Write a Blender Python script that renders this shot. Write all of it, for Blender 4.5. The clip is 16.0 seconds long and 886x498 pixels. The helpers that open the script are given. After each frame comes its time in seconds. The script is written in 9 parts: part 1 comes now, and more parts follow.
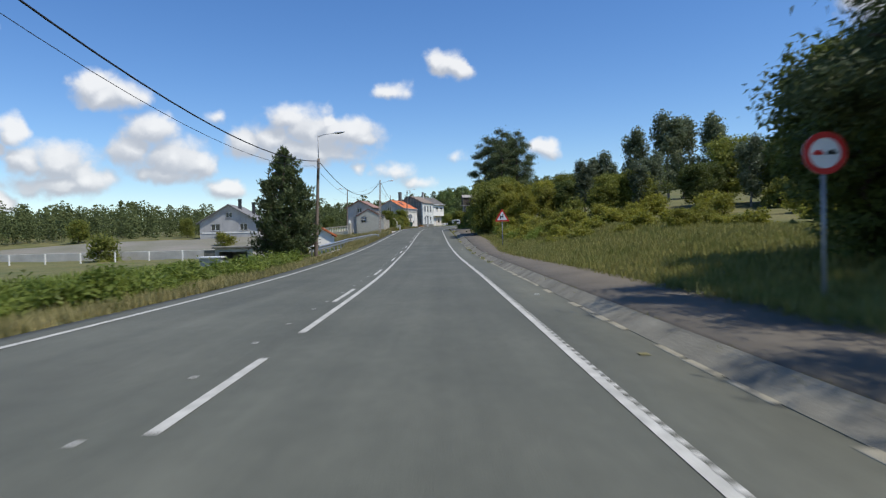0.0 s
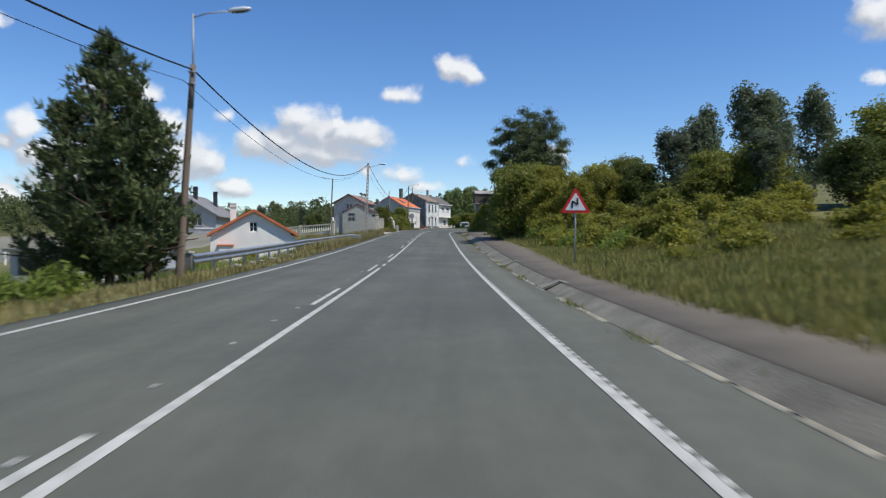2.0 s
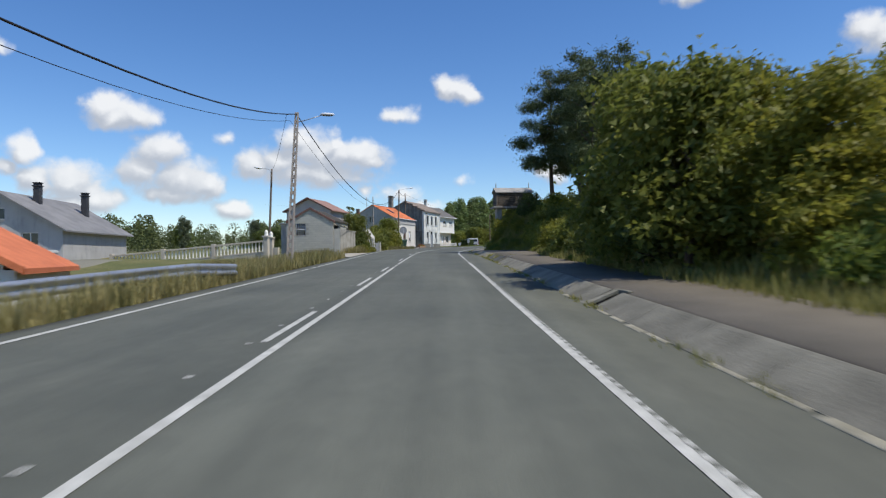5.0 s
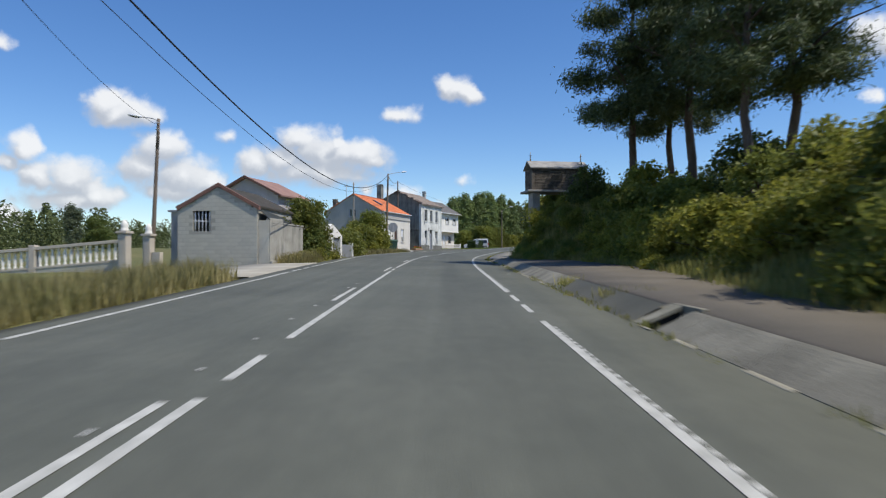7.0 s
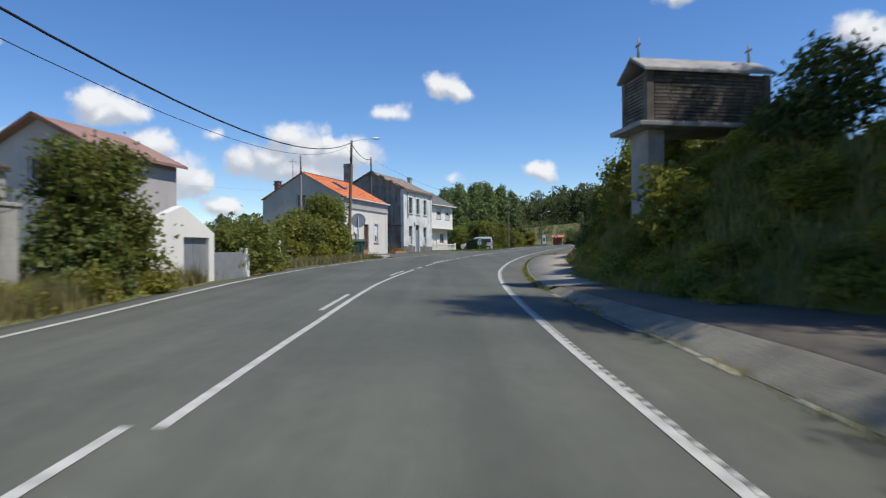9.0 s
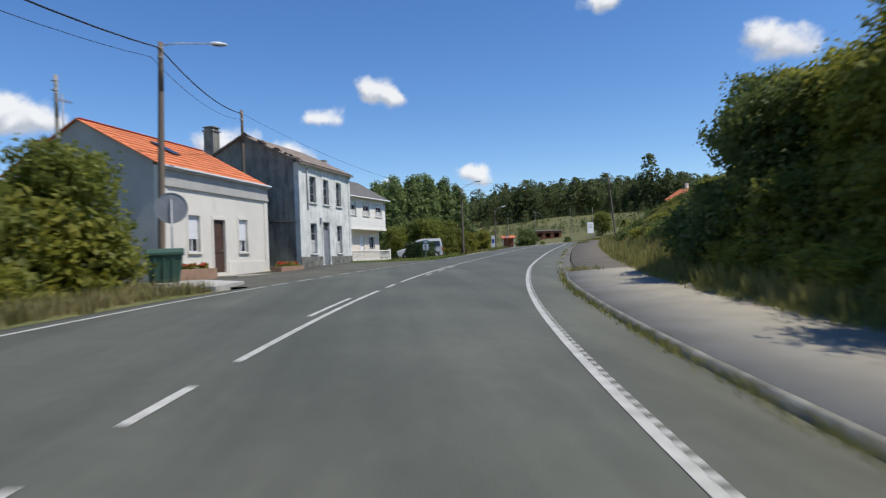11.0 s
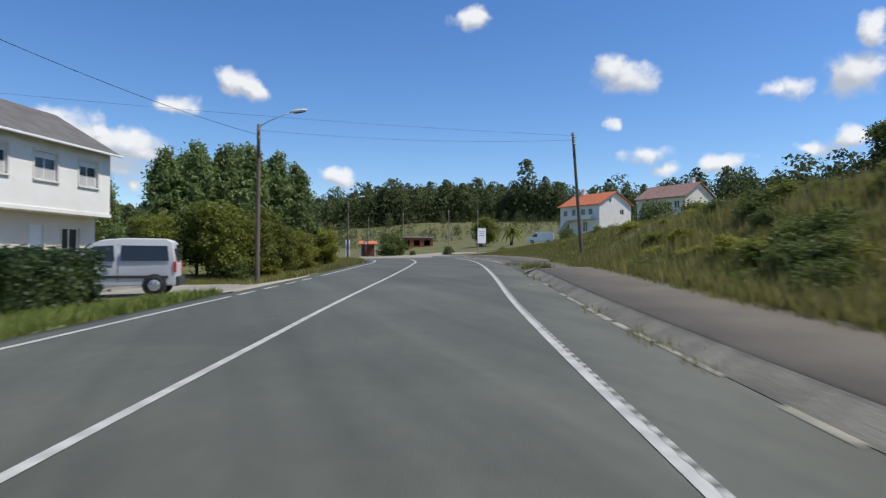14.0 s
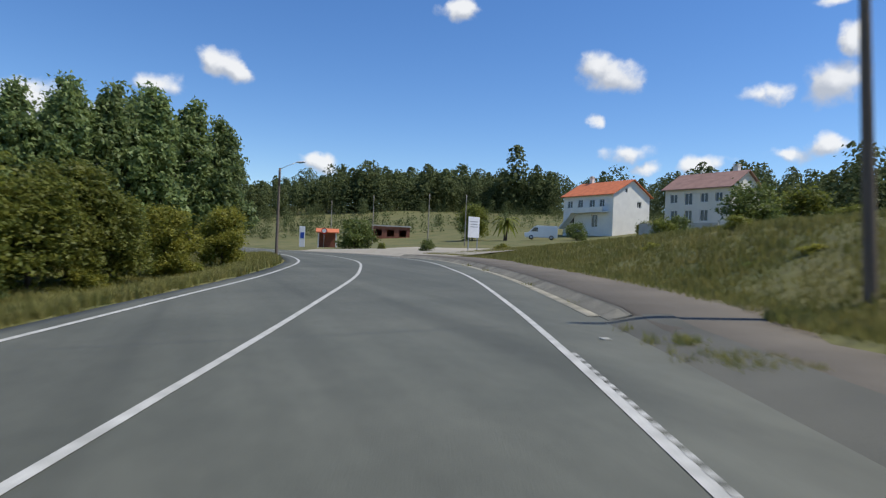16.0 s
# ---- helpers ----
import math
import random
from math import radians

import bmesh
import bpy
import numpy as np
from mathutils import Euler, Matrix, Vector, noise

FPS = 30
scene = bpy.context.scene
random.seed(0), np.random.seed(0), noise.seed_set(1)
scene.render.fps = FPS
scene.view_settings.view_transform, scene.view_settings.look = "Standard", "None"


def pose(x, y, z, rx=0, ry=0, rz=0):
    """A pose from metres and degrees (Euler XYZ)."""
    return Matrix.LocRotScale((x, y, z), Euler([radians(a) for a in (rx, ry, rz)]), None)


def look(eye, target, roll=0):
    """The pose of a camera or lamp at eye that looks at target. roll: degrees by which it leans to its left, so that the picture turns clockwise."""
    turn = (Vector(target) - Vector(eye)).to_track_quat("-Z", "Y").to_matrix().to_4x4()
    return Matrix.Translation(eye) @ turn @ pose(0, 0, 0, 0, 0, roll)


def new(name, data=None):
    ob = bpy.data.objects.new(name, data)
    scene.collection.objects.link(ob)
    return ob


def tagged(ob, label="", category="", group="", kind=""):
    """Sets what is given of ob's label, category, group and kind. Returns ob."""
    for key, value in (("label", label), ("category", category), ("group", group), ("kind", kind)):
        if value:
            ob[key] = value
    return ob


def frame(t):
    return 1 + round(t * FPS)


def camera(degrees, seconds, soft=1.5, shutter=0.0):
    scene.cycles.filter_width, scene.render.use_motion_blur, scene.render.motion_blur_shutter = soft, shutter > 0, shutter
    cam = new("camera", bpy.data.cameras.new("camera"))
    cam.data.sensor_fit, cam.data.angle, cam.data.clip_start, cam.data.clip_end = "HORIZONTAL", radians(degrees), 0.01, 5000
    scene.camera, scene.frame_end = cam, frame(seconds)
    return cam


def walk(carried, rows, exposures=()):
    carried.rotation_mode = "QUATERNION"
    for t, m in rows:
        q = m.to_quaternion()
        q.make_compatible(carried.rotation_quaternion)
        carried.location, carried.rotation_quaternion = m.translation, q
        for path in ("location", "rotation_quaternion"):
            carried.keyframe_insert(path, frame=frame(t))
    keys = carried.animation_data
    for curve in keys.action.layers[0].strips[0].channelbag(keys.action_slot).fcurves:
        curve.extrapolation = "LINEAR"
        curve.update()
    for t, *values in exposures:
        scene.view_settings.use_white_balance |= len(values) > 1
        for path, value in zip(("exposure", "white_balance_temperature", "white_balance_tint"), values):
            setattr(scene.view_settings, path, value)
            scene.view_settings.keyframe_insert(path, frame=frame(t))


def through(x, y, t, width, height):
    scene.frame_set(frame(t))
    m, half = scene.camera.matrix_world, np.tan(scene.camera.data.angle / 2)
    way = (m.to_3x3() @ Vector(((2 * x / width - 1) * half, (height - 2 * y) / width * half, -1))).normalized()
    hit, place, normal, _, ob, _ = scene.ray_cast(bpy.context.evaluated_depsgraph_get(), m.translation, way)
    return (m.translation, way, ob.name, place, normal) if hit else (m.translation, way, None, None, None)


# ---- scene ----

# The car's path: seconds, place in metres, turn in degrees
PATH = [
    (0, 0.00, 0.00, 1.35, 88.52, 1.42, 0.00),
    (0.5, -0.05, 5.57, 1.26, 88.54, 1.16, -0.17),
    (1, -0.10, 11.15, 1.21, 88.93, 0.79, -0.08),
    (1.5, -0.16, 16.74, 1.18, 88.91, 0.27, 0.12),
    (2, -0.26, 22.34, 1.18, 88.93, -0.18, 0.47),
    (2.5, -0.43, 27.95, 1.20, 89.09, -0.32, 0.76),
    (3, -0.55, 33.55, 1.22, 89.49, -0.30, 0.57),
    (3.5, -0.68, 39.16, 1.24, 89.73, 0.14, 0.46),
    (4, -0.79, 44.79, 1.29, 90.46, 0.49, 0.41),
    (4.5, -0.89, 50.47, 1.39, 90.55, 0.66, 0.46),
    (5, -1.00, 56.20, 1.54, 90.64, 0.67, 0.50),
    (5.5, -1.11, 61.98, 1.70, 90.75, 0.55, 0.49),
    (6, -1.22, 67.81, 1.87, 90.80, 0.37, 0.43),
    (6.5, -1.32, 73.69, 2.05, 90.75, 0.18, 0.40),
    (7, -1.43, 79.62, 2.23, 90.64, 0.08, 0.54),
    (7.5, -1.54, 85.57, 2.42, 90.96, 0.08, 0.38),
    (8, -1.64, 91.50, 2.61, 90.91, -0.14, 0.31),
    (8.5, -1.72, 97.46, 2.79, 90.71, 0.02, 0.10),
    (9, -1.77, 103.46, 2.95, 90.44, 0.40, -0.38),
    (9.5, -1.75, 109.50, 3.08, 90.18, 0.90, -1.22),
    (10, -1.62, 115.56, 3.19, 90.05, 1.43, -2.45),
    (10.5, -1.34, 121.64, 3.30, 90.14, 1.91, -4.08),
    (11, -0.84, 127.72, 3.44, 90.69, 2.24, -6.07),
    (11.5, -0.10, 133.76, 3.59, 90.63, 1.65, -8.27),
    (12, 0.82, 139.67, 3.76, 90.90, 1.02, -10.36),
    (12.5, 1.99, 145.46, 3.94, 90.91, 0.41, -13.23),
    (13, 3.37, 151.11, 4.12, 91.00, 0.16, -15.61),
    (13.5, 5.00, 156.66, 4.29, 90.85, 0.18, -17.96),
    (14, 6.76, 162.13, 4.46, 90.98, -0.29, -18.79),
    (14.5, 8.56, 167.58, 4.64, 90.74, -0.72, -19.56),
    (15, 10.41, 172.96, 4.83, 90.62, -1.20, -20.40),
    (15.5, 12.36, 178.23, 5.05, 90.55, -1.91, -20.72),
    (16, 14.30, 183.51, 5.24, 90.19, -2.40, -20.68),
]
cam = camera(70.4, 16.0, 1.2, 0.4)
walk(cam, [(t, pose(*p)) for t, *p in PATH])

# ---- sky and sun ----
SUN_AZ, SUN_EL = radians(114), radians(59)      # clockwise from +y, and height
sun = new("sun", bpy.data.lights.new("sun", "SUN"))
sun.data.energy, sun.data.angle, sun.data.color = 4.2, radians(0.6), (1.0, 0.95, 0.87)
to_sun = Vector((math.sin(SUN_AZ) * math.cos(SUN_EL), math.cos(SUN_AZ) * math.cos(SUN_EL), math.sin(SUN_EL)))
sun.matrix_world = look((0, 0, 60), Vector((0, 0, 60)) - to_sun)
scene.view_settings.exposure = 0.04

# clouds: azimuth, height, half width, half height, in degrees
CLOUDS = [
    (-13.6, 10.3, 2.2, 1.4), (-11.7, 9.2, 3.3, 2.2), (-14.9, 8.5, 3.0, 1.8), (-9.3, 9.0, 3.3, 1.8), (-6.8, 8.6, 2.1, 0.9), (-17.2, 8.0, 1.9, 1.6),
    (-11.9, 7.5, 6.2, 1.4), (-24.6, 8.9, 2.4, 1.6), (-25.9, 7.1, 2.1, 2.1), (-23.1, 6.7, 3.5, 2.2), (-20.7, 6.4, 1.9, 1.4), (-23.9, 5.5, 3.7, 1.0),
    (-31.5, 6.0, 3.6, 2.1), (-33.6, 6.1, 1.7, 1.6), (-29.4, 4.9, 2.2, 1.7), (-31.5, 4.3, 3.9, 1.1), (-34.4, 8.2, 1.5, 1.4), (-35.4, 7.1, 1.3, 0.9),
    (-28.7, 12.2, 1.9, 1.3), (-26.6, 11.7, 2.2, 1.3), (-27.8, 11.5, 2.9, 1.1), (0.2, 15.2, 1.6, 1.1), (1.0, 14.9, 1.8, 1.1), (1.6, 14.6, 1.4, 1.0), (-4.2, 12.7, 1.8, 0.7),
    (-35.7, 15.8, 1.0, 0.6),  (-18.8, 4.4, 1.8, 1.2), (-4.1, 5.6, 2.0, 0.8), (-7.5, 5.9, 0.7, 0.6),
    (1.5, 6.8, 1.1, 0.7), (-35.1, 3.0, 1.4, 1.0), (-19.6, 10.0, 1.0, 0.7), (9.6, 6.9, 1.6, 0.8), (-2.4, 4.7, 1.7, 0.7), (-7.9, 9.1, 3.5, 1.7),
    (-10.0, 9.9, 1.3, 1.0), (9.3, 7.3, 1.8, 0.9), (33.8, 16.4, 1.9, 1.5), (35.4, 15.6, 2.5, 1.6), (21.4, 21.2, 2.1, 1.0), (36.7, 9.1, 2.1, 0.8),
    (42.5, 8.1, 1.7, 0.9), (38.3, 7.9, 1.5, 0.5), (52.1, 14.2, 2.3, 1.8), (53.3, 17.0, 1.0, 1.3), (46.7, 13.6, 1.3, 0.6), (34.0, 11.9, 0.7, 0.5),
    (52.1, 9.5, 1.5, 1.1), (49.4, 8.8, 1.4, 0.6), (43.1, 8.3, 1.8, 0.8), (48.0, 13.7, 1.4, 0.8), (52.1, 19.9, 1.6, 0.4), (-45.0, 7.0, 7.0, 3.0),
    (75.0, 13.0, 7.0, 3.5), (150.0, 16.0, 12.0, 4.0), (-120.0, 14.0, 14.0, 5.0), (-160.0, 22.0, 9.0, 4.0),
]


def make_sky():
    world = bpy.data.worlds.new("sky")
    scene.world = world
    world.use_nodes = True
    nt = world.node_tree
    nt.nodes.clear()
    N, L = nt.nodes.new, nt.links.new

    def math_node(op, a, b=None, c=None):
        n = N("ShaderNodeMath")
        n.operation = op
        for i, v in enumerate((a, b, c)):
            if v is None:
                continue
            if isinstance(v, (int, float)):
                n.inputs[i].default_value = v
            else:
                L(v, n.inputs[i])
        return n.outputs[0]

    sky = N("ShaderNodeTexSky")
    sky.sky_type, sky.sun_disc = "NISHITA", False
    sky.sun_elevation, sky.sun_rotation = SUN_EL, SUN_AZ
    sky.air_density, sky.dust_density, sky.ozone_density, sky.altitude = 1.0, 0.15, 4.0, 400
    tex = N("ShaderNodeTexCoord")
    wob = N("ShaderNodeTexNoise")
    wob.inputs["Scale"].default_value, wob.inputs["Detail"].default_value, wob.inputs["Roughness"].default_value = 22.0, 4.0, 0.55
    L(tex.outputs["Generated"], wob.inputs["Vector"])
    sep = N("ShaderNodeSeparateXYZ")
    L(tex.outputs["Generated"], sep.inputs[0])
    wsep = N("ShaderNodeSeparateXYZ")
    L(wob.outputs["Color"], wsep.inputs[0])
    az = math_node("ARCTAN2", sep.outputs[0], sep.outputs[1])
    el = math_node("ARCSINE", sep.outputs[2])
    az = math_node("ADD", math_node("MULTIPLY", az, 180 / math.pi), math_node("MULTIPLY_ADD", wsep.outputs[0], 2.6, -1.3))
    el = math_node("ADD", math_node("MULTIPLY", el, 180 / math.pi), math_node("MULTIPLY_ADD", wsep.outputs[1], 1.6, -0.8))
    def field(az_, el_):
        best = None
        for a, e, w, h in CLOUDS:
            dx = math_node("MULTIPLY", math_node("SUBTRACT", az_, a), 1 / w)
            dy = math_node("MULTIPLY", math_node("SUBTRACT", el_, e), 1 / h)
            r = math_node("SQRT", math_node("MULTIPLY_ADD", dx, dx, math_node("MULTIPLY", dy, dy)))
            k = math_node("MULTIPLY", math_node("SUBTRACT", 1.0, r), 1.0 if h > 0.8 else 0.62)
            best = k if best is None else math_node("SMOOTH_MAX", best, k, 0.12)
        return best

    best = field(az, el)
    # thickness a little higher up and sunward: little above means a lit top
    base = math_node("SUBTRACT", best, math_node("MAXIMUM", field(math_node("ADD", az, 0.5), math_node("ADD", el, 1.0)), -0.7))
    # billows: soft puffs at three sizes, with ragged edges
    puffs = None
    for scale_, amount in ((26.0, 0.34), (60.0, 0.22)):
        cells = N("ShaderNodeTexVoronoi")
        cells.feature, cells.inputs["Scale"].default_value = "SMOOTH_F1", scale_
        cells.inputs["Smoothness"].default_value = 0.8
        warp = N("ShaderNodeVectorMath")
        warp.operation = "MULTIPLY_ADD"
        L(wob.outputs["Color"], warp.inputs[0])
        warp.inputs[1].default_value = (0.03, 0.03, 0.03)
        L(tex.outputs["Generated"], warp.inputs[2])
        L(warp.outputs[0], cells.inputs["Vector"])
        one = math_node("MULTIPLY", math_node("SUBTRACT", 0.46, cells.outputs["Distance"]), amount * 2)
        puffs = one if puffs is None else math_node("ADD", puffs, one)
    shred = N("ShaderNodeTexNoise")
    shred.inputs["Scale"].default_value, shred.inputs["Detail"].default_value, shred.inputs["Roughness"].default_value = 42.0, 7.0, 0.62
    L(tex.outputs["Generated"], shred.inputs["Vector"])
    puffs = math_node("ADD", puffs, math_node("MULTIPLY_ADD", shred.outputs[0], 0.9, -0.45))
    best = math_node("ADD", best, math_node("MULTIPLY", puffs, 0.75))
    base = math_node("ADD", base, math_node("MULTIPLY", puffs, 0.5))
    cover = N("ShaderNodeMapRange")
    cover.interpolation_type = "SMOOTHSTEP"
    cover.inputs[1].default_value, cover.inputs[2].default_value = -0.16, 0.54
    L(best, cover.inputs[0])
    tone = N("ShaderNodeMapRange")
    tone.interpolation_type = "SMOOTHSTEP"
    tone.inputs[1].default_value, tone.inputs[2].default_value = -0.25, 0.75
    L(base, tone.inputs[0])
    white = N("ShaderNodeMix")
    white.data_type = "RGBA"
    white.inputs["A"].default_value, white.inputs["B"].default_value = (3.5, 3.75, 4.2, 1), (6.4, 6.45, 6.5, 1)
    L(tone.outputs[0], white.inputs["Factor"])
    rich = N("ShaderNodeHueSaturation")
    rich.inputs["Saturation"].default_value, rich.inputs["Value"].default_value = 1.21, 1.0
    rich.inputs["Hue"].default_value = 0.507
    L(sky.outputs[0], rich.inputs["Color"])
    mixed = N("ShaderNodeMix")
    mixed.data_type = "RGBA"
    L(math_node("MULTIPLY", cover.outputs[0], 0.93), mixed.inputs["Factor"])
    L(rich.outputs[0], mixed.inputs["A"])
    L(white.outputs["Result"], mixed.inputs["B"])
    bg = N("ShaderNodeBackground")
    bg.inputs["Strength"].default_value = 0.14
    L(mixed.outputs["Result"], bg.inputs["Color"])
    out = N("ShaderNodeOutputWorld")
    L(bg.outputs[0], out.inputs["Surface"])


make_sky()

# ---- materials ----


def mat(name, c1, c2, scale=2.0, rough=0.85, bump=0.15, fine=35.0, grain=0.25, spec=0.3, metal=0.0, vary=0.0, stretch=(1, 1, 1), streak=None, island=0.0, glow=0.0):
    """Two colours mixed by a coarse noise, a fine grain on both colour and relief, and streaks down the wall if asked."""
    m = bpy.data.materials.new(name)
    m.use_nodes = True
    nt = m.node_tree
    N, L = nt.nodes.new, nt.links.new
    b = nt.nodes["Principled BSDF"]
    b.inputs["Roughness"].default_value, b.inputs["Metallic"].default_value = rough, metal
    b.inputs["Specular IOR Level"].default_value = spec
    tex = N("ShaderNodeTexCoord")
    mp = N("ShaderNodeMapping")
    mp.inputs["Scale"].default_value = stretch
    L(tex.outputs["Object"], mp.inputs[0])
    n1, n2 = N("ShaderNodeTexNoise"), N("ShaderNodeTexNoise")
    n1.inputs["Scale"].default_value, n1.inputs["Detail"].default_value = scale, 5
    n2.inputs["Scale"].default_value, n2.inputs["Detail"].default_value = fine, 3
    L(mp.outputs[0], n1.inputs["Vector"])
    L(mp.outputs[0], n2.inputs["Vector"])
    ramp = N("ShaderNodeMapRange")
    ramp.inputs[1].default_value, ramp.inputs[2].default_value = 0.32, 0.68
    L(n1.outputs[0], ramp.inputs[0])
    mix = N("ShaderNodeMix")
    mix.data_type = "RGBA"
    mix.inputs["A"].default_value, mix.inputs["B"].default_value = (*c1, 1), (*c2, 1)
    L(ramp.outputs[0], mix.inputs["Factor"])
    col = mix.outputs["Result"]
    if streak:
        mp2 = N("ShaderNodeMapping")
        mp2.inputs["Scale"].default_value = (1.7, 1.7, 0.42)
        L(tex.outputs["Object"], mp2.inputs[0])
        n3 = N("ShaderNodeTexNoise")
        n3.inputs["Scale"].default_value, n3.inputs["Detail"].default_value, n3.inputs["Roughness"].default_value = 1.3, 8, 0.7
        L(mp2.outputs[0], n3.inputs["Vector"])
        r3 = N("ShaderNodeMapRange")
        r3.inputs[1].default_value, r3.inputs[2].default_value, r3.inputs[4].default_value = streak[3], streak[3] + 0.22, streak[4]
        L(n3.outputs[0], r3.inputs[0])
        mx = N("ShaderNodeMix")
        mx.data_type = "RGBA"
        mx.inputs["B"].default_value = (*streak[:3], 1)
        L(r3.outputs[0], mx.inputs["Factor"])
        L(col, mx.inputs["A"])
        col = mx.outputs["Result"]
    hsv = N("ShaderNodeHueSaturation")
    g = N("ShaderNodeMapRange")
    g.inputs[3].default_value, g.inputs[4].default_value = 1 - grain, 1 + grain
    L(n2.outputs[0], g.inputs[0])
    val = g.outputs[0]
    if vary or island:
        src = N("ShaderNodeNewGeometry").outputs["Random Per Island"] if island else N("ShaderNodeObjectInfo").outputs["Random"]
        amount = island or vary
        v = N("ShaderNodeMapRange")
        v.inputs[3].default_value, v.inputs[4].default_value = 1 - amount, 1 + amount
        L(src, v.inputs[0])
        mul = N("ShaderNodeMath")
        mul.operation = "MULTIPLY"
        L(val, mul.inputs[0])
        L(v.outputs[0], mul.inputs[1])
        val = mul.outputs[0]
    L(val, hsv.inputs["Value"])
    L(col, hsv.inputs["Color"])
    L(hsv.outputs[0], b.inputs["Base Color"])
    if bump:
        bp = N("ShaderNodeBump")
        bp.inputs["Strength"].default_value, bp.inputs["Distance"].default_value = bump, 0.02
        L(n2.outputs[0], bp.inputs["Height"])
        L(bp.outputs[0], b.inputs["Normal"])
    return m


def leaf_mat(name, c1, c2, shine=0.3, through=0.45):
    """Leaves: each island its own tint, some light coming through."""
    m = bpy.data.materials.new(name)
    m.use_nodes = True
    nt = m.node_tree
    N, L = nt.nodes.new, nt.links.new
    b = nt.nodes["Principled BSDF"]
    b.inputs["Roughness"].default_value, b.inputs["Specular IOR Level"].default_value = 0.55, shine
    geo, oi = N("ShaderNodeNewGeometry"), N("ShaderNodeObjectInfo")
    tex, n = N("ShaderNodeTexCoord"), N("ShaderNodeTexNoise")
    n.inputs["Scale"].default_value = 0.9
    L(tex.outputs["Object"], n.inputs["Vector"])
    add = N("ShaderNodeMath")
    add.operation = "MULTIPLY_ADD"
    L(geo.outputs["Random Per Island"], add.inputs[0])
    add.inputs[1].default_value = 0.55
    sub = N("ShaderNodeMath")
    sub.operation = "MULTIPLY_ADD"
    L(n.outputs[0], sub.inputs[0])
    sub.inputs[1].default_value, sub.inputs[2].default_value = 1.4, -0.48
    L(sub.outputs[0], add.inputs[2])
    mix = N("ShaderNodeMix")
    mix.data_type = "RGBA"
    mix.inputs["A"].default_value, mix.inputs["B"].default_value = (*c1, 1), (*c2, 1)
    L(add.outputs[0], mix.inputs["Factor"])
    hsv = N("ShaderNodeHueSaturation")
    v = N("ShaderNodeMapRange")
    v.inputs[3].default_value, v.inputs[4].default_value = 0.8, 1.2
    L(oi.outputs["Random"], v.inputs[0])
    L(v.outputs[0], hsv.inputs["Value"])
    L(mix.outputs["Result"], hsv.inputs["Color"])
    L(hsv.outputs[0], b.inputs["Base Color"])
    tr = N("ShaderNodeBsdfTranslucent")
    L(hsv.outputs[0], tr.inputs["Color"])
    ms = N("ShaderNodeMixShader")
    ms.inputs[0].default_value = through
    L(b.outputs[0], ms.inputs[1])
    L(tr.outputs[0], ms.inputs[2])
    L(ms.outputs[0], nt.nodes["Material Output"].inputs["Surface"])
    return m


def glass_mat(name, tint=(0.03, 0.035, 0.04)):
    m = bpy.data.materials.new(name)
    m.use_nodes = True
    b = m.node_tree.nodes["Principled BSDF"]
    b.inputs["Base Color"].default_value = (*tint, 1)
    b.inputs["Roughness"].default_value, b.inputs["Specular IOR Level"].default_value = 0.04, 0.55
    return m


ASPHALT = mat("asphalt", (0.088, 0.092, 0.071), (0.114, 0.117, 0.090), 0.35, 0.75, 0.25, 70, 0.2, 0.35)


def wear_asphalt(m):
    """Darker oil band and paler wheel tracks drawn out along the road, and a few blotches."""
    nt = m.node_tree
    N, L = nt.nodes.new, nt.links.new
    b = nt.nodes["Principled BSDF"]
    col = b.inputs["Base Color"].links[0].from_socket
    tex = N("ShaderNodeTexCoord")
    for scale, size, lo, hi in (((1.5, 0.035, 1), 1.0, 0.84, 1.14), ((0.6, 0.16, 1), 1.0, 0.9, 1.1), ((3.5, 2.0, 1), 1.6, 0.93, 1.07)):
        mp, n, r, h = N("ShaderNodeMapping"), N("ShaderNodeTexNoise"), N("ShaderNodeMapRange"), N("ShaderNodeHueSaturation")
        mp.inputs["Scale"].default_value = scale
        n.inputs["Scale"].default_value, n.inputs["Detail"].default_value = size, 6
        r.inputs[1].default_value, r.inputs[2].default_value, r.inputs[3].default_value, r.inputs[4].default_value = 0.3, 0.7, lo, hi
        L(tex.outputs["Object"], mp.inputs[0])
        L(mp.outputs[0], n.inputs["Vector"])
        L(n.outputs[0], r.inputs[0])
        L(r.outputs[0], h.inputs["Value"])
        L(col, h.inputs["Color"])
        col = h.outputs[0]
    L(col, b.inputs["Base Color"])


wear_asphalt(ASPHALT)
PATCH = mat("asphalt_patch", (0.078, 0.077, 0.060), (0.114, 0.111, 0.086), 0.6, 0.8, 0.3, 120, 0.2, 0.3)
PAINT = mat("road_paint", (0.56, 0.55, 0.49), (0.36, 0.355, 0.31), 5.0, 0.6, 0.2, 45, 0.22)
PAVING = mat("red_asphalt", (0.110, 0.096, 0.073), (0.146, 0.127, 0.097), 0.7, 0.9, 0.3, 90, 0.22)
PALE_PAVING = mat("pale_paving", (0.270, 0.245, 0.190), (0.350, 0.318, 0.250), 0.8, 0.9, 0.3, 80, 0.2)
KERB = mat("kerb_concrete", (0.250, 0.234, 0.180), (0.148, 0.138, 0.106), 1.3, 0.92, 0.6, 28, 0.35, vary=0.1)
CONCRETE = mat("concrete", (0.52, 0.50, 0.45), (0.40, 0.38, 0.34), 0.9, 0.9, 0.3, 40, 0.2)
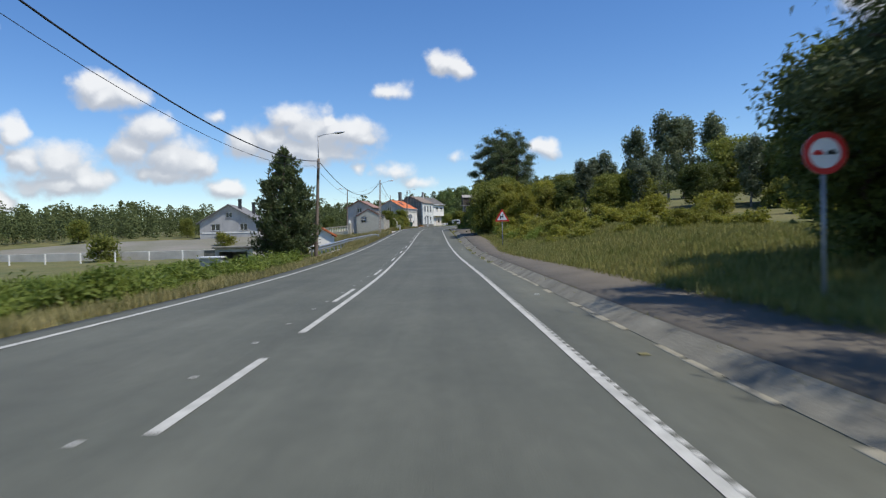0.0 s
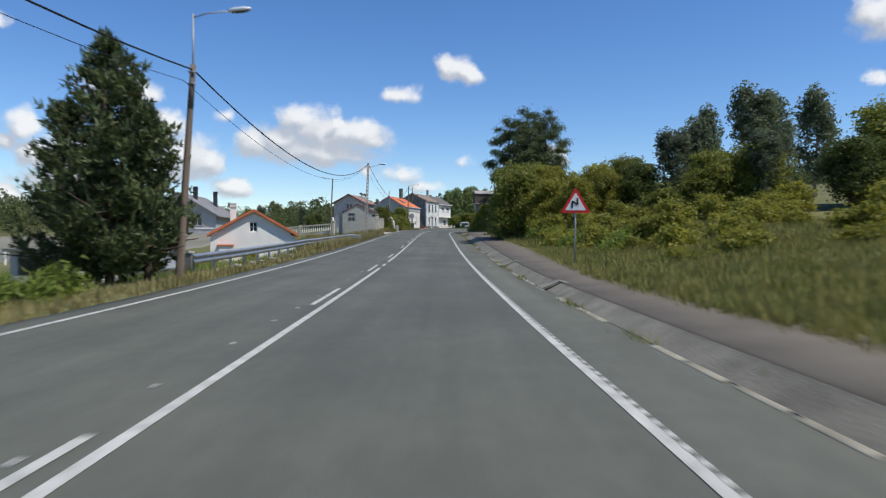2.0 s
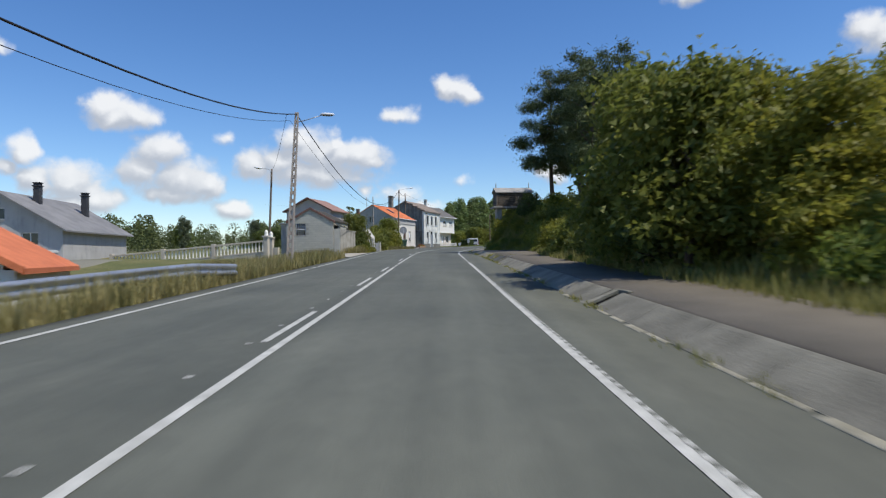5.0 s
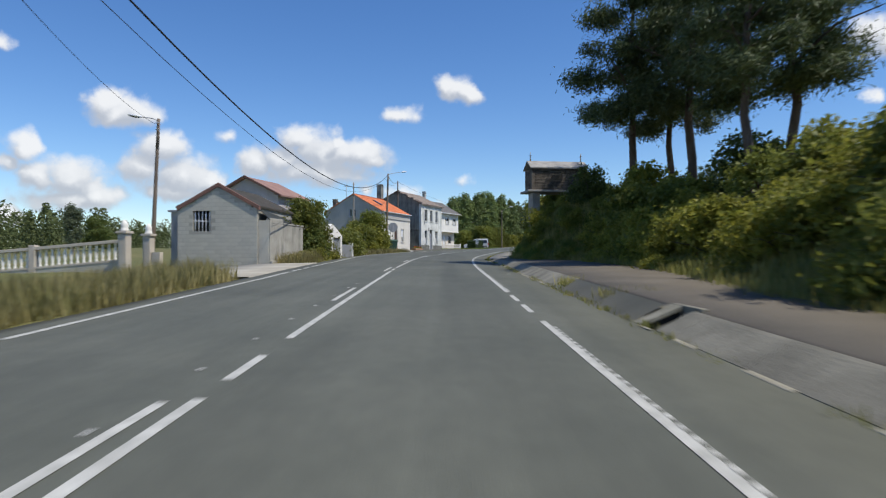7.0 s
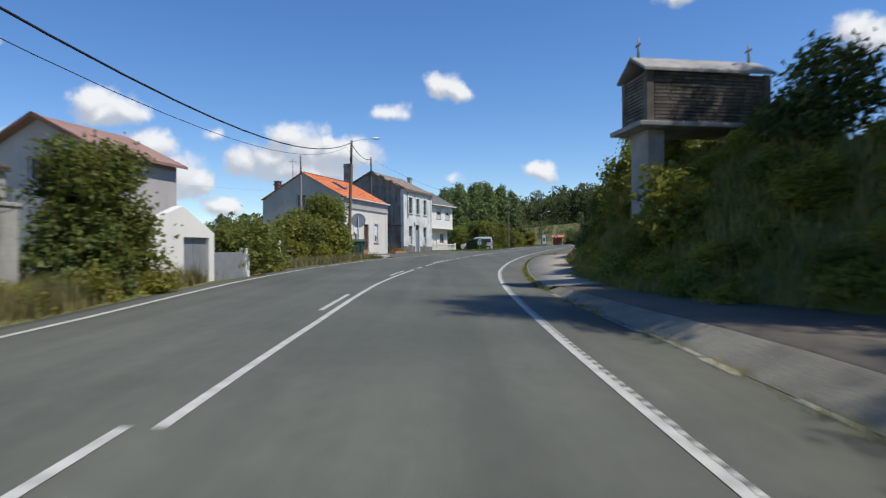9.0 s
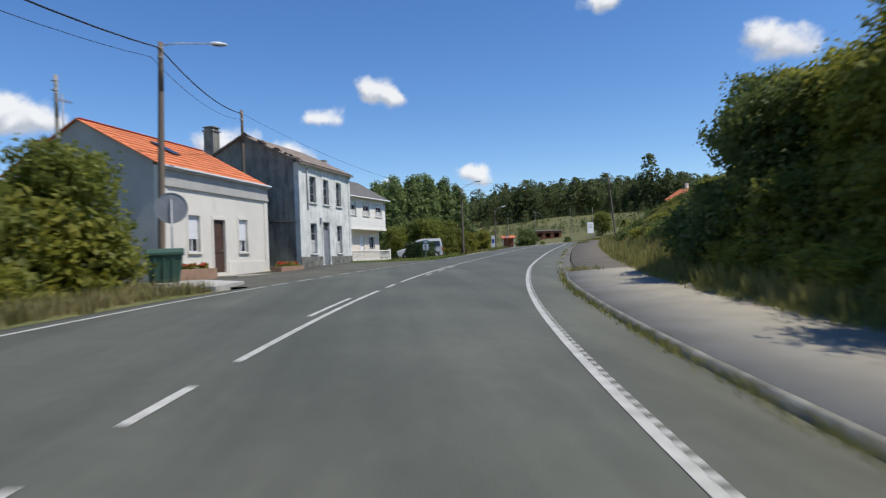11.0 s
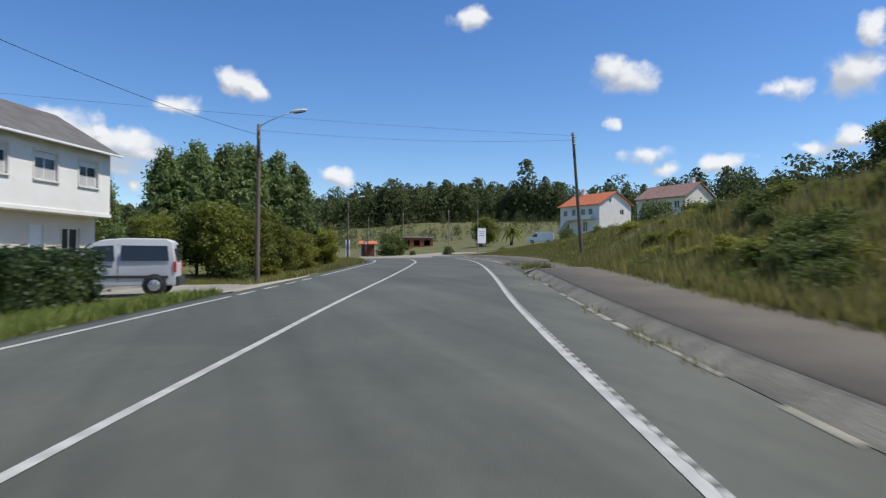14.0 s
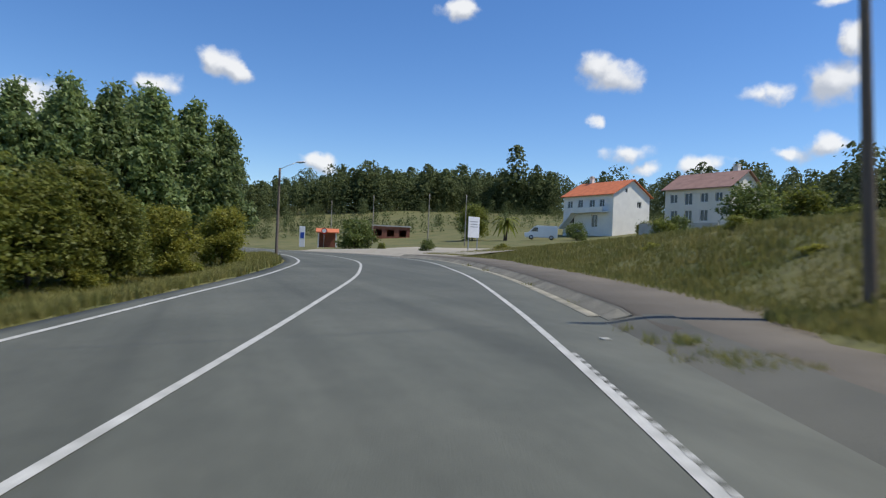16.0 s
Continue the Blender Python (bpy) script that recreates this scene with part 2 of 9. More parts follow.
APRON = mat("dusty_concrete_apron", (0.40, 0.375, 0.315), (0.29, 0.272, 0.225), 0.6, 0.92, 0.3, 30, 0.22)
GUTTER = mat("gutter_mortar", (0.31, 0.29, 0.225), (0.18, 0.17, 0.125), 2.2, 0.92, 0.5, 30, 0.3)
SOIL = mat("grass_ground", (0.095, 0.108, 0.034), (0.165, 0.148, 0.058), 0.25, 0.95, 0.6, 5, 0.6)
GRAVEL = mat("gravel", (0.23, 0.215, 0.18), (0.16, 0.16, 0.11), 0.12, 0.95, 0.4, 14, 0.3)
DRY = mat("dry_verge", (0.25, 0.21, 0.11), (0.17, 0.16, 0.06), 1.0, 0.95, 0.5, 20, 0.4)
WHITE = mat("white_render", (0.82, 0.795, 0.725), (0.74, 0.715, 0.65), 0.8, 0.85, 0.12, 40, 0.05)
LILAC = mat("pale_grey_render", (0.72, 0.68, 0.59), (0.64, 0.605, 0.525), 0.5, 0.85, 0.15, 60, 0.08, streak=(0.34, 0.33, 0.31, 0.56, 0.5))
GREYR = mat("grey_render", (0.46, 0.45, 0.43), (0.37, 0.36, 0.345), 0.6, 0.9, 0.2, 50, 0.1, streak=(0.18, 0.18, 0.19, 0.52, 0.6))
# render darkened to stand for the red-roofed house's shaded gable; its cornice shares it
SHADEGREY = mat("shade_grey_render", (0.47, 0.455, 0.42), (0.39, 0.38, 0.35), 0.7, 0.9, 0.2, 40, 0.1, streak=(0.24, 0.235, 0.22, 0.54, 0.5))
OLDWHITE = mat("stained_whitewash", (0.76, 0.76, 0.70), (0.55, 0.56, 0.51), 1.3, 0.9, 0.25, 14, 0.2, streak=(0.19, 0.195, 0.175, 0.50, 0.7))
OLDGREY = mat("blackened_render", (0.20, 0.192, 0.165), (0.32, 0.305, 0.26), 1.2, 0.92, 0.3, 30, 0.18, streak=(0.055, 0.052, 0.047, 0.47, 0.8))
PLINTH = mat("dark_plinth", (0.24, 0.235, 0.20), (0.10, 0.10, 0.085), 2.5, 0.9, 0.5, 25, 0.3)
CREAM = mat("cream_render", (0.72, 0.65, 0.56), (0.66, 0.59, 0.50), 0.8, 0.85, 0.12, 40, 0.05)
BLOCK = mat("cinder_block", (0.54, 0.515, 0.435), (0.42, 0.40, 0.34), 0.8, 0.95, 0.4, 45, 0.18, vary=0.05)
MORTAR = mat("mortar", (0.42, 0.40, 0.345), (0.34, 0.325, 0.28), 2.0, 0.95, 0.3, 40, 0.15)
TILE = mat("orange_tile", (0.68, 0.225, 0.095), (0.56, 0.165, 0.07), 1.2, 0.75, 0.2, 30, 0.12, vary=0.16)
TILE2 = mat("orange_tile_far", (0.62, 0.19, 0.08), (0.48, 0.14, 0.06), 1.5, 0.8, 0.2, 12, 0.2)
OLDTILE = mat("lichened_tile", (0.30, 0.235, 0.19), (0.17, 0.15, 0.13), 2.2, 0.9, 0.4, 22, 0.3, island=0.2)
BROWNTILE = mat("brown_tile", (0.33, 0.20, 0.16), (0.25, 0.15, 0.12), 1.2, 0.85, 0.2, 20, 0.15)
SLATE = mat("grey_roof_sheet", (0.24, 0.235, 0.23), (0.17, 0.168, 0.165), 0.8, 0.8, 0.2, 20, 0.15)
WOODPOLE = mat("weathered_pole_wood", (0.21, 0.16, 0.115), (0.13, 0.105, 0.085), 2.0, 0.9, 0.4, 30, 0.25, stretch=(4, 4, 0.4))
CONCPOLE = mat("pole_concrete", (0.36, 0.32, 0.27), (0.27, 0.24, 0.205), 1.5, 0.9, 0.3, 40, 0.15)
DARKWOOD = mat("dark_wood", (0.10, 0.055, 0.035), (0.06, 0.035, 0.025), 2.0, 0.6, 0.2, 30, 0.2, stretch=(6, 6, 0.5))
STEEL = mat("galvanised_steel", (0.55, 0.56, 0.56), (0.44, 0.45, 0.46), 2.0, 0.42, 0.05, 20, 0.08, 0.5, 0.75)
GREYMETAL = mat("grey_metal", (0.33, 0.34, 0.35), (0.27, 0.28, 0.29), 3.0, 0.5, 0.05, 20, 0.08, 0.5, 0.3)
LAMPWHITE = mat("lamp_shell", (0.74, 0.75, 0.76), (0.66, 0.67, 0.68), 4.0, 0.4, 0.02, 30, 0.04)
CABLE = mat("black_cable", (0.02, 0.02, 0.022), (0.03, 0.03, 0.032), 5.0, 0.6, 0.0, 30, 0.1)
BARK = mat("bark", (0.085, 0.06, 0.045), (0.15, 0.115, 0.09), 3.0, 0.95, 0.8, 18, 0.35, stretch=(2, 2, 0.5))
PALEBARK = mat("pale_bark", (0.26, 0.23, 0.19), (0.16, 0.14, 0.115), 3.0, 0.9, 0.6, 18, 0.3, stretch=(2, 2, 0.5))
SIGNRED = mat("sign_red", (0.62, 0.03, 0.025), (0.52, 0.025, 0.02), 4, 0.45, 0.02, 30, 0.05)
SIGNWHITE = mat("sign_white", (0.80, 0.80, 0.80), (0.73, 0.73, 0.73), 4, 0.45, 0.02, 30, 0.04)
SIGNBLACK = mat("sign_black", (0.02, 0.02, 0.02), (0.03, 0.03, 0.03), 4, 0.5, 0.02, 30, 0.05)
BINGREEN = mat("bin_green", (0.035, 0.085, 0.06), (0.05, 0.10, 0.075), 3, 0.6, 0.1, 30, 0.15)
VANPAINT = mat("silver_paint", (0.60, 0.60, 0.585), (0.55, 0.55, 0.535), 1.0, 0.42, 0.0, 60, 0.03, 0.4, 0.05)
VANWHITE = mat("white_van_paint", (0.80, 0.80, 0.80), (0.74, 0.74, 0.74), 1.0, 0.3, 0.0, 60, 0.03, 0.5)
RUBBER = mat("rubber", (0.02, 0.02, 0.02), (0.03, 0.03, 0.03), 4, 0.85, 0.1, 40, 0.1)
PLASTIC = mat("dark_plastic", (0.04, 0.04, 0.042), (0.06, 0.06, 0.062), 4, 0.6, 0.05, 40, 0.1)
STONE = mat("granite_slats", (0.17, 0.145, 0.115), (0.085, 0.072, 0.058), 2.5, 0.95, 0.6, 25, 0.3, vary=0.25)
GRANITE = mat("granite", (0.40, 0.38, 0.35), (0.27, 0.26, 0.24), 2.0, 0.9, 0.5, 25, 0.25)
BRICKRED = mat("hollow_brick", (0.30, 0.115, 0.07), (0.22, 0.085, 0.055), 2.0, 0.9, 0.3, 25, 0.2)
TERRACOTTA = mat("terracotta", (0.36, 0.23, 0.15), (0.29, 0.18, 0.12), 3, 0.85, 0.2, 30, 0.15)
REDPETAL = mat("red_petals", (0.65, 0.02, 0.03), (0.5, 0.05, 0.03), 8, 0.6, 0.0, 30, 0.2)
GLASS = glass_mat("window_glass")
INSIDE = mat("dark_interior", (0.025, 0.024, 0.023), (0.035, 0.033, 0.03), 2, 0.9, 0.0, 20, 0.1)
CURTAIN = mat("net_curtain", (0.55, 0.54, 0.50), (0.42, 0.41, 0.38), 4, 0.9, 0.1, 30, 0.1, stretch=(6, 6, 0.3))
HUBMETAL = mat("wheel_metal", (0.5, 0.51, 0.52), (0.42, 0.43, 0.44), 4, 0.35, 0.0, 40, 0.08, 0.5, 0.6)

LEAF_OAK = leaf_mat("leaves_mid_green", (0.112, 0.142, 0.026), (0.275, 0.280, 0.056), 0.3, 0.5)
LEAF_YELLOW = leaf_mat("leaves_yellow_green", (0.155, 0.178, 0.026), (0.385, 0.355, 0.060), 0.3, 0.5)
LEAF_DARK = leaf_mat("leaves_dark_green", (0.072, 0.104, 0.028), (0.175, 0.205, 0.052))
LEAF_PINE = leaf_mat("pine_needles", (0.052, 0.077, 0.031), (0.135, 0.160, 0.060), 0.3, 0.25)
LEAF_POPLAR = leaf_mat("poplar_leaves", (0.118, 0.172, 0.058), (0.285, 0.340, 0.130))
LEAF_EUC = leaf_mat("eucalyptus_leaves", (0.087, 0.123, 0.065), (0.203, 0.225, 0.131))
LEAF_FAR = leaf_mat("far_wood_leaves", (0.060, 0.085, 0.034), (0.150, 0.168, 0.066), 0.05, 0.3)
LEAF_FERN = leaf_mat("fern_fronds", (0.125, 0.178, 0.030), (0.265, 0.310, 0.058))
GRASS = leaf_mat("grass_blades", (0.135, 0.160, 0.036), (0.330, 0.285, 0.095), 0.2, 0.3)
TUFT = leaf_mat("weed_blades", (0.20, 0.22, 0.06), (0.40, 0.34, 0.13), 0.2, 0.3)
DRYGRASS = leaf_mat("dry_grass_blades", (0.150, 0.150, 0.050), (0.400, 0.335, 0.150), 0.2, 0.3)
MEADOW = leaf_mat("meadow_blades", (0.165, 0.180, 0.042), (0.370, 0.320, 0.110), 0.2, 0.35)
LUSH = leaf_mat("lush_grass_blades", (0.12, 0.165, 0.034), (0.26, 0.29, 0.075), 0.2, 0.3)

# ---- small tools ----


def thing(name, place=(0, 0, 0), turn=0.0, label="", category="", group="", kind=""):
    ob = new(name)
    ob.empty_display_size = 0.3
    ob.matrix_world = pose(*place, 0, 0, turn)
    return tagged(ob, label, category, group, kind)


def mesh_of(bm, name):
    me = bpy.data.meshes.new(name)
    bm.to_mesh(me)
    bm.free()
    return me


def part(name, bm, material, parent=None, label="", at=None):
    me = mesh_of(bm, name) if isinstance(bm, bmesh.types.BMesh) else bm
    if not me.materials:
        me.materials.append(material)
    ob = new(name, me)
    if parent:
        ob.parent = parent
    if at is not None:
        ob.matrix_basis = at if isinstance(at, Matrix) else Matrix.Translation(at)
    if label:
        tagged(ob, label)
    return ob


def box(bm, x0, x1, y0, y1, z0, z1, bevel=0.0, m=None):
    r = bmesh.ops.create_cube(bm, size=1.0)
    vs = r["verts"]
    for v in vs:
        v.co = Vector(((x0 + x1) / 2 + v.co.x * (x1 - x0), (y0 + y1) / 2 + v.co.y * (y1 - y0), (z0 + z1) / 2 + v.co.z * (z1 - z0)))
        if m:
            v.co = m @ v.co
    if bevel:
        bmesh.ops.bevel(bm, geom=list({e for v in vs for e in v.link_edges}), offset=bevel, segments=2, affect="EDGES", profile=0.6)


def boxes(*args, bevel=0.0):
    bm = bmesh.new()
    for a in args:
        box(bm, *a, bevel=bevel)
    return bm


def rod(bm, a, b, r0, r1=None, n=8, caps=True):
    """A tapered round bar from a to b."""
    a, b = Vector(a), Vector(b)
    r1 = r0 if r1 is None else r1
    q = (b - a).to_track_quat("Z", "Y")
    rings = []
    for c, r in ((a, r0), (b, r1)):
        rings.append([bm.verts.new(c + q @ Vector((r * math.cos(i * 2 * math.pi / n), r * math.sin(i * 2 * math.pi / n), 0))) for i in range(n)])
    for i in range(n):
        f = bm.faces.new((rings[0][i], rings[0][(i + 1) % n], rings[1][(i + 1) % n], rings[1][i]))
        f.smooth = True
    if caps:
        bm.faces.new(rings[0][::-1])
        bm.faces.new(rings[1])


def tube(bm, pts, r, n=6):
    smooth_tube(bm, pts, r, n)


def smooth_tube(bm, pts, r, n=6):
    """One unbroken round bar through pts."""
    pts = [Vector(p) for p in pts]
    rings = []
    for i, p in enumerate(pts):
        d = (pts[min(i + 1, len(pts) - 1)] - pts[max(i - 1, 0)]).normalized()
        q = d.to_track_quat("Z", "Y")
        rings.append([bm.verts.new(p + q @ Vector((r * math.cos(k * 2 * math.pi / n), r * math.sin(k * 2 * math.pi / n), 0))) for k in range(n)])
    for a, b in zip(rings, rings[1:]):
        for k in range(n):
            f = bm.faces.new((a[k], a[(k + 1) % n], b[(k + 1) % n], b[k]))
            f.smooth = True
    bm.faces.new(rings[0][::-1])
    bm.faces.new(rings[-1])


def turned(bm, profile, n=12, at=(0, 0, 0)):
    """A turned body: (radius, height) pairs round z."""
    rings = [[bm.verts.new((at[0] + r * math.cos(i * 2 * math.pi / n), at[1] + r * math.sin(i * 2 * math.pi / n), at[2] + z)) for i in range(n)] for r, z in profile]
    for p, q in zip(rings, rings[1:]):
        for i in range(n):
            f = bm.faces.new((p[i], p[(i + 1) % n], q[(i + 1) % n], q[i]))
            f.smooth = True
    bm.faces.new(rings[0][::-1])
    bm.faces.new(rings[-1])


def extrude_poly(bm, pts, vec):
    """A plate: polygon pts (3D) pushed along vec."""
    a = [bm.verts.new(p) for p in pts]
    b = [bm.verts.new(Vector(p) + Vector(vec)) for p in pts]
    n = len(pts)
    bm.faces.new(a[::-1])
    bm.faces.new(b)
    for i in range(n):
        bm.faces.new((a[i], a[(i + 1) % n], b[(i + 1) % n], b[i]))
    bmesh.ops.recalc_face_normals(bm, faces=bm.faces)


def raw_mesh(name, verts, faces, material):
    """A mesh from arrays; all faces have the same number of corners."""
    me = bpy.data.meshes.new(name)
    verts, faces = np.asarray(verts, np.float32), np.asarray(faces, np.int32)
    k = faces.shape[1]
    me.vertices.add(len(verts))
    me.vertices.foreach_set("co", verts.ravel())
    me.loops.add(faces.size)
    me.loops.foreach_set("vertex_index", faces.ravel())
    me.polygons.add(len(faces))
    me.polygons.foreach_set("loop_start", np.arange(0, faces.size, k, dtype=np.int32))
    me.update(calc_edges=True)
    me.validate()
    me.materials.append(material)
    return me


# ---- the road's line: x, y, z, bank in degrees ----
ROAD = [
    (0.9, -46.0, 0.75, 1.1), (0.35, -22.0, 0.30, 1.1), (0, 0, 0, 1.1), (-0.1, 11.2, -0.11, 0.7), (-0.26, 22.3, -0.15, 0.2), (-0.55, 33.6, -0.12, 0.1), (-0.79, 44.8, -0.01, 0.3), (-1.0, 56.2, 0.21, 0.4),
    (-1.22, 67.8, 0.53, 0.4), (-1.43, 79.6, 0.89, 0.2), (-1.64, 91.5, 1.25, 0.2), (-1.77, 103.5, 1.57, 0.7), (-1.62, 115.6, 1.84, 1.2), (-0.84, 127.7, 2.11, 1.4),
    (0.82, 139.7, 2.42, 1.1), (3.37, 151.1, 2.77, 0.3), (6.76, 162.1, 3.12, -0.5), (10.41, 173.0, 3.5, -1.3), (14.3, 183.5, 3.89, -1.9),
    (18.35, 194.8, 4.22, -2.0), (21.9, 206.3, 4.43, -2.0), (24.4, 219.2, 4.6, -2.0), (24.9, 238.3, 4.6, -1.5), (22.1, 260.6, 4.5, -1.0), (14.0, 292.0, 4.6, 0.0), (2.0, 330.0, 4.8, 0.0),
]
SIDE_SHIFT = [(-50, -2.06, -5.75, 1.53), (60, -2.0, -5.65, 1.58), (100, -1.93, -5.6, 1.74), (114, -2.1, -6.0, 1.65), (122, -2.36, -6.6, 1.5), (131, -2.44, -7.0, 1.38), (142, -2.56, -7.0, 1.45), (150, -2.55, -6.6, 1.5), (160, -2.6, -6.3, 1.44), (170, -2.35, -5.6, 1.5), (184, -2.2, -5.2, 1.54), (340, -2.2, -5.3, 1.54)]


def catmull(pts, step):
    pts = np.array(pts, float)
    ext = np.vstack([2 * pts[0] - pts[1], pts, 2 * pts[-1] - pts[-2]])
    out = []
    for i in range(1, len(ext) - 2):
        p0, p1, p2, p3 = ext[i - 1:i + 3]
        n = max(2, int(np.linalg.norm((p2 - p1)[:2]) / step))
        for t in np.arange(n) / n:
            out.append(0.5 * (2 * p1 + (p2 - p0) * t + (2 * p0 - 5 * p1 + 4 * p2 - p3) * t * t + (3 * p1 - p0 - 3 * p2 + p3) * t ** 3))
    out.append(pts[-1])
    return np.array(out)


LINE = catmull(ROAD, 0.5)
TAN = np.gradient(LINE[:, :2], axis=0)
TAN /= np.linalg.norm(TAN, axis=1)[:, None]
RIGHT = np.stack([TAN[:, 1], -TAN[:, 0]], 1)
DIST = np.concatenate([[0], np.cumsum(np.linalg.norm(np.diff(LINE[:, :2], axis=0), axis=1))])
DIST -= np.interp(0.0, LINE[:, 1], DIST)          # 0 where the walk begins
_sh = np.array(SIDE_SHIFT)
U_MID, U_LEFT, U_EDGE = (np.interp(LINE[:, 1], _sh[:, 0], _sh[:, k]) for k in (1, 2, 3))


def on_road(s, u, up=0.0):
    """The place s metres along the road and u metres to the right of its line."""
    i = np.interp(s, DIST, np.arange(len(DIST)))
    k = np.clip(np.round(i).astype(int), 0, len(DIST) - 1)
    ix = lambda a: np.interp(i, np.arange(len(a)), a)
    x, y, z, b = ix(LINE[:, 0]), ix(LINE[:, 1]), ix(LINE[:, 2]), ix(LINE[:, 3])
    rx, ry = ix(RIGHT[:, 0]), ix(RIGHT[:, 1])
    bb = np.tan(np.radians(b)) * np.clip(u, -7.5, 3.4)
    return np.stack([x + rx * u, y + ry * u, z - bb + up], -1)


def road_place(x, y):
    """s and u of the nearest point of the road's line, and its z and bank, for arrays x, y."""
    x, y = np.asarray(x, float), np.asarray(y, float)
    shape = x.shape
    q = np.stack([x.ravel(), y.ravel()], 1)
    s, u, z, b = (np.empty(len(q)) for _ in range(4))
    pts = LINE[::2]
    for a in range(0, len(q), 20000):
        d = ((q[a:a + 20000, None, :] - pts[None, :, :2]) ** 2).sum(2)
        k = d.argmin(1) * 2
        rel = q[a:a + 20000] - LINE[k, :2]
        s[a:a + 20000] = DIST[k] + (rel * TAN[k]).sum(1)
        u[a:a + 20000] = (rel * RIGHT[k]).sum(1)
        z[a:a + 20000], b[a:a + 20000] = LINE[k, 2], LINE[k, 3]
    return s.reshape(shape), u.reshape(shape), z.reshape(shape), b.reshape(shape)


FIELD_Y = [-60, 0, 45, 70, 90, 104, 112, 150, 176, 190, 205, 230, 300]
FIELD_Z = [0.2, -0.5, -0.9, -0.9, 0.0, 1.3, 1.6, 2.85, 3.2, 2.3, 2.8, 3.9, 4.3]
BANK_Y = [-60, 0, 35, 55, 75, 92, 108, 124, 134, 142, 150, 158, 170, 184, 200, 240]
BANK_H = [1.2, 1.2, 1.2, 1.5, 2.4, 2.6, 3.2, 3.5, 2.2, 2.3, 3.5, 3.5, 2.7, 2.1, 1.9, 0.4]
BANK_W = [14, 14, 13, 9, 6, 5.5, 6, 1.9, 4.2, 5, 6, 7, 6.5, 5.2, 6.0, 10]
PAVE_Y = [-60, 20, 34, 40, 48, 60, 90, 100, 112, 118, 126, 132, 146, 172, 195, 330]
PAVE_U = [5.6, 4.9, 4.3, 4.45, 4.9, 5.4, 5.6, 7.0, 6.6, 4.5, 4.4, 5.0, 5.1, 5.3, 5.4, 5.4]


def ground_height(x, y):
    """Terrain height, at arrays x, y, without the roadway itself."""
    x, y = np.asarray(x, float), np.asarray(y, float)
    s, u, zr, b = road_place(x, y)
    tilt = -np.tan(np.radians(b)) * np.clip(u, -7.5, 3.4)
    left_edge = np.interp(y, _sh[:, 0], _sh[:, 2]) - 0.75
    field = np.interp(y, FIELD_Y, FIELD_Z) + 0.012 * np.clip(-u - 30, 0, 300) * np.clip((y - 60) / 80, 0, 0.3)
    k = np.clip((left_edge - u) / 6.0, 0, 1)
    k = k * k * (3 - 2 * k)
    zl = (zr + tilt - 0.04) * (1 - k) + field * k
    h, w = np.interp(y, BANK_Y, BANK_H), np.interp(y, BANK_Y, BANK_W)
    edge = np.interp(y, PAVE_Y, PAVE_U) - 0.1
    k = np.clip((u - edge) / w, 0, 1)
    k = k * k * (3 - 2 * k)
    zrr = zr + tilt + 0.16 + h * k + np.interp(y, [110, 165], [0.055, 0.095]) * np.clip(u - 5.5 - w, 0, 70) + 0.02 * np.clip(u - 80, 0, 400)
    z = np.where(u < 0, zl, zrr)
    # wooded hill ahead and to the right
    far = np.clip((np.hypot(x - 20, y - 190) - 90) / 260, 0, 1) * np.clip((y - 150) / 120, 0, 1)
    hill = 14 * far * far * (3 - 2 * far) * np.clip((x + 90) / 160, 0, 1)
    z = z + hill
    # left plain falls away a little far off
    return z


def gz(x, y):
    return float(ground_height(np.array([x]), np.array([y]))[0])

# ---- ground, roadway, pavement ----


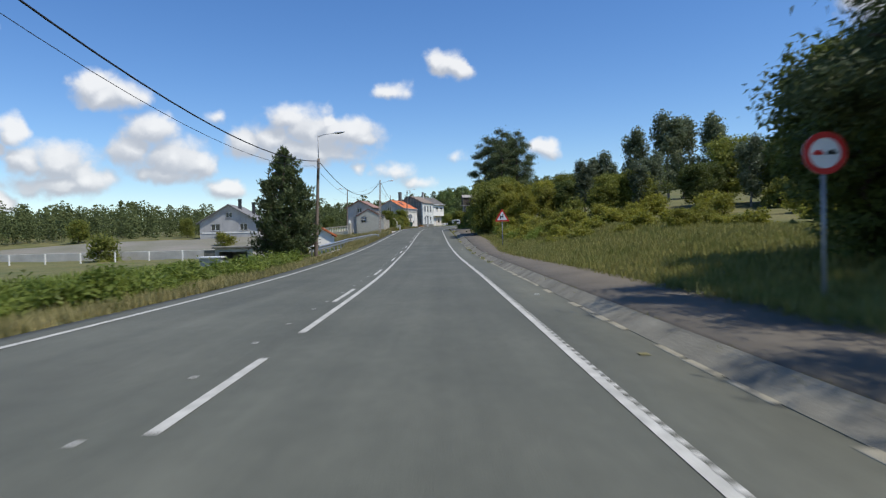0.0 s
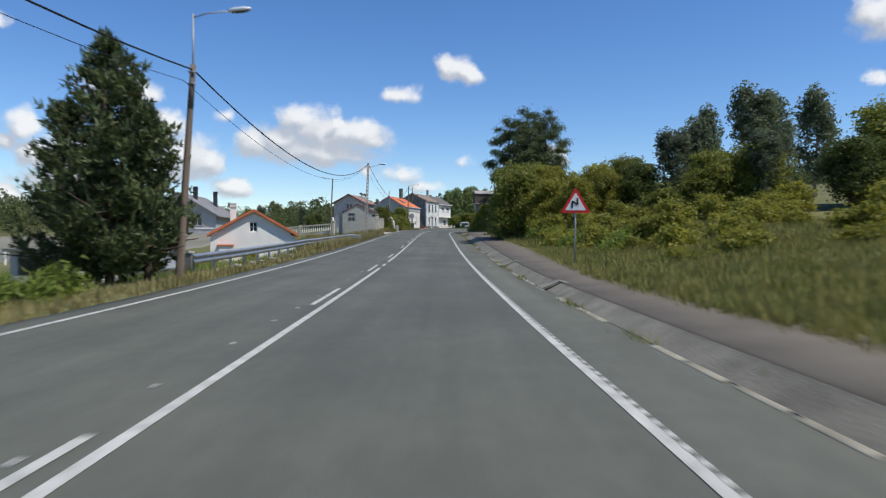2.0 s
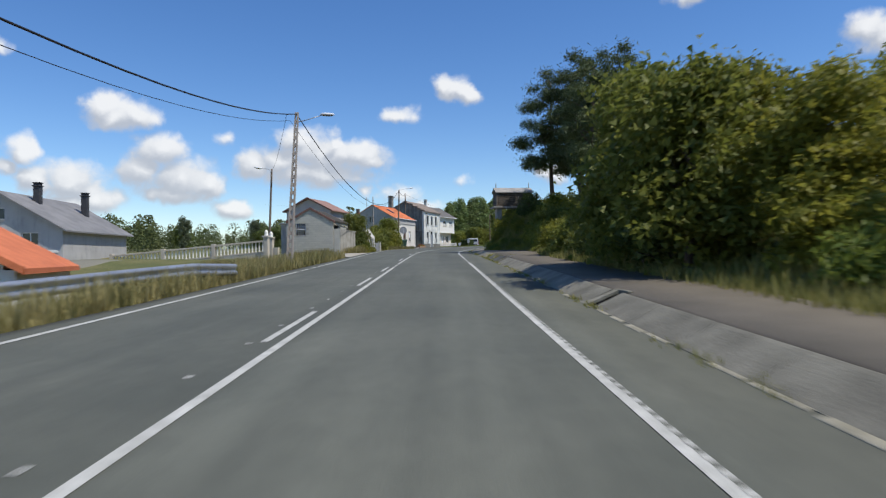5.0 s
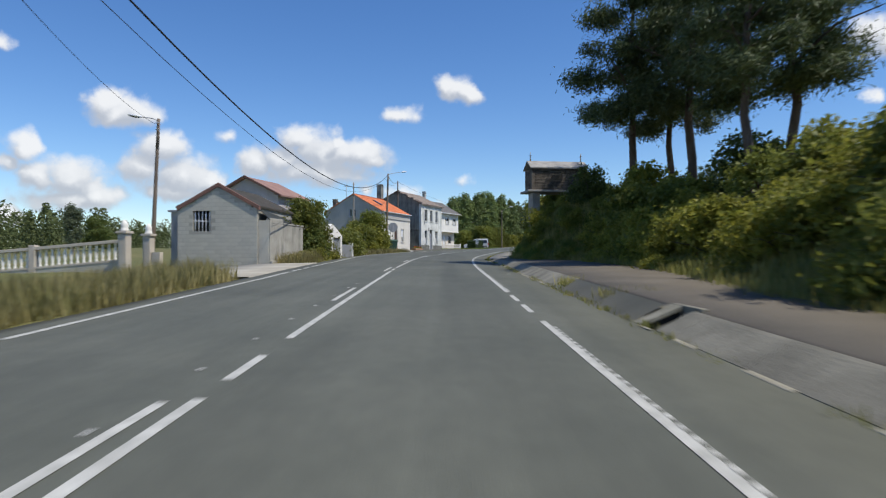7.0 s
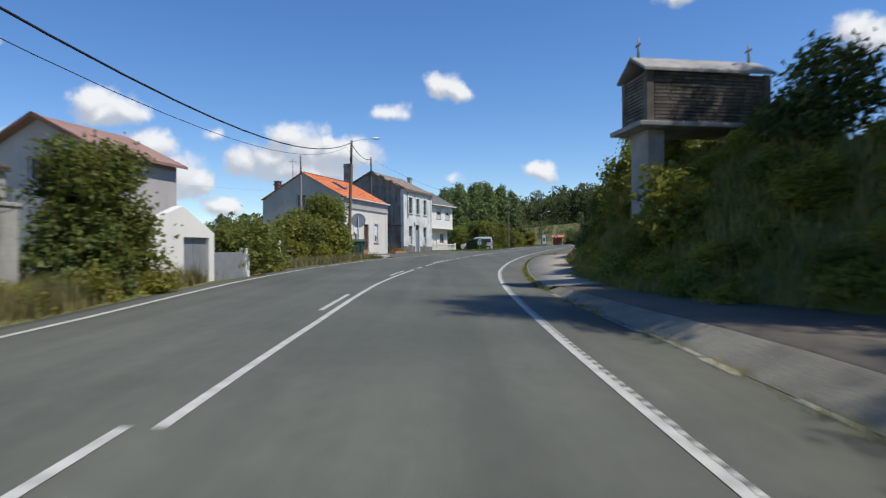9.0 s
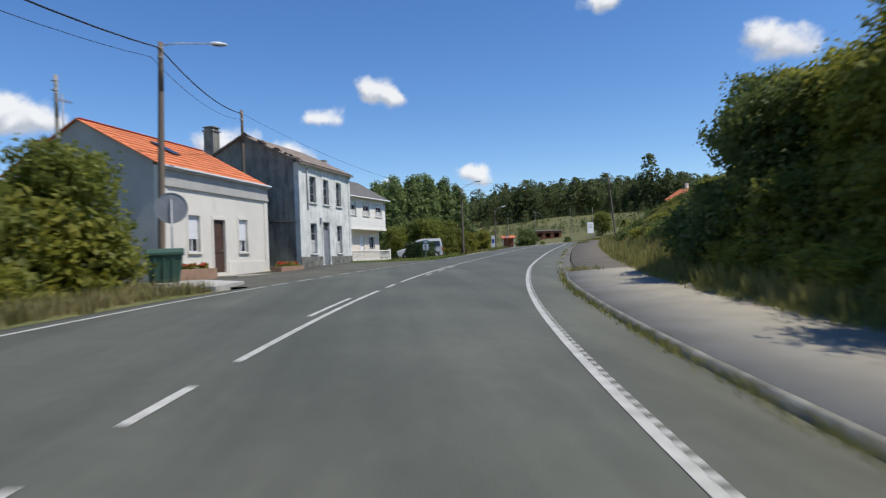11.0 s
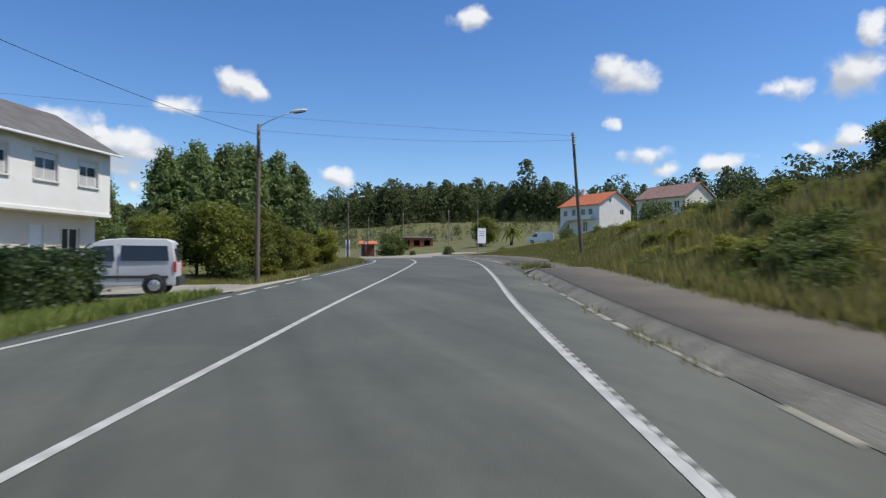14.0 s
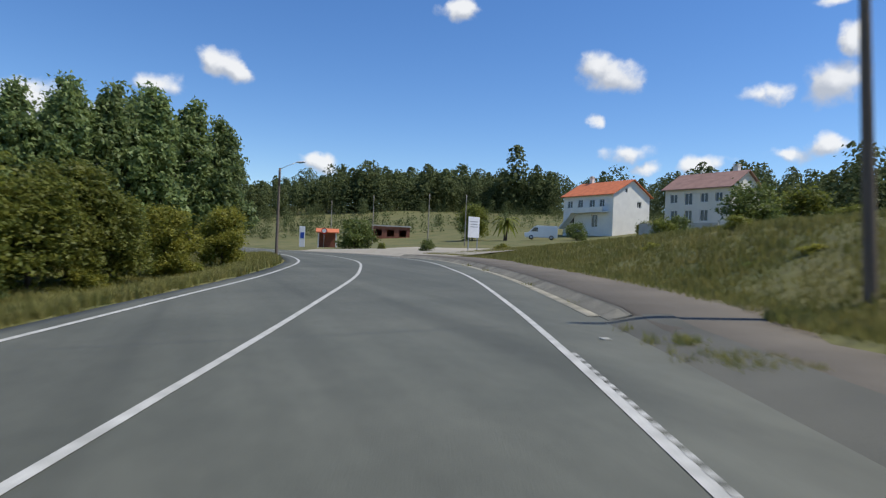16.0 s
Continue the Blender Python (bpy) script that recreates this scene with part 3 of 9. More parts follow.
def make_ground():
    grow = lambda a, n, f: [a * f ** i for i in range(1, n + 1)]
    dense_x = list(np.arange(-40, 48.1, 0.8))
    dense_y = list(np.arange(-24, 262.1, 1.0))
    xs = [-40 - d for d in np.cumsum(grow(1.0, 30, 1.2))][::-1] + dense_x + [48 + d for d in np.cumsum(grow(1.0, 30, 1.2))]
    ys = [-24 - d for d in np.cumsum(grow(2.0, 18, 1.35))][::-1] + dense_y + [262 + d for d in np.cumsum(grow(1.5, 28, 1.22))]
    X, Y = np.meshgrid(xs, ys)
    Z = ground_height(X, Y)
    s, u, zr, b = road_place(X, Y)
    left_edge = np.interp(Y, _sh[:, 0], _sh[:, 2])
    inside = (u > left_edge - 0.55) & (u < np.interp(Y, PAVE_Y, PAVE_U) - 0.5) & (s > -60) & (s < 330)
    Z = np.where(inside, np.minimum(Z, zr - np.tan(np.radians(b)) * np.clip(u, -7.5, 3.4)) - 0.25, Z)
    at_y = lambda y: np.interp(y, LINE[:, 1], DIST)
    for s0, s1, u0 in ((100.5, 111.7, -10.0), (at_y(178.8), at_y(186.1), -13.8), (at_y(146.9), at_y(167.9), -12.0)):
        pad = (s > s0) & (s < s1) & (u > u0) & (u < 0) & ~inside
        Z = np.where(pad, Z - 0.4, Z)
        inside = inside | pad
    rough = np.array([noise.noise((x * 0.35, y * 0.35, 0.0)) * 0.10 + noise.noise((x * 0.05, y * 0.05, 3.0)) * 0.5 * min(1, max(0, (abs(uu) - 12) / 30)) for x, y, uu in zip(X.ravel(), Y.ravel(), u.ravel())]).reshape(X.shape)
    Z = Z + np.where(inside, 0, rough)
    n, m = len(ys), len(xs)
    idx = np.arange(n * m).reshape(n, m)
    faces = np.stack([idx[:-1, :-1], idx[:-1, 1:], idx[1:, 1:], idx[1:, :-1]], -1).reshape(-1, 4)
    me = raw_mesh("ground", np.stack([X, Y, Z], -1).reshape(-1, 3), faces, SOIL)
    me.polygons.foreach_set("use_smooth", np.ones(len(faces), bool))
    tagged(new("ground", me), "rough green and straw-coloured grassland beside the road", "ground", kind="structure")


def ribbon(name, s0, s1, us, ups, material, label, category, step=1.0, skirt=0.3, parent=None, kind="structure"):
    """A strip along the road; us and ups are arrays or functions of s for each line across it."""
    s = np.arange(s0, s1 + 1e-6, step)
    s[-1] = s1
    rows = []
    for u, up in zip(us, ups):
        rows.append(on_road(s, np.broadcast_to(u(s) if callable(u) else u, s.shape), np.broadcast_to(up(s) if callable(up) else up, s.shape)))
    V = np.stack(rows, 1)
    if skirt:
        lo, hi = V[:, :1].copy(), V[:, -1:].copy()
        lo[..., 2] -= skirt
        hi[..., 2] -= skirt
        V = np.concatenate([lo, V, hi], 1)
    n, m = V.shape[:2]
    idx = np.arange(n * m).reshape(n, m)
    F = np.stack([idx[:-1, :-1], idx[:-1, 1:], idx[1:, 1:], idx[1:, :-1]], -1).reshape(-1, 4)
    ob = new(name, raw_mesh(name, V.reshape(-1, 3), F, material))
    if parent:
        ob.parent = parent
        return ob
    return tagged(ob, label, category, kind=kind)


u_mid = lambda s: np.interp(s, DIST, U_MID)
u_left = lambda s: np.interp(s, DIST, U_LEFT)
u_edge = lambda s: np.interp(s, DIST, U_EDGE)
KERB_U = lambda s: np.interp(s, [-60, 40, 62, 75, 112, 123, 146, 151, 330], [2.75, 2.75, 2.9, 3.1, 3.15, 2.5, 2.5, 2.75, 2.75])
make_ground()
road = ribbon("road", -45, 320, [lambda s: u_left(s) - 0.75, lambda s: u_left(s) - 0.3, u_left, u_mid, 0.0, u_edge, KERB_U], [-0.03, 0, 0, 0.0, 0, 0, 0.0], ASPHALT, "worn grey asphalt two-lane road", "road")
PAVE_IN = lambda s: np.interp(np.interp(s, DIST, LINE[:, 1]), PAVE_Y, PAVE_U)
KERB_UP = lambda s: np.interp(s, [-60, 40, 62, 110, 119, 124, 147, 151, 186.4, 188.3, 194.6, 196.0, 330], [0.17, 0.18, 0.27, 0.27, 0.17, 0.09, 0.09, 0.16, 0.16, 0.025, 0.025, 0.15, 0.15])
KERB_W = lambda s: 0.35 + 2.5 * np.clip(KERB_UP(s) - 0.17, 0, 1)
ribbon("pavement", -45, 121.0, [lambda s: KERB_U(s) + KERB_W(s) + 0.02, lambda s: KERB_U(s) + KERB_W(s) + 0.10, lambda s: PAVE_IN(s) + 0.3], [lambda s: KERB_UP(s) - 0.08, lambda s: KERB_UP(s) + 0.008, lambda s: KERB_UP(s) + 0.075], PAVING, "reddish asphalt footpath beside the kerb", "pavement")
pale = ribbon("pavement_pale", 121.0, 149.0, [lambda s: KERB_U(s) + 0.12, lambda s: PAVE_IN(s) + 0.3], [KERB_UP, lambda s: KERB_UP(s) + 0.1], PALE_PAVING, "pale worn concrete footpath with a grassy edge", "pavement")
ribbon("pavement_far", 149.02, 232, [lambda s: KERB_U(s) + KERB_W(s) + 0.02, lambda s: KERB_U(s) + KERB_W(s) + 0.10, lambda s: PAVE_IN(s) + 0.3], [lambda s: KERB_UP(s) - 0.08, lambda s: KERB_UP(s) + 0.008, lambda s: KERB_UP(s) + 0.075], PAVING, "reddish asphalt footpath beside the kerb", "pavement")

# road markings, 4 mm proud
marks = thing("road_markings", label="worn white painted road lines", category="road markings", kind="structure")


def paint(s0, s1, u, width=0.13, name="line"):
    f = u if callable(u) else (lambda s: np.full_like(s, u))
    ribbon(name, s0, s1, [lambda s: f(s) - width / 2, lambda s: f(s) + width / 2], [0.006, 0.006], PAINT, "", "", 1.0 if s1 - s0 > 3 else max(0.3, (s1 - s0) / 2), 0, marks)


def dashes(s0, s1, on, off, u, width=0.13):
    s = s0
    while s + on <= s1:
        paint(s, s + on, u, width, "dash")
        s += on + off


SY = lambda y: float(np.interp(y, LINE[:, 1], DIST))        # distance along the road at a given y
# right edge line, broken at drives
for a, b in ((-40, 89.6), (90.8, 92.1), (92.8, 94.1), (95.0, 310)):
    paint(SY(a), SY(b), lambda s: u_edge(s) - 0.03, 0.1)
# left edge line
for a, b in ((-40, 81.6), (82.3, 83.8), (84.3, 85.4), (85.9, 87.3), (87.8, 103.3), (103.7, 105.4), (106.0, 107.2), (107.8, 129.6), (130.0, 131.2), (131.8, 132.5), (133.3, 135.0), (135.4, 146.6)):
    paint(SY(a), SY(b), u_left, 0.12)
dashes(SY(147.0), SY(168.6), 1.25, 0.75, u_left, 0.12)
paint(SY(169.4), SY(177.0), u_left, 0.12)
dashes(SY(177.4), SY(186.0), 1.25, 0.75, u_left, 0.12)
paint(SY(185.9), 318, u_left, 0.12)
# centre: a full line, and a broken one beside it
for a, b in ((-40, 1.5), (4.4, 7.2), (9.2, 45.9), (47.2, 48.5), (50.1, 84.8), (85.5, 86.7), (87.9, 104.7), (105.5, 106.7), (108.0, 131.1), (132.3, 133.5), (134.7, 144.1), (145.1, 146.3), (147.2, 300)):
    paint(SY(a), SY(b), u_mid, 0.11)
for a in (16.7, 23.1, 34.3, 44.2, 53.4, 64.4, 74.0, 81.3, 92.8, 104.6, 115.4, 126.6, 138.8):
    paint(SY(a) - (3.0 if a < 20 else 0), SY(a) + 3.4 - (3.0 if a < 20 else 0), lambda s: u_mid(s) - 0.26, 0.1, "dash")
for a in (150.4, 153.1, 155.7):
    paint(SY(a), SY(a) + 1.25, lambda s: u_mid(s) + 0.26, 0.1, "dash")
# comb of raised bars along the right edge line, and worn road studs beside the centre line
comb = []
for y in np.arange(-10, 89, 0.27).tolist() + np.arange(95.2, 190, 0.27).tolist():
    comb.append((SY(y), 0.14, 0.10))


def bars(rows, u, material, name, parent, w0, w1):
    V = []
    for s, ln, w in rows:
        uu = float(u(s))
        V.append(on_road(np.array([s, s, s + ln, s + ln]), np.array([uu + w0, uu + w1, uu + w1, uu + w0]), 0.009))
    V = np.concatenate(V)
    ob = new(name, raw_mesh(name, V, np.arange(len(V)).reshape(-1, 4), material))
    ob.parent = parent
    ob["kind"] = "stuff"


bars([c for c in comb if 108 < c[0] < 152], u_edge, PAINT, "raised_bar", marks, 0.015, 0.085)
bars([c for c in comb if not 108 < c[0] < 152], u_edge, PAINT, "raised_bar", marks, 0.015, 0.07)
stud_rng = random.Random(5)
bars([(SY(y) + stud_rng.uniform(-0.3, 0.3), 0.07, 0.1) for y in np.arange(2, 100, 2.0)], lambda s: float(u_mid(s)) - 0.42, PAINT, "stud", marks, -0.04, 0.04)
for i, (y, uu) in enumerate(((7.2, 2.35), (47.8, 2.3), (103.4, 2.6), (191.0, 2.2), (178.5, 2.3), (14.6, 2.3), (164.2, 2.2))):
    p = on_road(np.array([SY(y)]), np.array([uu]))[0]
    bm = bmesh.new()
    box(bm, -0.06, 0.06, -0.045, 0.045, 0.0, 0.02, 0.008)
    tagged(part("road_stud", bm, PAINT if i else DRY, None, at=Matrix.Translation(p)), "small worn square road stud on the asphalt", "road stud", "road studs")

# ---- kerb, drains, drives, guard rail ----
kerb = thing("kerb", label="sloping weathered concrete kerb with a pale gutter strip", category="kerb", kind="structure")
DRAINS = [(37.4, 38.2), (47.0, 47.9), (57.8, 58.6), (68.2, 69.0), (88.6, 89.6), (SY(183.2), SY(184.1))]
GAPS = [(89.6, 96.0), (121, 149), (SY(184.1), SY(192.6))]


def kerb_piece(s0, s1):
    """One length of kerb: gutter strip, sloping face, rounded top."""
    s = np.array([s0 + 0.005, s1 - 0.005])
    k, up = KERB_U(s), KERB_UP(s)
    w = KERB_W(s)
    prof = [(k + 0.0, -0.2 + 0 * up), (k + 0.0, 0.008 + 0 * up), (k + 0.04, 0.03 + 0 * up), (k + w * 0.84, up - 0.012), (k + w * 0.93, up + 0.008), (k + w * 0.98, up + 0.002), (k + w, up - 0.2)]
    rows = [on_road(s, a, b) for a, b in prof]
    V = np.concatenate([np.array([r[0] for r in rows]), np.array([r[1] for r in rows])])
    n = len(prof)
    bm = bmesh.new()
    v = [bm.verts.new(p) for p in V]
    for i in range(n - 1):
        bm.faces.new((v[i], v[i + 1], v[n + i + 1], v[n + i]))
    bm.faces.new(v[:n][::-1])
    bm.faces.new(v[n:])
    bmesh.ops.recalc_face_normals(bm, faces=bm.faces)
    return bm


s = -14.0
gut = random.Random(17)
while s < 232:
    e = s + 2.0
    for i in range(2):
        if gut.random() < (0.8 if s < 120 else 0.6 if s < 190 else 1.0) and not any(a - 0.6 < s + i + 0.5 < b + 0.6 for a, b in DRAINS + GAPS):
            w0 = gut.uniform(0.06, 0.13) if s < 190 else 0.2
            ribbon("gutter_strip", s + i + (gut.uniform(0.0, 0.12) if s < 190 else 0.0), s + i + 1.0 - (gut.uniform(0.0, 0.2) if s < 190 else 0.005), [lambda q: KERB_U(q) - w0, lambda q: KERB_U(q) - w0 + 0.02, lambda q: KERB_U(q) + 0.02], [0.003, 0.007, 0.014], GUTTER, "", "", 0.5, 0.1, kerb)
    left, right = s, e
    for a, b in DRAINS + GAPS:
        if a <= left < b:
            left = b
        if a < right <= b:
            right = a
        if left < a and b < right:
            part("kerb_stone", kerb_piece(left, a), KERB, kerb)
            left = b
    if right - left > 0.1:
        part("kerb_stone", kerb_piece(left, right), KERB, kerb)
    s = e


def drain(s0, s1):
    ob = thing("drain_inlet", label="dark drain inlet in a concrete kerb mouth", category="drain")
    m = (s0 + s1) / 2
    p, q = on_road(np.array([m]), np.array([float(KERB_U(m)) + 0.3]))[0], on_road(np.array([m + 0.5]), np.array([float(KERB_U(m)) + 0.3]))[0]
    ob.matrix_world = Matrix.Translation(p) @ pose(0, 0, 0, 0, 0, math.degrees(math.atan2(q[1] - p[1], q[0] - p[0])))
    h = float(KERB_UP(np.array([m]))[0])
    w = s1 - s0
    # local x along the road, y to its left; b is the kerb's back edge
    b = 0.3 - float(KERB_W(np.array([m]))[0])
    part("sump_floor", boxes((-w / 2, w / 2 + 0.3, b, 0.42, -0.40, -0.28)), PLINTH, ob)
    part("back_wall", boxes((-w / 2 - 0.05, w / 2 + 0.1, b - 0.15, b - 0.03, -0.36, h + 0.03), bevel=0.02), KERB, ob)
    bm = bmesh.new()
    extrude_poly(bm, [(-w / 2 - 0.02, 0.40, -0.1), (-w / 2 - 0.02, 0.40, 0.006), (w / 2 + 0.3, 0.40, 0.006), (w / 2 + 0.3, 0.40, -0.1)], (0, -0.07, 0))
    part("lip", bm, GUTTER, ob)
    # slab over the far half, its opening towards the traffic
    bm = bmesh.new()
    extrude_poly(bm, [(0.12, 0.33, 0.02), (0.12, b - 0.03, h + 0.022), (w / 2 + 0.1, b - 0.03, h + 0.022), (w / 2 + 0.5, 0.33, 0.014)], (0, 0, -0.06))
    part("slab", bm, GUTTER, ob)
    bm = bmesh.new()
    extrude_poly(bm, [(0.2, 0.32, -0.3), (0.2, 0.32, -0.05), (0.2, b, h - 0.06), (0.2, b, -0.3)], (0.1, 0, 0))
    part("pipe_mouth", bm, INSIDE, ob)
    # the kerb's end slopes down into it
    bm = bmesh.new()
    extrude_poly(bm, [(-w / 2, 0.3, 0.025), (-w / 2, b, h), (-w / 2 + 0.3, b + 0.02, h - 0.06), (-w / 2 + 0.16, 0.3, -0.06)], (0, 0, -0.2))
    part("kerb_end", bm, KERB, ob)


for d in DRAINS:
    drain(*d)

# drive crossings on the right, level with the road
ribbon("drive_apron", 89.6, 96.0, [lambda s: KERB_U(s) - 0.2, lambda s: KERB_U(s) - 0.02, lambda s: KERB_U(s) + 0.5], [-0.01, 0.004, lambda s: KERB_UP(s) + 0.004], PATCH, "worn asphalt drive crossing in the kerb", "drive", 0.5, 0)
ribbon("drive_apron_far", SY(184.1), SY(192.6), [lambda s: KERB_U(s) - 0.25, lambda s: KERB_U(s) - 0.02, lambda s: KERB_U(s) + 0.56, lambda s: KERB_U(s) + 0.95], [-0.012, 0.006, lambda s: KERB_UP(s) + 0.016, lambda s: KERB_UP(s) + 0.034], PATCH, "worn asphalt drive crossing in the kerb", "drive", 0.5, 0)
ribbon("pale_kerb_edge", 121, 149, [lambda s: KERB_U(s) - 0.0, lambda s: KERB_U(s) + 0.07, lambda s: KERB_U(s) + 0.125], [0.004, lambda s: KERB_UP(s) - 0.02, lambda s: KERB_UP(s) + 0.004], PLINTH, "grassy worn edge of the pale footpath", "kerb", 0.5, 0.2)

# drives and forecourts on the left
ribbon("concrete_drive", 100.2, 112.0, [lambda s: np.interp(s, [100, 113], [-11.0, -9.2]), lambda s: u_left(s) - 0.62], [-0.03, 0.012], APRON, "pale concrete drive apron beside the outhouse", "drive", 0.6, 0.3)
ribbon("van_forecourt", SY(178.6), SY(186.4), [-14.0, -12.0, -8.0, lambda s: u_left(s) - 0.62], [-0.42, -0.38, -0.3, 0.012], PALE_PAVING, "pale concrete forecourt under the parked van", "drive", 0.6, 0.3)
ribbon("house_forecourt", SY(146.6), SY(168.2), [lambda s: np.interp(s, [147, 152, 156, 162, 168, 176], [-12.0, -13.2, -13.6, -13.2, -13.2, -12.0]), -10.0, lambda s: u_left(s) - 0.62], [0.06, 0.03, 0.012], PATCH, "asphalt strip in front of the old houses", "forecourt", 0.6, 0.3)

# guard rail
gr = thing("guard_rail", label="galvanised steel guard rail on short posts", category="guard rail")
RAIL_U, RAIL_S0, RAIL_S1 = lambda s: np.interp(s, [40, 52, 64, 72, 76.5], [-8.5, -8.5, -8.4, -7.3, -6.4]), 44.6, 76.3
RAIL_UP = lambda s: np.interp(s, [40, 66, 74, 76.5], [0.52, 0.56, 0.66, 0.54])


def rail_beam(s0, s1):
    s = np.linspace(s0, s1, 6)
    prof = [(0.0, 0.0), (0.07, -0.035), (0.085, -0.1), (0.02, -0.15), (0.015, -0.2), (0.08, -0.25), (0.07, -0.32), (0.0, -0.37)]
    rows = [on_road(s, RAIL_U(s) + a, RAIL_UP(s) + b) for a, b in prof] + [on_road(s, RAIL_U(s) + a - 0.012, RAIL_UP(s) + b) for a, b in prof[::-1]]
    V = np.stack(rows, 1)
    n, m = V.shape[:2]
    idx = np.arange(n * m).reshape(n, m)
    nx = np.roll(idx, -1, axis=1)
    F = np.stack([idx[:-1], nx[:-1], nx[1:], idx[1:]], -1).reshape(-1, 4)
    return raw_mesh("beam", V.reshape(-1, 3), F, STEEL)


s = RAIL_S0
while s < RAIL_S1:
    part("beam", rail_beam(s, min(s + 4.05, RAIL_S1)), STEEL, gr)
    s += 4.0
s = RAIL_S0 + 0.4
while s < RAIL_S1 - 3:
    p = on_road(np.array([s]), np.array([float(RAIL_U(s)) - 0.1]))[0]
    bm = bmesh.new()
    z0 = gz(p[0], p[1]) - 0.3 - p[2]
    box(bm, -0.05, 0.05, -0.03, 0.03, z0, float(RAIL_UP(s)) - 0.03, 0.008)
    box(bm, -0.02, 0.11, -0.04, 0.04, float(RAIL_UP(s)) - 0.25, float(RAIL_UP(s)) - 0.08)
    part("post", bm, STEEL, gr, at=Matrix.Translation(p))
    s += 2.0

# ---- house building ----


def clip_poly(poly, clip):
    """Cut polygon poly (x, z) by the convex polygon clip, given counter-clockwise."""
    out = poly
    for (ax, az), (bx, bz) in zip(clip, clip[1:] + clip[:1]):
        src, out = out, []
        side = lambda p: (bx - ax) * (p[1] - az) - (bz - az) * (p[0] - ax)
        for p, q in zip(src, src[1:] + src[:1]):
            dp, dq = side(p), side(q)
            if dp >= -1e-9:
                out.append(p)
            if (dp > 1e-9 and dq < -1e-9) or (dp < -1e-9 and dq > 1e-9):
                t = dp / (dp - dq)
                out.append((p[0] + t * (q[0] - p[0]), p[1] + t * (q[1] - p[1])))
        if len(out) < 3:
            return []
    return out


def wall_mesh(outline, openings, thick, m):
    """A wall in the x-z plane, outside at y=0 and inside at y=thick, with openings (x0, x1, z0, z1) cut through, placed by m."""
    bm = bmesh.new()
    xs = sorted({p[0] for p in outline} | {x for o in openings for x in o[:2]})
    zs = sorted({p[1] for p in outline} | {z for o in openings for z in o[2:]})
    for x0, x1 in zip(xs, xs[1:]):
        for z0, z1 in zip(zs, zs[1:]):
            cx, cz = (x0 + x1) / 2, (z0 + z1) / 2
            if any(o[0] < cx < o[1] and o[2] < cz < o[3] for o in openings):
                continue
            p = clip_poly([(x0, z0), (x1, z0), (x1, z1), (x0, z1)], outline)
            if len(p) < 3:
                continue
            bm.faces.new([bm.verts.new(m @ Vector((x, 0, z))) for x, z in p])
            bm.faces.new([bm.verts.new(m @ Vector((x, thick, z))) for x, z in p[::-1]])
    for x0, x1, z0, z1 in openings:
        c = [(x0, z0), (x1, z0), (x1, z1), (x0, z1)]
        for a, b in zip(c, c[1:] + c[:1]):
            bm.faces.new([bm.verts.new(m @ Vector(v)) for v in ((a[0], 0, a[1]), (a[0], thick, a[1]), (b[0], thick, b[1]), (b[0], 0, b[1]))])
    for a, b in zip(outline, outline[1:] + outline[:1]):
        bm.faces.new([bm.verts.new(m @ Vector(v)) for v in ((a[0], 0, a[1]), (b[0], 0, b[1]), (b[0], thick, b[1]), (a[0], thick, a[1]))])
    bmesh.ops.remove_doubles(bm, verts=bm.verts, dist=0.0005)
    return bm


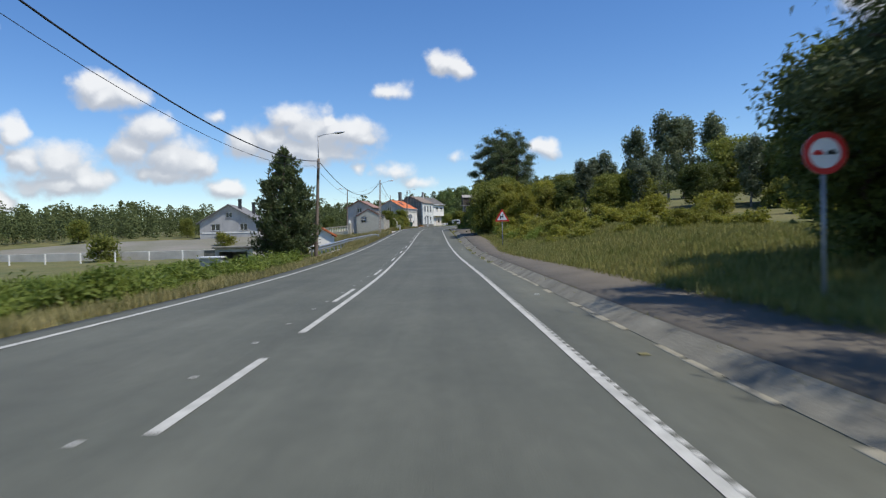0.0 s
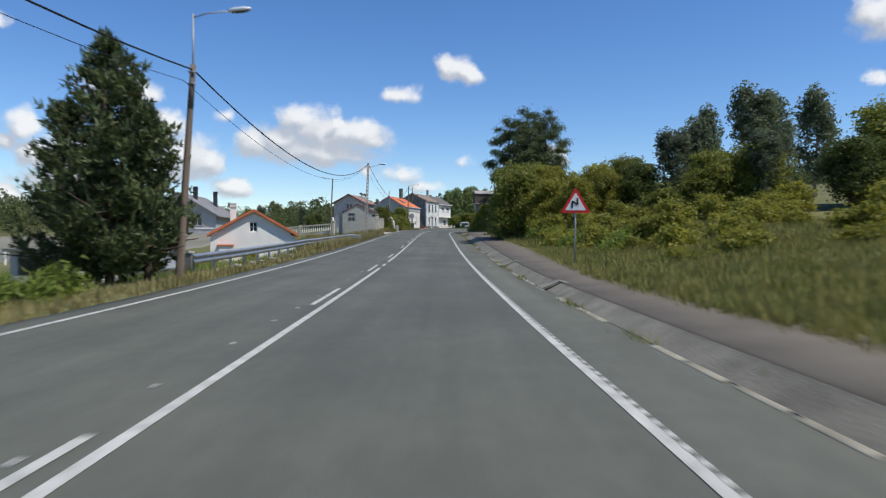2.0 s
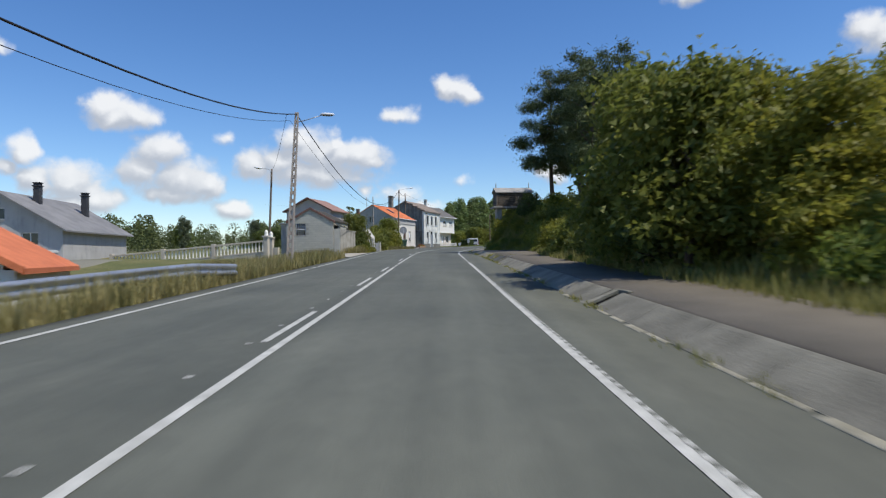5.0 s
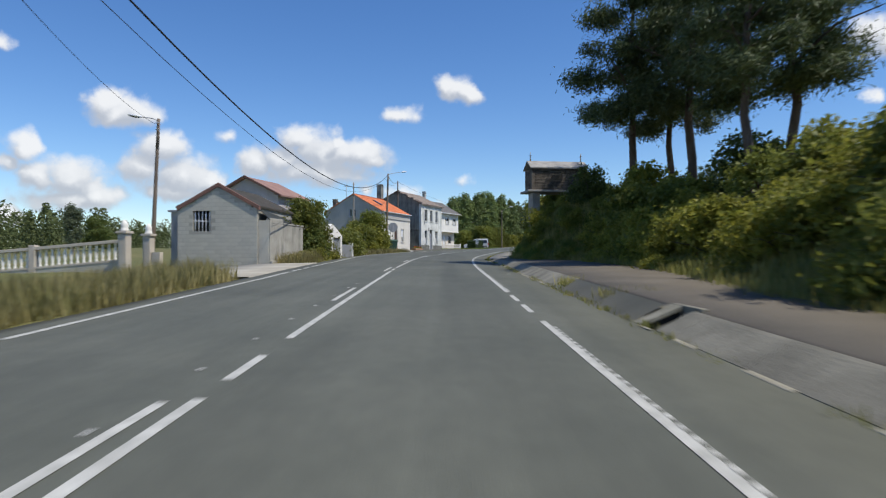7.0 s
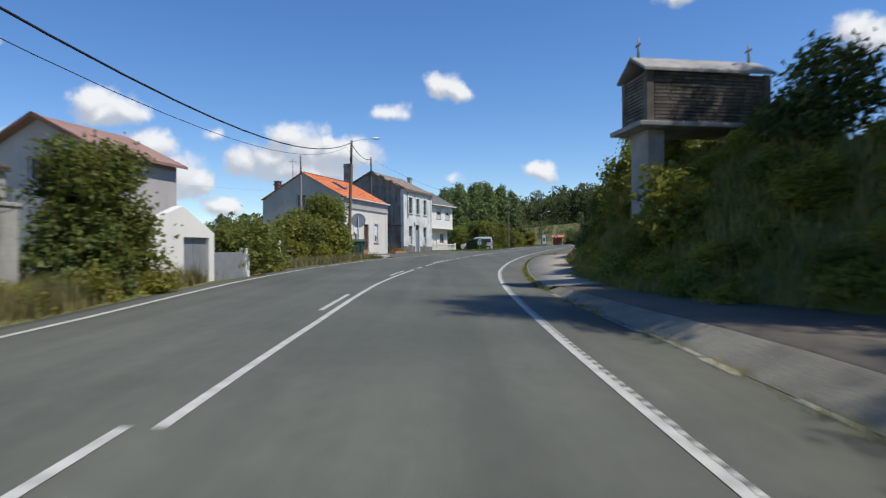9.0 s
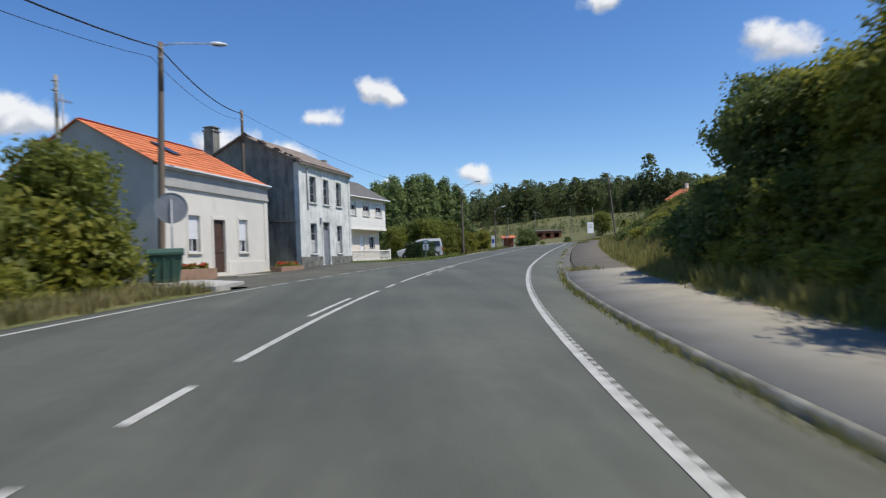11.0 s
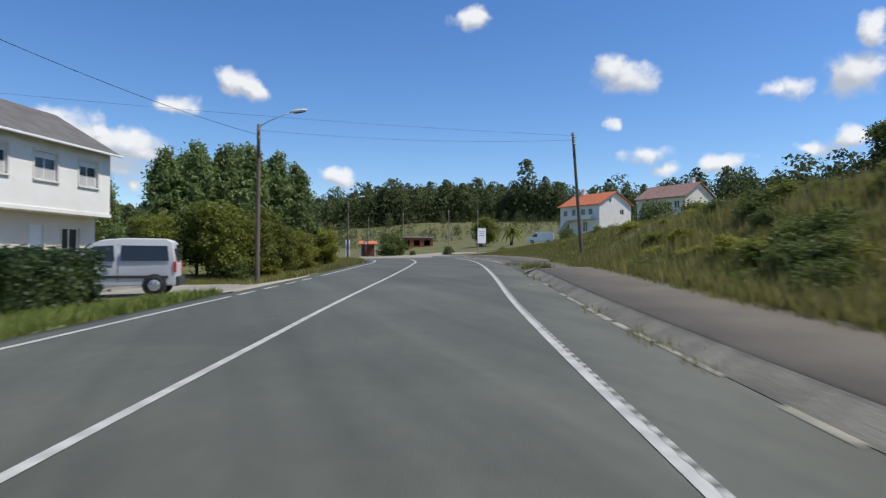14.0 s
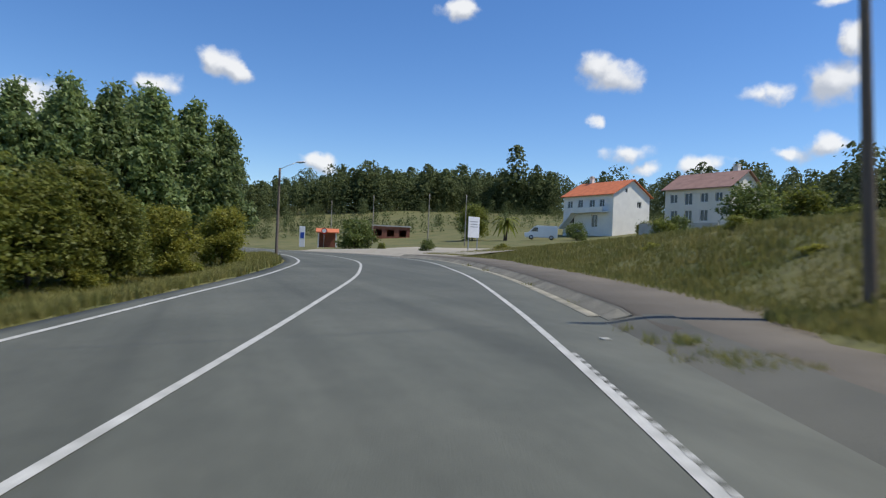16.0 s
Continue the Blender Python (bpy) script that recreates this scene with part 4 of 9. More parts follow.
def window(parent, m, x0, x1, z0, z1, surround=None, frame_mat=None, sash=(2, 1), shutter=0.0, curtain=0.0, sill=True, inset=0.12, sw=0.13, shutter_mat=None):
    """A window in a wall opening: frame, panes behind it, sill and stone surround."""
    frame_mat = frame_mat or SIGNWHITE
    bm = bmesh.new()
    t = 0.055
    for a in ((x0, x0 + t, z0, z1), (x1 - t, x1, z0, z1), (x0 + t, x1 - t, z0, z0 + t), (x0 + t, x1 - t, z1 - t, z1)):
        box(bm, a[0], a[1], inset, inset + 0.06, a[2], a[3], 0.006, m)
    nx, nz = sash
    for i in range(1, nx):
        x = x0 + (x1 - x0) * i / nx
        box(bm, x - 0.035, x + 0.035, inset + 0.004, inset + 0.055, z0 + t, z1 - t, 0.005, m)
    for i in range(1, nz):
        z = z0 + (z1 - z0) * i / nz
        box(bm, x0 + t, x1 - t, inset + 0.008, inset + 0.05, z - 0.02, z + 0.02, 0, m)
    win = part("window", bm, frame_mat, parent)
    for i in range(nx):
        a, b = x0 + (x1 - x0) * i / nx + 0.03, x0 + (x1 - x0) * (i + 1) / nx - 0.03
        bm = bmesh.new()
        box(bm, a, b, inset + 0.028, inset + 0.034, z0 + 0.03, z1 - 0.03, 0, m)
        part("pane", bm, GLASS, win)
    if shutter:
        bm = bmesh.new()
        n = int((z1 - z0) * shutter / 0.055)
        rows = []
        for i in range(n):
            z = z1 - 0.03 - i * 0.055
            rows += [(inset - 0.018, z), (inset - 0.03, z - 0.008), (inset - 0.03, z - 0.047)]
        rows += [(inset - 0.018, rows[-1][1] - 0.008), (inset - 0.008, rows[-1][1] - 0.008), (inset - 0.008, z1 - 0.03)]
        extrude_poly(bm, [m @ Vector((x0 + 0.03, y, z)) for y, z in rows], m.to_3x3() @ Vector((x1 - x0 - 0.06, 0, 0)))
        part("roller_shutter", bm, shutter_mat or SIGNWHITE, win)
    if curtain:
        bm = bmesh.new()
        folds = [(x0 + 0.05 + (x1 - x0 - 0.1) * i / 20, inset + 0.012 + 0.008 * (i % 2)) for i in range(21)]
        folds += [(x1 - 0.05, inset + 0.024), (x0 + 0.05, inset + 0.024)]
        extrude_poly(bm, [m @ Vector((x, y, z0 + 0.06)) for x, y in folds], m.to_3x3() @ Vector((0, 0, (z1 - z0) * curtain - 0.06)))
        part("curtain", bm, CURTAIN, win)
    if sill:
        part("sill", _box(m, x0 - 0.1, x1 + 0.1, -0.09, inset, z0 - 0.09, z0, 0.012), surround or GRANITE, win)
    if surround:
        for n, a in (("jamb", (x0 - sw, x0, z0 - 0.09, z1)), ("jamb", (x1, x1 + sw, z0 - 0.09, z1)), ("lintel", (x0 - sw, x1 + sw, z1, z1 + sw + 0.04))):
            part(n, _box(m, a[0] + 0.002, a[1] - 0.002, -0.03, 0.1, a[2] + 0.002, a[3], 0.008), surround, win)
    return win


def _box(m, *a):
    bm = bmesh.new()
    box(bm, *a[:6], bevel=a[6] if len(a) > 6 else 0.0, m=m)
    return bm


def door(parent, m, x0, x1, z0, z1, material, surround=None, transom=0.0, panels=3, inset=0.1, sw=0.15):
    bm = bmesh.new()
    top = z1 - transom
    box(bm, x0 + 0.05, x1 - 0.05, inset, inset + 0.05, z0 + 0.01, top - 0.04, 0.006, m)
    for i in range(panels):
        a, b = z0 + 0.15 + (top - z0 - 0.2) * i / panels, z0 + 0.05 + (top - z0 - 0.2) * (i + 1) / panels
        box(bm, x0 + 0.16, x1 - 0.16, inset - 0.02, inset, a, b, 0.008, m)
    d = part("door", bm, material, parent)
    fr = bmesh.new()
    for a in ((x0, x0 + 0.05, z0, z1), (x1 - 0.05, x1, z0, z1), (x0 + 0.05, x1 - 0.05, z1 - 0.05, z1)):
        box(fr, a[0], a[1], inset - 0.02, inset + 0.07, a[2], a[3], 0.005, m)
    if transom:
        box(fr, x0 + 0.05, x1 - 0.05, inset - 0.02, inset + 0.07, top - 0.04, top, 0.005, m)
        part("transom_pane", _box(m, x0 + 0.05, x1 - 0.05, inset + 0.02, inset + 0.03, top, z1 - 0.05), GLASS, d)
    part("door_frame", fr, material, d)
    part("handle", _box(m, x1 - 0.2, x1 - 0.08, inset - 0.06, inset - 0.03, z0 + 1.0, z0 + 1.03, 0.01), STEEL, d)
    if surround:
        for n, a in (("jamb", (x0 - sw, x0, z0, z1)), ("jamb", (x1, x1 + sw, z0, z1)), ("lintel", (x0 - sw, x1 + sw, z1, z1 + sw))):
            part(n, _box(m, a[0] + 0.002, a[1] - 0.002, -0.035, 0.1, a[2] + 0.002, a[3], 0.008), surround, d)
    return d


def house(name, corner, heading, L, D, eave, ridge, wall_mat, label, side_mat=None, roof_mat=None, front=(), gable0=(), gable1=(), thick=0.3, base=-1.2, over=0.3, side_over=0.12, roof_t=0.12, roof=True, ridge_at=0.5):
    """A gabled house. Local x runs along the road front from its near corner, y into the plot; gable0 faces back along the road."""
    ob = thing(name, corner, 90 - heading, label, "house")
    I = Matrix.Identity(4)
    side_mat = side_mat or wall_mat
    rect = [(0, base), (L, base), (L, eave), (0, eave)]
    part("front_wall", wall_mesh(rect, [o[:4] for o in front], thick, I), wall_mat, ob)
    part("back_wall", wall_mesh(rect, [], thick, Matrix.Translation((L, D, 0)) @ pose(0, 0, 0, 0, 0, 180)), side_mat, ob)
    k = D * ridge_at
    # the wall at x=0 runs from y=D to y=0 as seen from outside
    g = [(thick, base), (D - thick, base), (D - thick, eave + (ridge - eave) * thick / (D - k)), (D - k, ridge), (thick, eave + (ridge - eave) * thick / (D - k))]
    g0 = [(thick, base), (D - thick, base), (D - thick, eave + (ridge - eave) * thick / k), (D - k, ridge), (thick, eave + (ridge - eave) * thick / (D - k))]
    m0 = Matrix.Translation((0, D, 0)) @ pose(0, 0, 0, 0, 0, -90)
    part("gable_wall", wall_mesh(g0, [o[:4] for o in gable0], thick, m0), side_mat, ob)
    g1 = [(thick, base), (D - thick, base), (D - thick, eave + (ridge - eave) * thick / (D - k)), (k, ridge), (thick, eave + (ridge - eave) * thick / k)]
    part("gable_wall", wall_mesh(g1, [o[:4] for o in gable1], thick, Matrix.Translation((L, 0, 0)) @ pose(0, 0, 0, 0, 0, 90)), side_mat, ob)
    # dark floor and ceiling so that the inside stays dim
    part("ceiling_slab", boxes((thick, L - thick, thick, D - thick, eave - 0.14, eave - 0.02)), INSIDE, ob)
    part("partition", boxes((thick, L - thick, 1.2, 1.26, base, eave - 0.15)), INSIDE, ob)
    if roof:
        s_f = (ridge - eave) / k
        s_b = (ridge - eave) / (D - k)
        for nm, y0, y1, z0, z1 in (("roof_slope", -over, k, eave - over * s_f, ridge), ("roof_slope", D + over, k, eave - over * s_b, ridge)):
            bm = bmesh.new()
            extrude_poly(bm, [(-side_over, y0, z0 + 0.02), (L + side_over, y0, z0 + 0.02), (L + side_over, y1, z1 + 0.02), (-side_over, y1, z1 + 0.02)], (0, 0, roof_t))
            part(nm, bm, roof_mat, ob)
    return ob, m0


def wavy_slope(name, L, y0, z0, y1, z1, material, pitch=0.24, amp=0.045, x0=0.0, lift=0.15, rows=10):
    """Roof tiles in one sheet: round ridges running down the slope, with a step at each course."""
    n = int(L / pitch) * 6
    xs = np.linspace(0, L, n + 1)
    prof = amp * np.abs(np.sin(np.pi * xs / pitch))
    V, F = [], []
    ln = math.hypot(y1 - y0, z1 - z0)
    dy, dz = (y1 - y0) / ln, (z1 - z0) / ln
    for r in range(rows):
        for k, rise in ((0, 0.035), (1, 0.0)):
            d = ln * (r + k) / rows
            V.append(np.stack([x0 + xs, np.full_like(xs, y0 + dy * d), z0 + dz * d + lift + prof + rise], 1))
    V = np.array(V)
    idx = np.arange(V.shape[0] * V.shape[1]).reshape(V.shape[:2])
    F = np.stack([idx[:-1, :-1], idx[:-1, 1:], idx[1:, 1:], idx[1:, :-1]], -1).reshape(-1, 4)
    return raw_mesh(name, V.reshape(-1, 3), F, material)


def tile_piece(pitch, length, amp=0.05):
    """One curved roof tile, lying along +y, its hump across x."""
    bm = bmesh.new()
    rows = []
    for y, k in ((0, 1.0), (length, 0.86)):
        top, bot = [], []
        for i in range(7):
            a = math.pi * i / 6
            x = -math.cos(a) * pitch / 2 * 1.04 * k
            z = math.sin(a) * amp * k
            top.append(bm.verts.new((x, y, z + (0.03 if y == 0 else 0.0))))
            bot.append(bm.verts.new((x * 0.92, y, z * 0.85 - 0.012 + (0.03 if y == 0 else 0.0))))
        rows.append((top, bot))
    for i in range(6):
        f = bm.faces.new((rows[0][0][i], rows[0][0][i + 1], rows[1][0][i + 1], rows[1][0][i]))
        f.smooth = True
        bm.faces.new((rows[0][1][i + 1], rows[0][0][i + 1], rows[0][0][i], rows[0][1][i]))
    bmesh.ops.recalc_face_normals(bm, faces=bm.faces)
    return mesh_of(bm, "tile")


def chimney(parent, x, y, z0, z1, w, material, cap=True):
    bm = bmesh.new()
    box(bm, x - w / 2, x + w / 2, y - w / 2, y + w / 2, z0, z1, 0.015)
    c = part("chimney", bm, material, parent)
    if cap:
        bm = bmesh.new()
        box(bm, x - w / 2 - 0.07, x + w / 2 + 0.07, y - w / 2 - 0.07, y + w / 2 + 0.07, z1, z1 + 0.09, 0.015)
        for i in (-1, 1):
            box(bm, x + i * w * 0.32 - 0.05, x + i * w * 0.32 + 0.05, y - w / 2, y + w / 2, z1 + 0.09, z1 + 0.26)
        box(bm, x - w / 2 - 0.05, x + w / 2 + 0.05, y - w / 2 - 0.05, y + w / 2 + 0.05, z1 + 0.26, z1 + 0.33, 0.015)
        part("cap", bm, material, c)
    return c

# ---- houses along the left side ----

# white cottage below the road, its gable towards the camera
wh, m0 = house("white_cottage", (-12.65, 73.0, -1.05), -20.0, 6.5, 6.4, 2.35, 4.2, WHITE, "small white rendered cottage with an orange tiled roof", roof_mat=TILE2,
               gable0=[(2.9, 3.5, 2.6, 3.4)], over=0.25, side_over=0.3, base=-0.6, roof_t=0.16)
window(wh, m0, 2.9, 3.5, 2.6, 3.4, sash=(2, 2), frame_mat=SIGNWHITE, sill=False)
chimney(wh, 1.4, 4.7, 2.6, 4.6, 0.45, WHITE)
bm = bmesh.new()
for (ya, za), (yb, zb) in (((-0.25, 2.24), (3.2, 4.22)), ((6.65, 2.24), (3.2, 4.22))):
    extrude_poly(bm, [(-0.34, ya, za), (-0.34, yb, zb), (-0.34, yb, zb + 0.2), (-0.34, ya, za + 0.2)], (0.22, 0, 0))
part("verge_tiles", bm, TILE2, wh)
# lean-to at its left flank
part("porch", boxes((-0.9, -0.02, 4.8, 5.8, -0.6, 1.5), bevel=0.02), WHITE, wh)
part("porch_roof", boxes((-1.0, -0.02, 4.7, 5.9, 1.5, 1.62), bevel=0.02), TILE2, wh)

# large grey house farther off
gh, m0 = house("grey_house", (-30.5, 104.0, -0.6), -6.0, 12.0, 9.4, 4.6, 7.4, GREYR, "large pale grey two-storey house with a dark roof", roof_mat=SLATE,
               gable0=[(1.8, 3.2, 3.2, 4.3), (6.4, 7.6, 3.2, 4.3), (2.2, 4.2, 0.6, 2.2), (4.2, 5.2, 5.3, 6.2)], over=0.5, side_over=0.5, base=-1.0)
for o in ((1.8, 3.2, 3.2, 4.3), (6.4, 7.6, 3.2, 4.3), (4.2, 5.2, 5.3, 6.2)):
    window(gh, m0, *o, sash=(2, 1))
door(gh, m0, 2.2, 4.2, 0.6, 2.2, GREYMETAL, panels=4)
part("string_course", boxes((-0.06, 0.0, 0.3, 9.1, 2.75, 2.95)), WHITE, gh)
chimney(gh, 3.5, 3.6, 6.2, 8.2, 0.5, PLASTIC)
chimney(gh, 9.0, 2.4, 5.6, 7.9, 0.5, PLASTIC)

# block-built outhouse beside the drive
LILACWALL = mat("faded_lilac_render", (0.52, 0.475, 0.45), (0.43, 0.395, 0.375), 0.6, 0.9, 0.2, 40, 0.1, streak=(0.24, 0.22, 0.21, 0.54, 0.5))
DARKSHEET = mat("dark_roof_sheet", (0.03, 0.035, 0.033), (0.05, 0.055, 0.05), 2.0, 0.8, 0.2, 20, 0.2)
MOSSROOF = mat("mossy_dark_roof", (0.075, 0.062, 0.05), (0.045, 0.045, 0.035), 2.0, 0.95, 0.5, 14, 0.3)
STAINED = mat("stained_block_wall", (0.44, 0.42, 0.36), (0.32, 0.305, 0.26), 1.2, 0.95, 0.5, 30, 0.22, streak=(0.10, 0.10, 0.085, 0.5, 0.75))
OLDVERGE = mat("mossy_verge_tile", (0.23, 0.12, 0.09), (0.14, 0.085, 0.07), 2.5, 0.9, 0.4, 22, 0.3)
OUT = (-11.1, 111.2, 1.55)
ot, m0 = house("block_outhouse", OUT, 5.0, 5.2, 4.2, 3.15, 4.2, MORTAR, "bare grey concrete-block outhouse with a barred window", roof_mat=MOSSROOF,
               gable0=[(0.8, 1.75, 1.95, 3.0)], base=-0.4, over=0.08, side_over=0.06, roof_t=0.1)
bm = bmesh.new()
for i in range(5):
    rod(bm, m0 @ Vector((0.8 + (i + 0.5) * 0.19, 0.1, 1.95)), m0 @ Vector((0.8 + (i + 0.5) * 0.19, 0.1, 3.0)), 0.03)
for z in (2.48,):
    rod(bm, m0 @ Vector((0.8, 0.1, z)), m0 @ Vector((1.75, 0.1, z)), 0.03)
part("window_bars", bm, LAMPWHITE, ot)
bm = bmesh.new()
for (ya, za), (yb, zb) in (((-0.12, 3.02), (2.05, 4.22)), ((4.22, 3.02), (2.05, 4.22))):
    extrude_poly(bm, [(-0.08, ya, za), (-0.08, yb, zb), (-0.08, yb, zb + 0.2), (-0.08, ya, za + 0.2)], (0.2, 0, 0))
part("verge_tiles", bm, OLDVERGE, ot)
# dark sheet lean-to down to the yard wall
bm = bmesh.new()
extrude_poly(bm, [(0.12, -0.1, 3.02), (0.12, -0.62, 2.5), (4.8, -0.62, 2.0), (4.8, -0.1, 2.7)], (0, 0, 0.05))
part("lean_to_roof", bm, DARKSHEET, ot)
part("annex", boxes((0.7, 4.6, 4.21, 4.95, -0.4, 3.0), bevel=0.02), GREYR, ot)
part("annex_roof", boxes((0.55, 4.7, 4.15, 5.05, 3.0, 3.1), bevel=0.02), GREYMETAL, ot)
part("lean_to_side", boxes((0.1, 0.3, -0.56, -0.01, -0.4, 2.5), bevel=0.01), BLOCK, ot)
# yard wall running on from the outhouse
yw = thing("yard_wall", (OUT[0] + 0.62, OUT[1] + 0.05, OUT[2]), 90 - 9, "rough grey block yard wall with a broken top", "wall")
part("wall", boxes((0.02, 4.3, -0.02, 0.2, -0.4, 2.35), (0.02, 1.6, -0.021, 0.2, 2.35, 2.62), bevel=0.02), STAINED, yw)
part("coping", boxes((1.6, 4.35, -0.05, 0.24, 2.35, 2.43), bevel=0.015), STAINED, yw)
part("plinth", boxes((0.0, 4.4, -0.12, -0.02, -0.4, 0.45), bevel=0.03), STAINED, yw)

# lilac gabled house behind it
hb, m0 = house("lilac_house", (-14.2, 126.5, 1.75), 14.0, 4.4, 5.4, 5.1, 6.4, LILACWALL, "faded lilac gabled house behind the block outhouse", roof_mat=BROWNTILE,
               gable0=[(2.2, 3.2, 4.1, 5.0)], over=0.35, side_over=0.3, base=-0.6)
window(hb, m0, 2.2, 3.2, 4.1, 5.0, sash=(2, 1))
bm = bmesh.new()
for (ya, za), (yb, zb) in (((-0.35, 4.93), (2.7, 6.45)), ((5.75, 4.93), (2.7, 6.45))):
    extrude_poly(bm, [(-0.34, ya, za), (-0.34, yb, zb), (-0.34, yb, zb + 0.16), (-0.34, ya, za + 0.16)], (0.2, 0, 0))
part("verge", bm, OLDVERGE, hb)
part("side_block", boxes((-1.2, -0.02, 0.4, 2.6, -0.6, 3.6), bevel=0.02), BLOCK, hb)

# white portal and gate by the lane
pt = thing("white_portal", (-9.5, 120.6, 1.9), 90 - 12, "small white gabled gateway with a grey metal door", "gateway")
part("frame", wall_mesh([(-0.4, -0.2), (2.9, -0.2), (2.9, 1.75), (1.25, 2.5), (-0.4, 1.9)], [(1.3, 2.6, -0.2, 1.6)], 0.3, Matrix.Identity(4)), WHITE, pt)
part("door", boxes((1.32, 1.94, 0.12, 0.17, -0.15, 1.58), bevel=0.01), GREYMETAL, pt)
part("door", boxes((1.96, 2.58, 0.12, 0.17, -0.15, 1.58), bevel=0.01), GREYMETAL, pt)
part("side_panel", boxes((3.1, 4.9, 0.1, 0.18, -0.2, 1.15), bevel=0.01), GREYMETAL, pt)
part("post", boxes((4.9, 5.15, 0.0, 0.3, -0.2, 1.3), bevel=0.02), WHITE, pt)

# red-roofed house
RED_W = [(1.72, 2.55, 1.0, 2.6), (3.6, 4.55, 0.05, 2.5), (5.8, 6.6, 1.0, 2.6)]
# the gable's shade is in its colour: greyer render than the sunlit front
rh, m0 = house("red_roofed_house", (-9.35, 154.0, 3.05), 18.5, 8.7, 7.6, 4.55, 6.65, LILAC, "pale grey rendered house with a bright orange tiled roof", side_mat=SHADEGREY, roof_mat=TILE,
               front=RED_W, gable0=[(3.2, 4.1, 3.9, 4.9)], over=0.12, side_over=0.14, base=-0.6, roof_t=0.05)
I4 = Matrix.Identity(4)
window(rh, I4, *RED_W[0], surround=LILAC, sash=(2, 1), shutter=0.62)
window(rh, I4, *RED_W[2], surround=LILAC, sash=(2, 1), shutter=0.62)
window(rh, m0, 3.2, 4.1, 3.9, 4.9, sash=(2, 1))
door(rh, I4, *RED_W[1], DARKWOOD, surround=LILAC, panels=3)
part("cornice", boxes((-0.04, 8.74, -0.1, -0.002, 3.7, 3.84), (-0.04, 8.74, -0.06, -0.002, 3.84, 4.38), (-0.08, 8.78, -0.2, -0.002, 4.38, 4.5), bevel=0.012), SHADEGREY, rh)
part("plinth_band", boxes((-0.03, 3.4, -0.03, -0.002, -0.6, 0.55), (4.75, 8.73, -0.03, -0.002, -0.6, 0.55), bevel=0.01), LILAC, rh)
part("quoin", boxes((-0.03, 0.35, -0.035, -0.003, 0.55, 3.7), bevel=0.01), LILAC, rh)
part("quoin", boxes((8.35, 8.73, -0.035, -0.003, 0.55, 3.7), bevel=0.01), LILAC, rh)
part("gutter", boxes((-0.1, 8.8, -0.3, -0.2, 4.46, 4.54), bevel=0.02), LAMPWHITE, rh)
part("skylight", boxes((2.9, 3.5, 0, 1.3, 0, 0.07), bevel=0.02), GLASS, rh, at=Matrix.Translation((0, 1.5, 5.51)) @ pose(0, 0, 0, math.degrees(math.atan2(2.1, 3.8))))
chimney(rh, 1.2, 6.9, 4.7, 5.9, 0.45, PLINTH)
bm = bmesh.new()
tube(bm, [(0.5, 5.0, 5.6), (0.5, 5.0, 8.0)], 0.03)
tube(bm, [(0.1, 5.0, 7.7), (1.0, 5.0, 7.7)], 0.015)
for k in range(4):
    tube(bm, [(0.2 + 0.2 * k, 4.75, 7.7), (0.2 + 0.2 * k, 5.25, 7.7)], 0.01)
part("aerial", bm, GREYMETAL, rh)

# old whitewashed two-storey house
OLD_W = [(1.35, 2.2, 3.9, 5.5), (3.25, 4.05, 3.9, 5.5), (5.2, 6.0, 3.9, 5.5), (1.3, 2.15, 0.75, 2.6), (3.05, 4.0, -0.05, 2.75), (5.15, 5.95, 0.75, 2.6)]
oh, m0 = house("old_white_house", (-5.25, 165.6, 3.2), 21.0, 7.5, 7.2, 6.2, 8.0, OLDWHITE, "old two-storey house with stained peeling whitewash", side_mat=OLDGREY, roof_mat=OLDTILE,
               front=OLD_W, gable0=[], over=0.28, side_over=0.2, base=-0.7, roof_t=0.09)
for o in OLD_W[:4] + OLD_W[5:]:
    window(oh, I4, *o, surround=OLDWHITE, sash=(1, 3), frame_mat=GREYMETAL, curtain=0.45 if o[2] < 2 else 0.0, sw=0.16)
door(oh, I4, *OLD_W[4], GREYMETAL, surround=OLDWHITE, transom=0.5, panels=4)
part("plinth_band", boxes((-0.04, 2.88, -0.05, -0.002, -0.7, 0.55), (4.17, 7.54, -0.05, -0.002, -0.7, 0.55), bevel=0.02), PLINTH, oh)
part("pilaster", boxes((-0.03, 0.28, -0.04, -0.003, 0.55, 6.0), bevel=0.01), OLDWHITE, oh)
part("pilaster", boxes((7.22, 7.53, -0.04, -0.003, 0.55, 6.0), bevel=0.01), OLDWHITE, oh)
part("eaves_band", boxes((-0.05, 7.55, -0.12, -0.002, 6.0, 6.14), bevel=0.015), OLDWHITE, oh)
bm = bmesh.new()
tube(bm, [(1.02, -0.07, 6.0), (1.0, -0.07, 3.5), (1.0, -0.07, 3.4)], 0.05)
part("downpipe", bm, GREYMETAL, oh)
part("meter_box", boxes((2.6, 2.76, -0.1, -0.002, 2.6, 3.0), bevel=0.01), GREYMETAL, oh)
part("step", boxes((2.9, 4.2, -0.42, -0.06, -0.7, -0.06), bevel=0.02), CONCRETE, oh)
chimney(oh, 2.6, 7.6, 0.0, 9.1, 0.72, OLDGREY)
bm = bmesh.new()
tube(bm, [m0 @ Vector(p) for p in ((7.0, -0.03, 2.6), (4.6, -0.03, 2.75), (4.0, -0.03, 2.7), (3.9, -0.03, 0.2))], 0.035)
part("cable_run", bm, CABLE, oh)

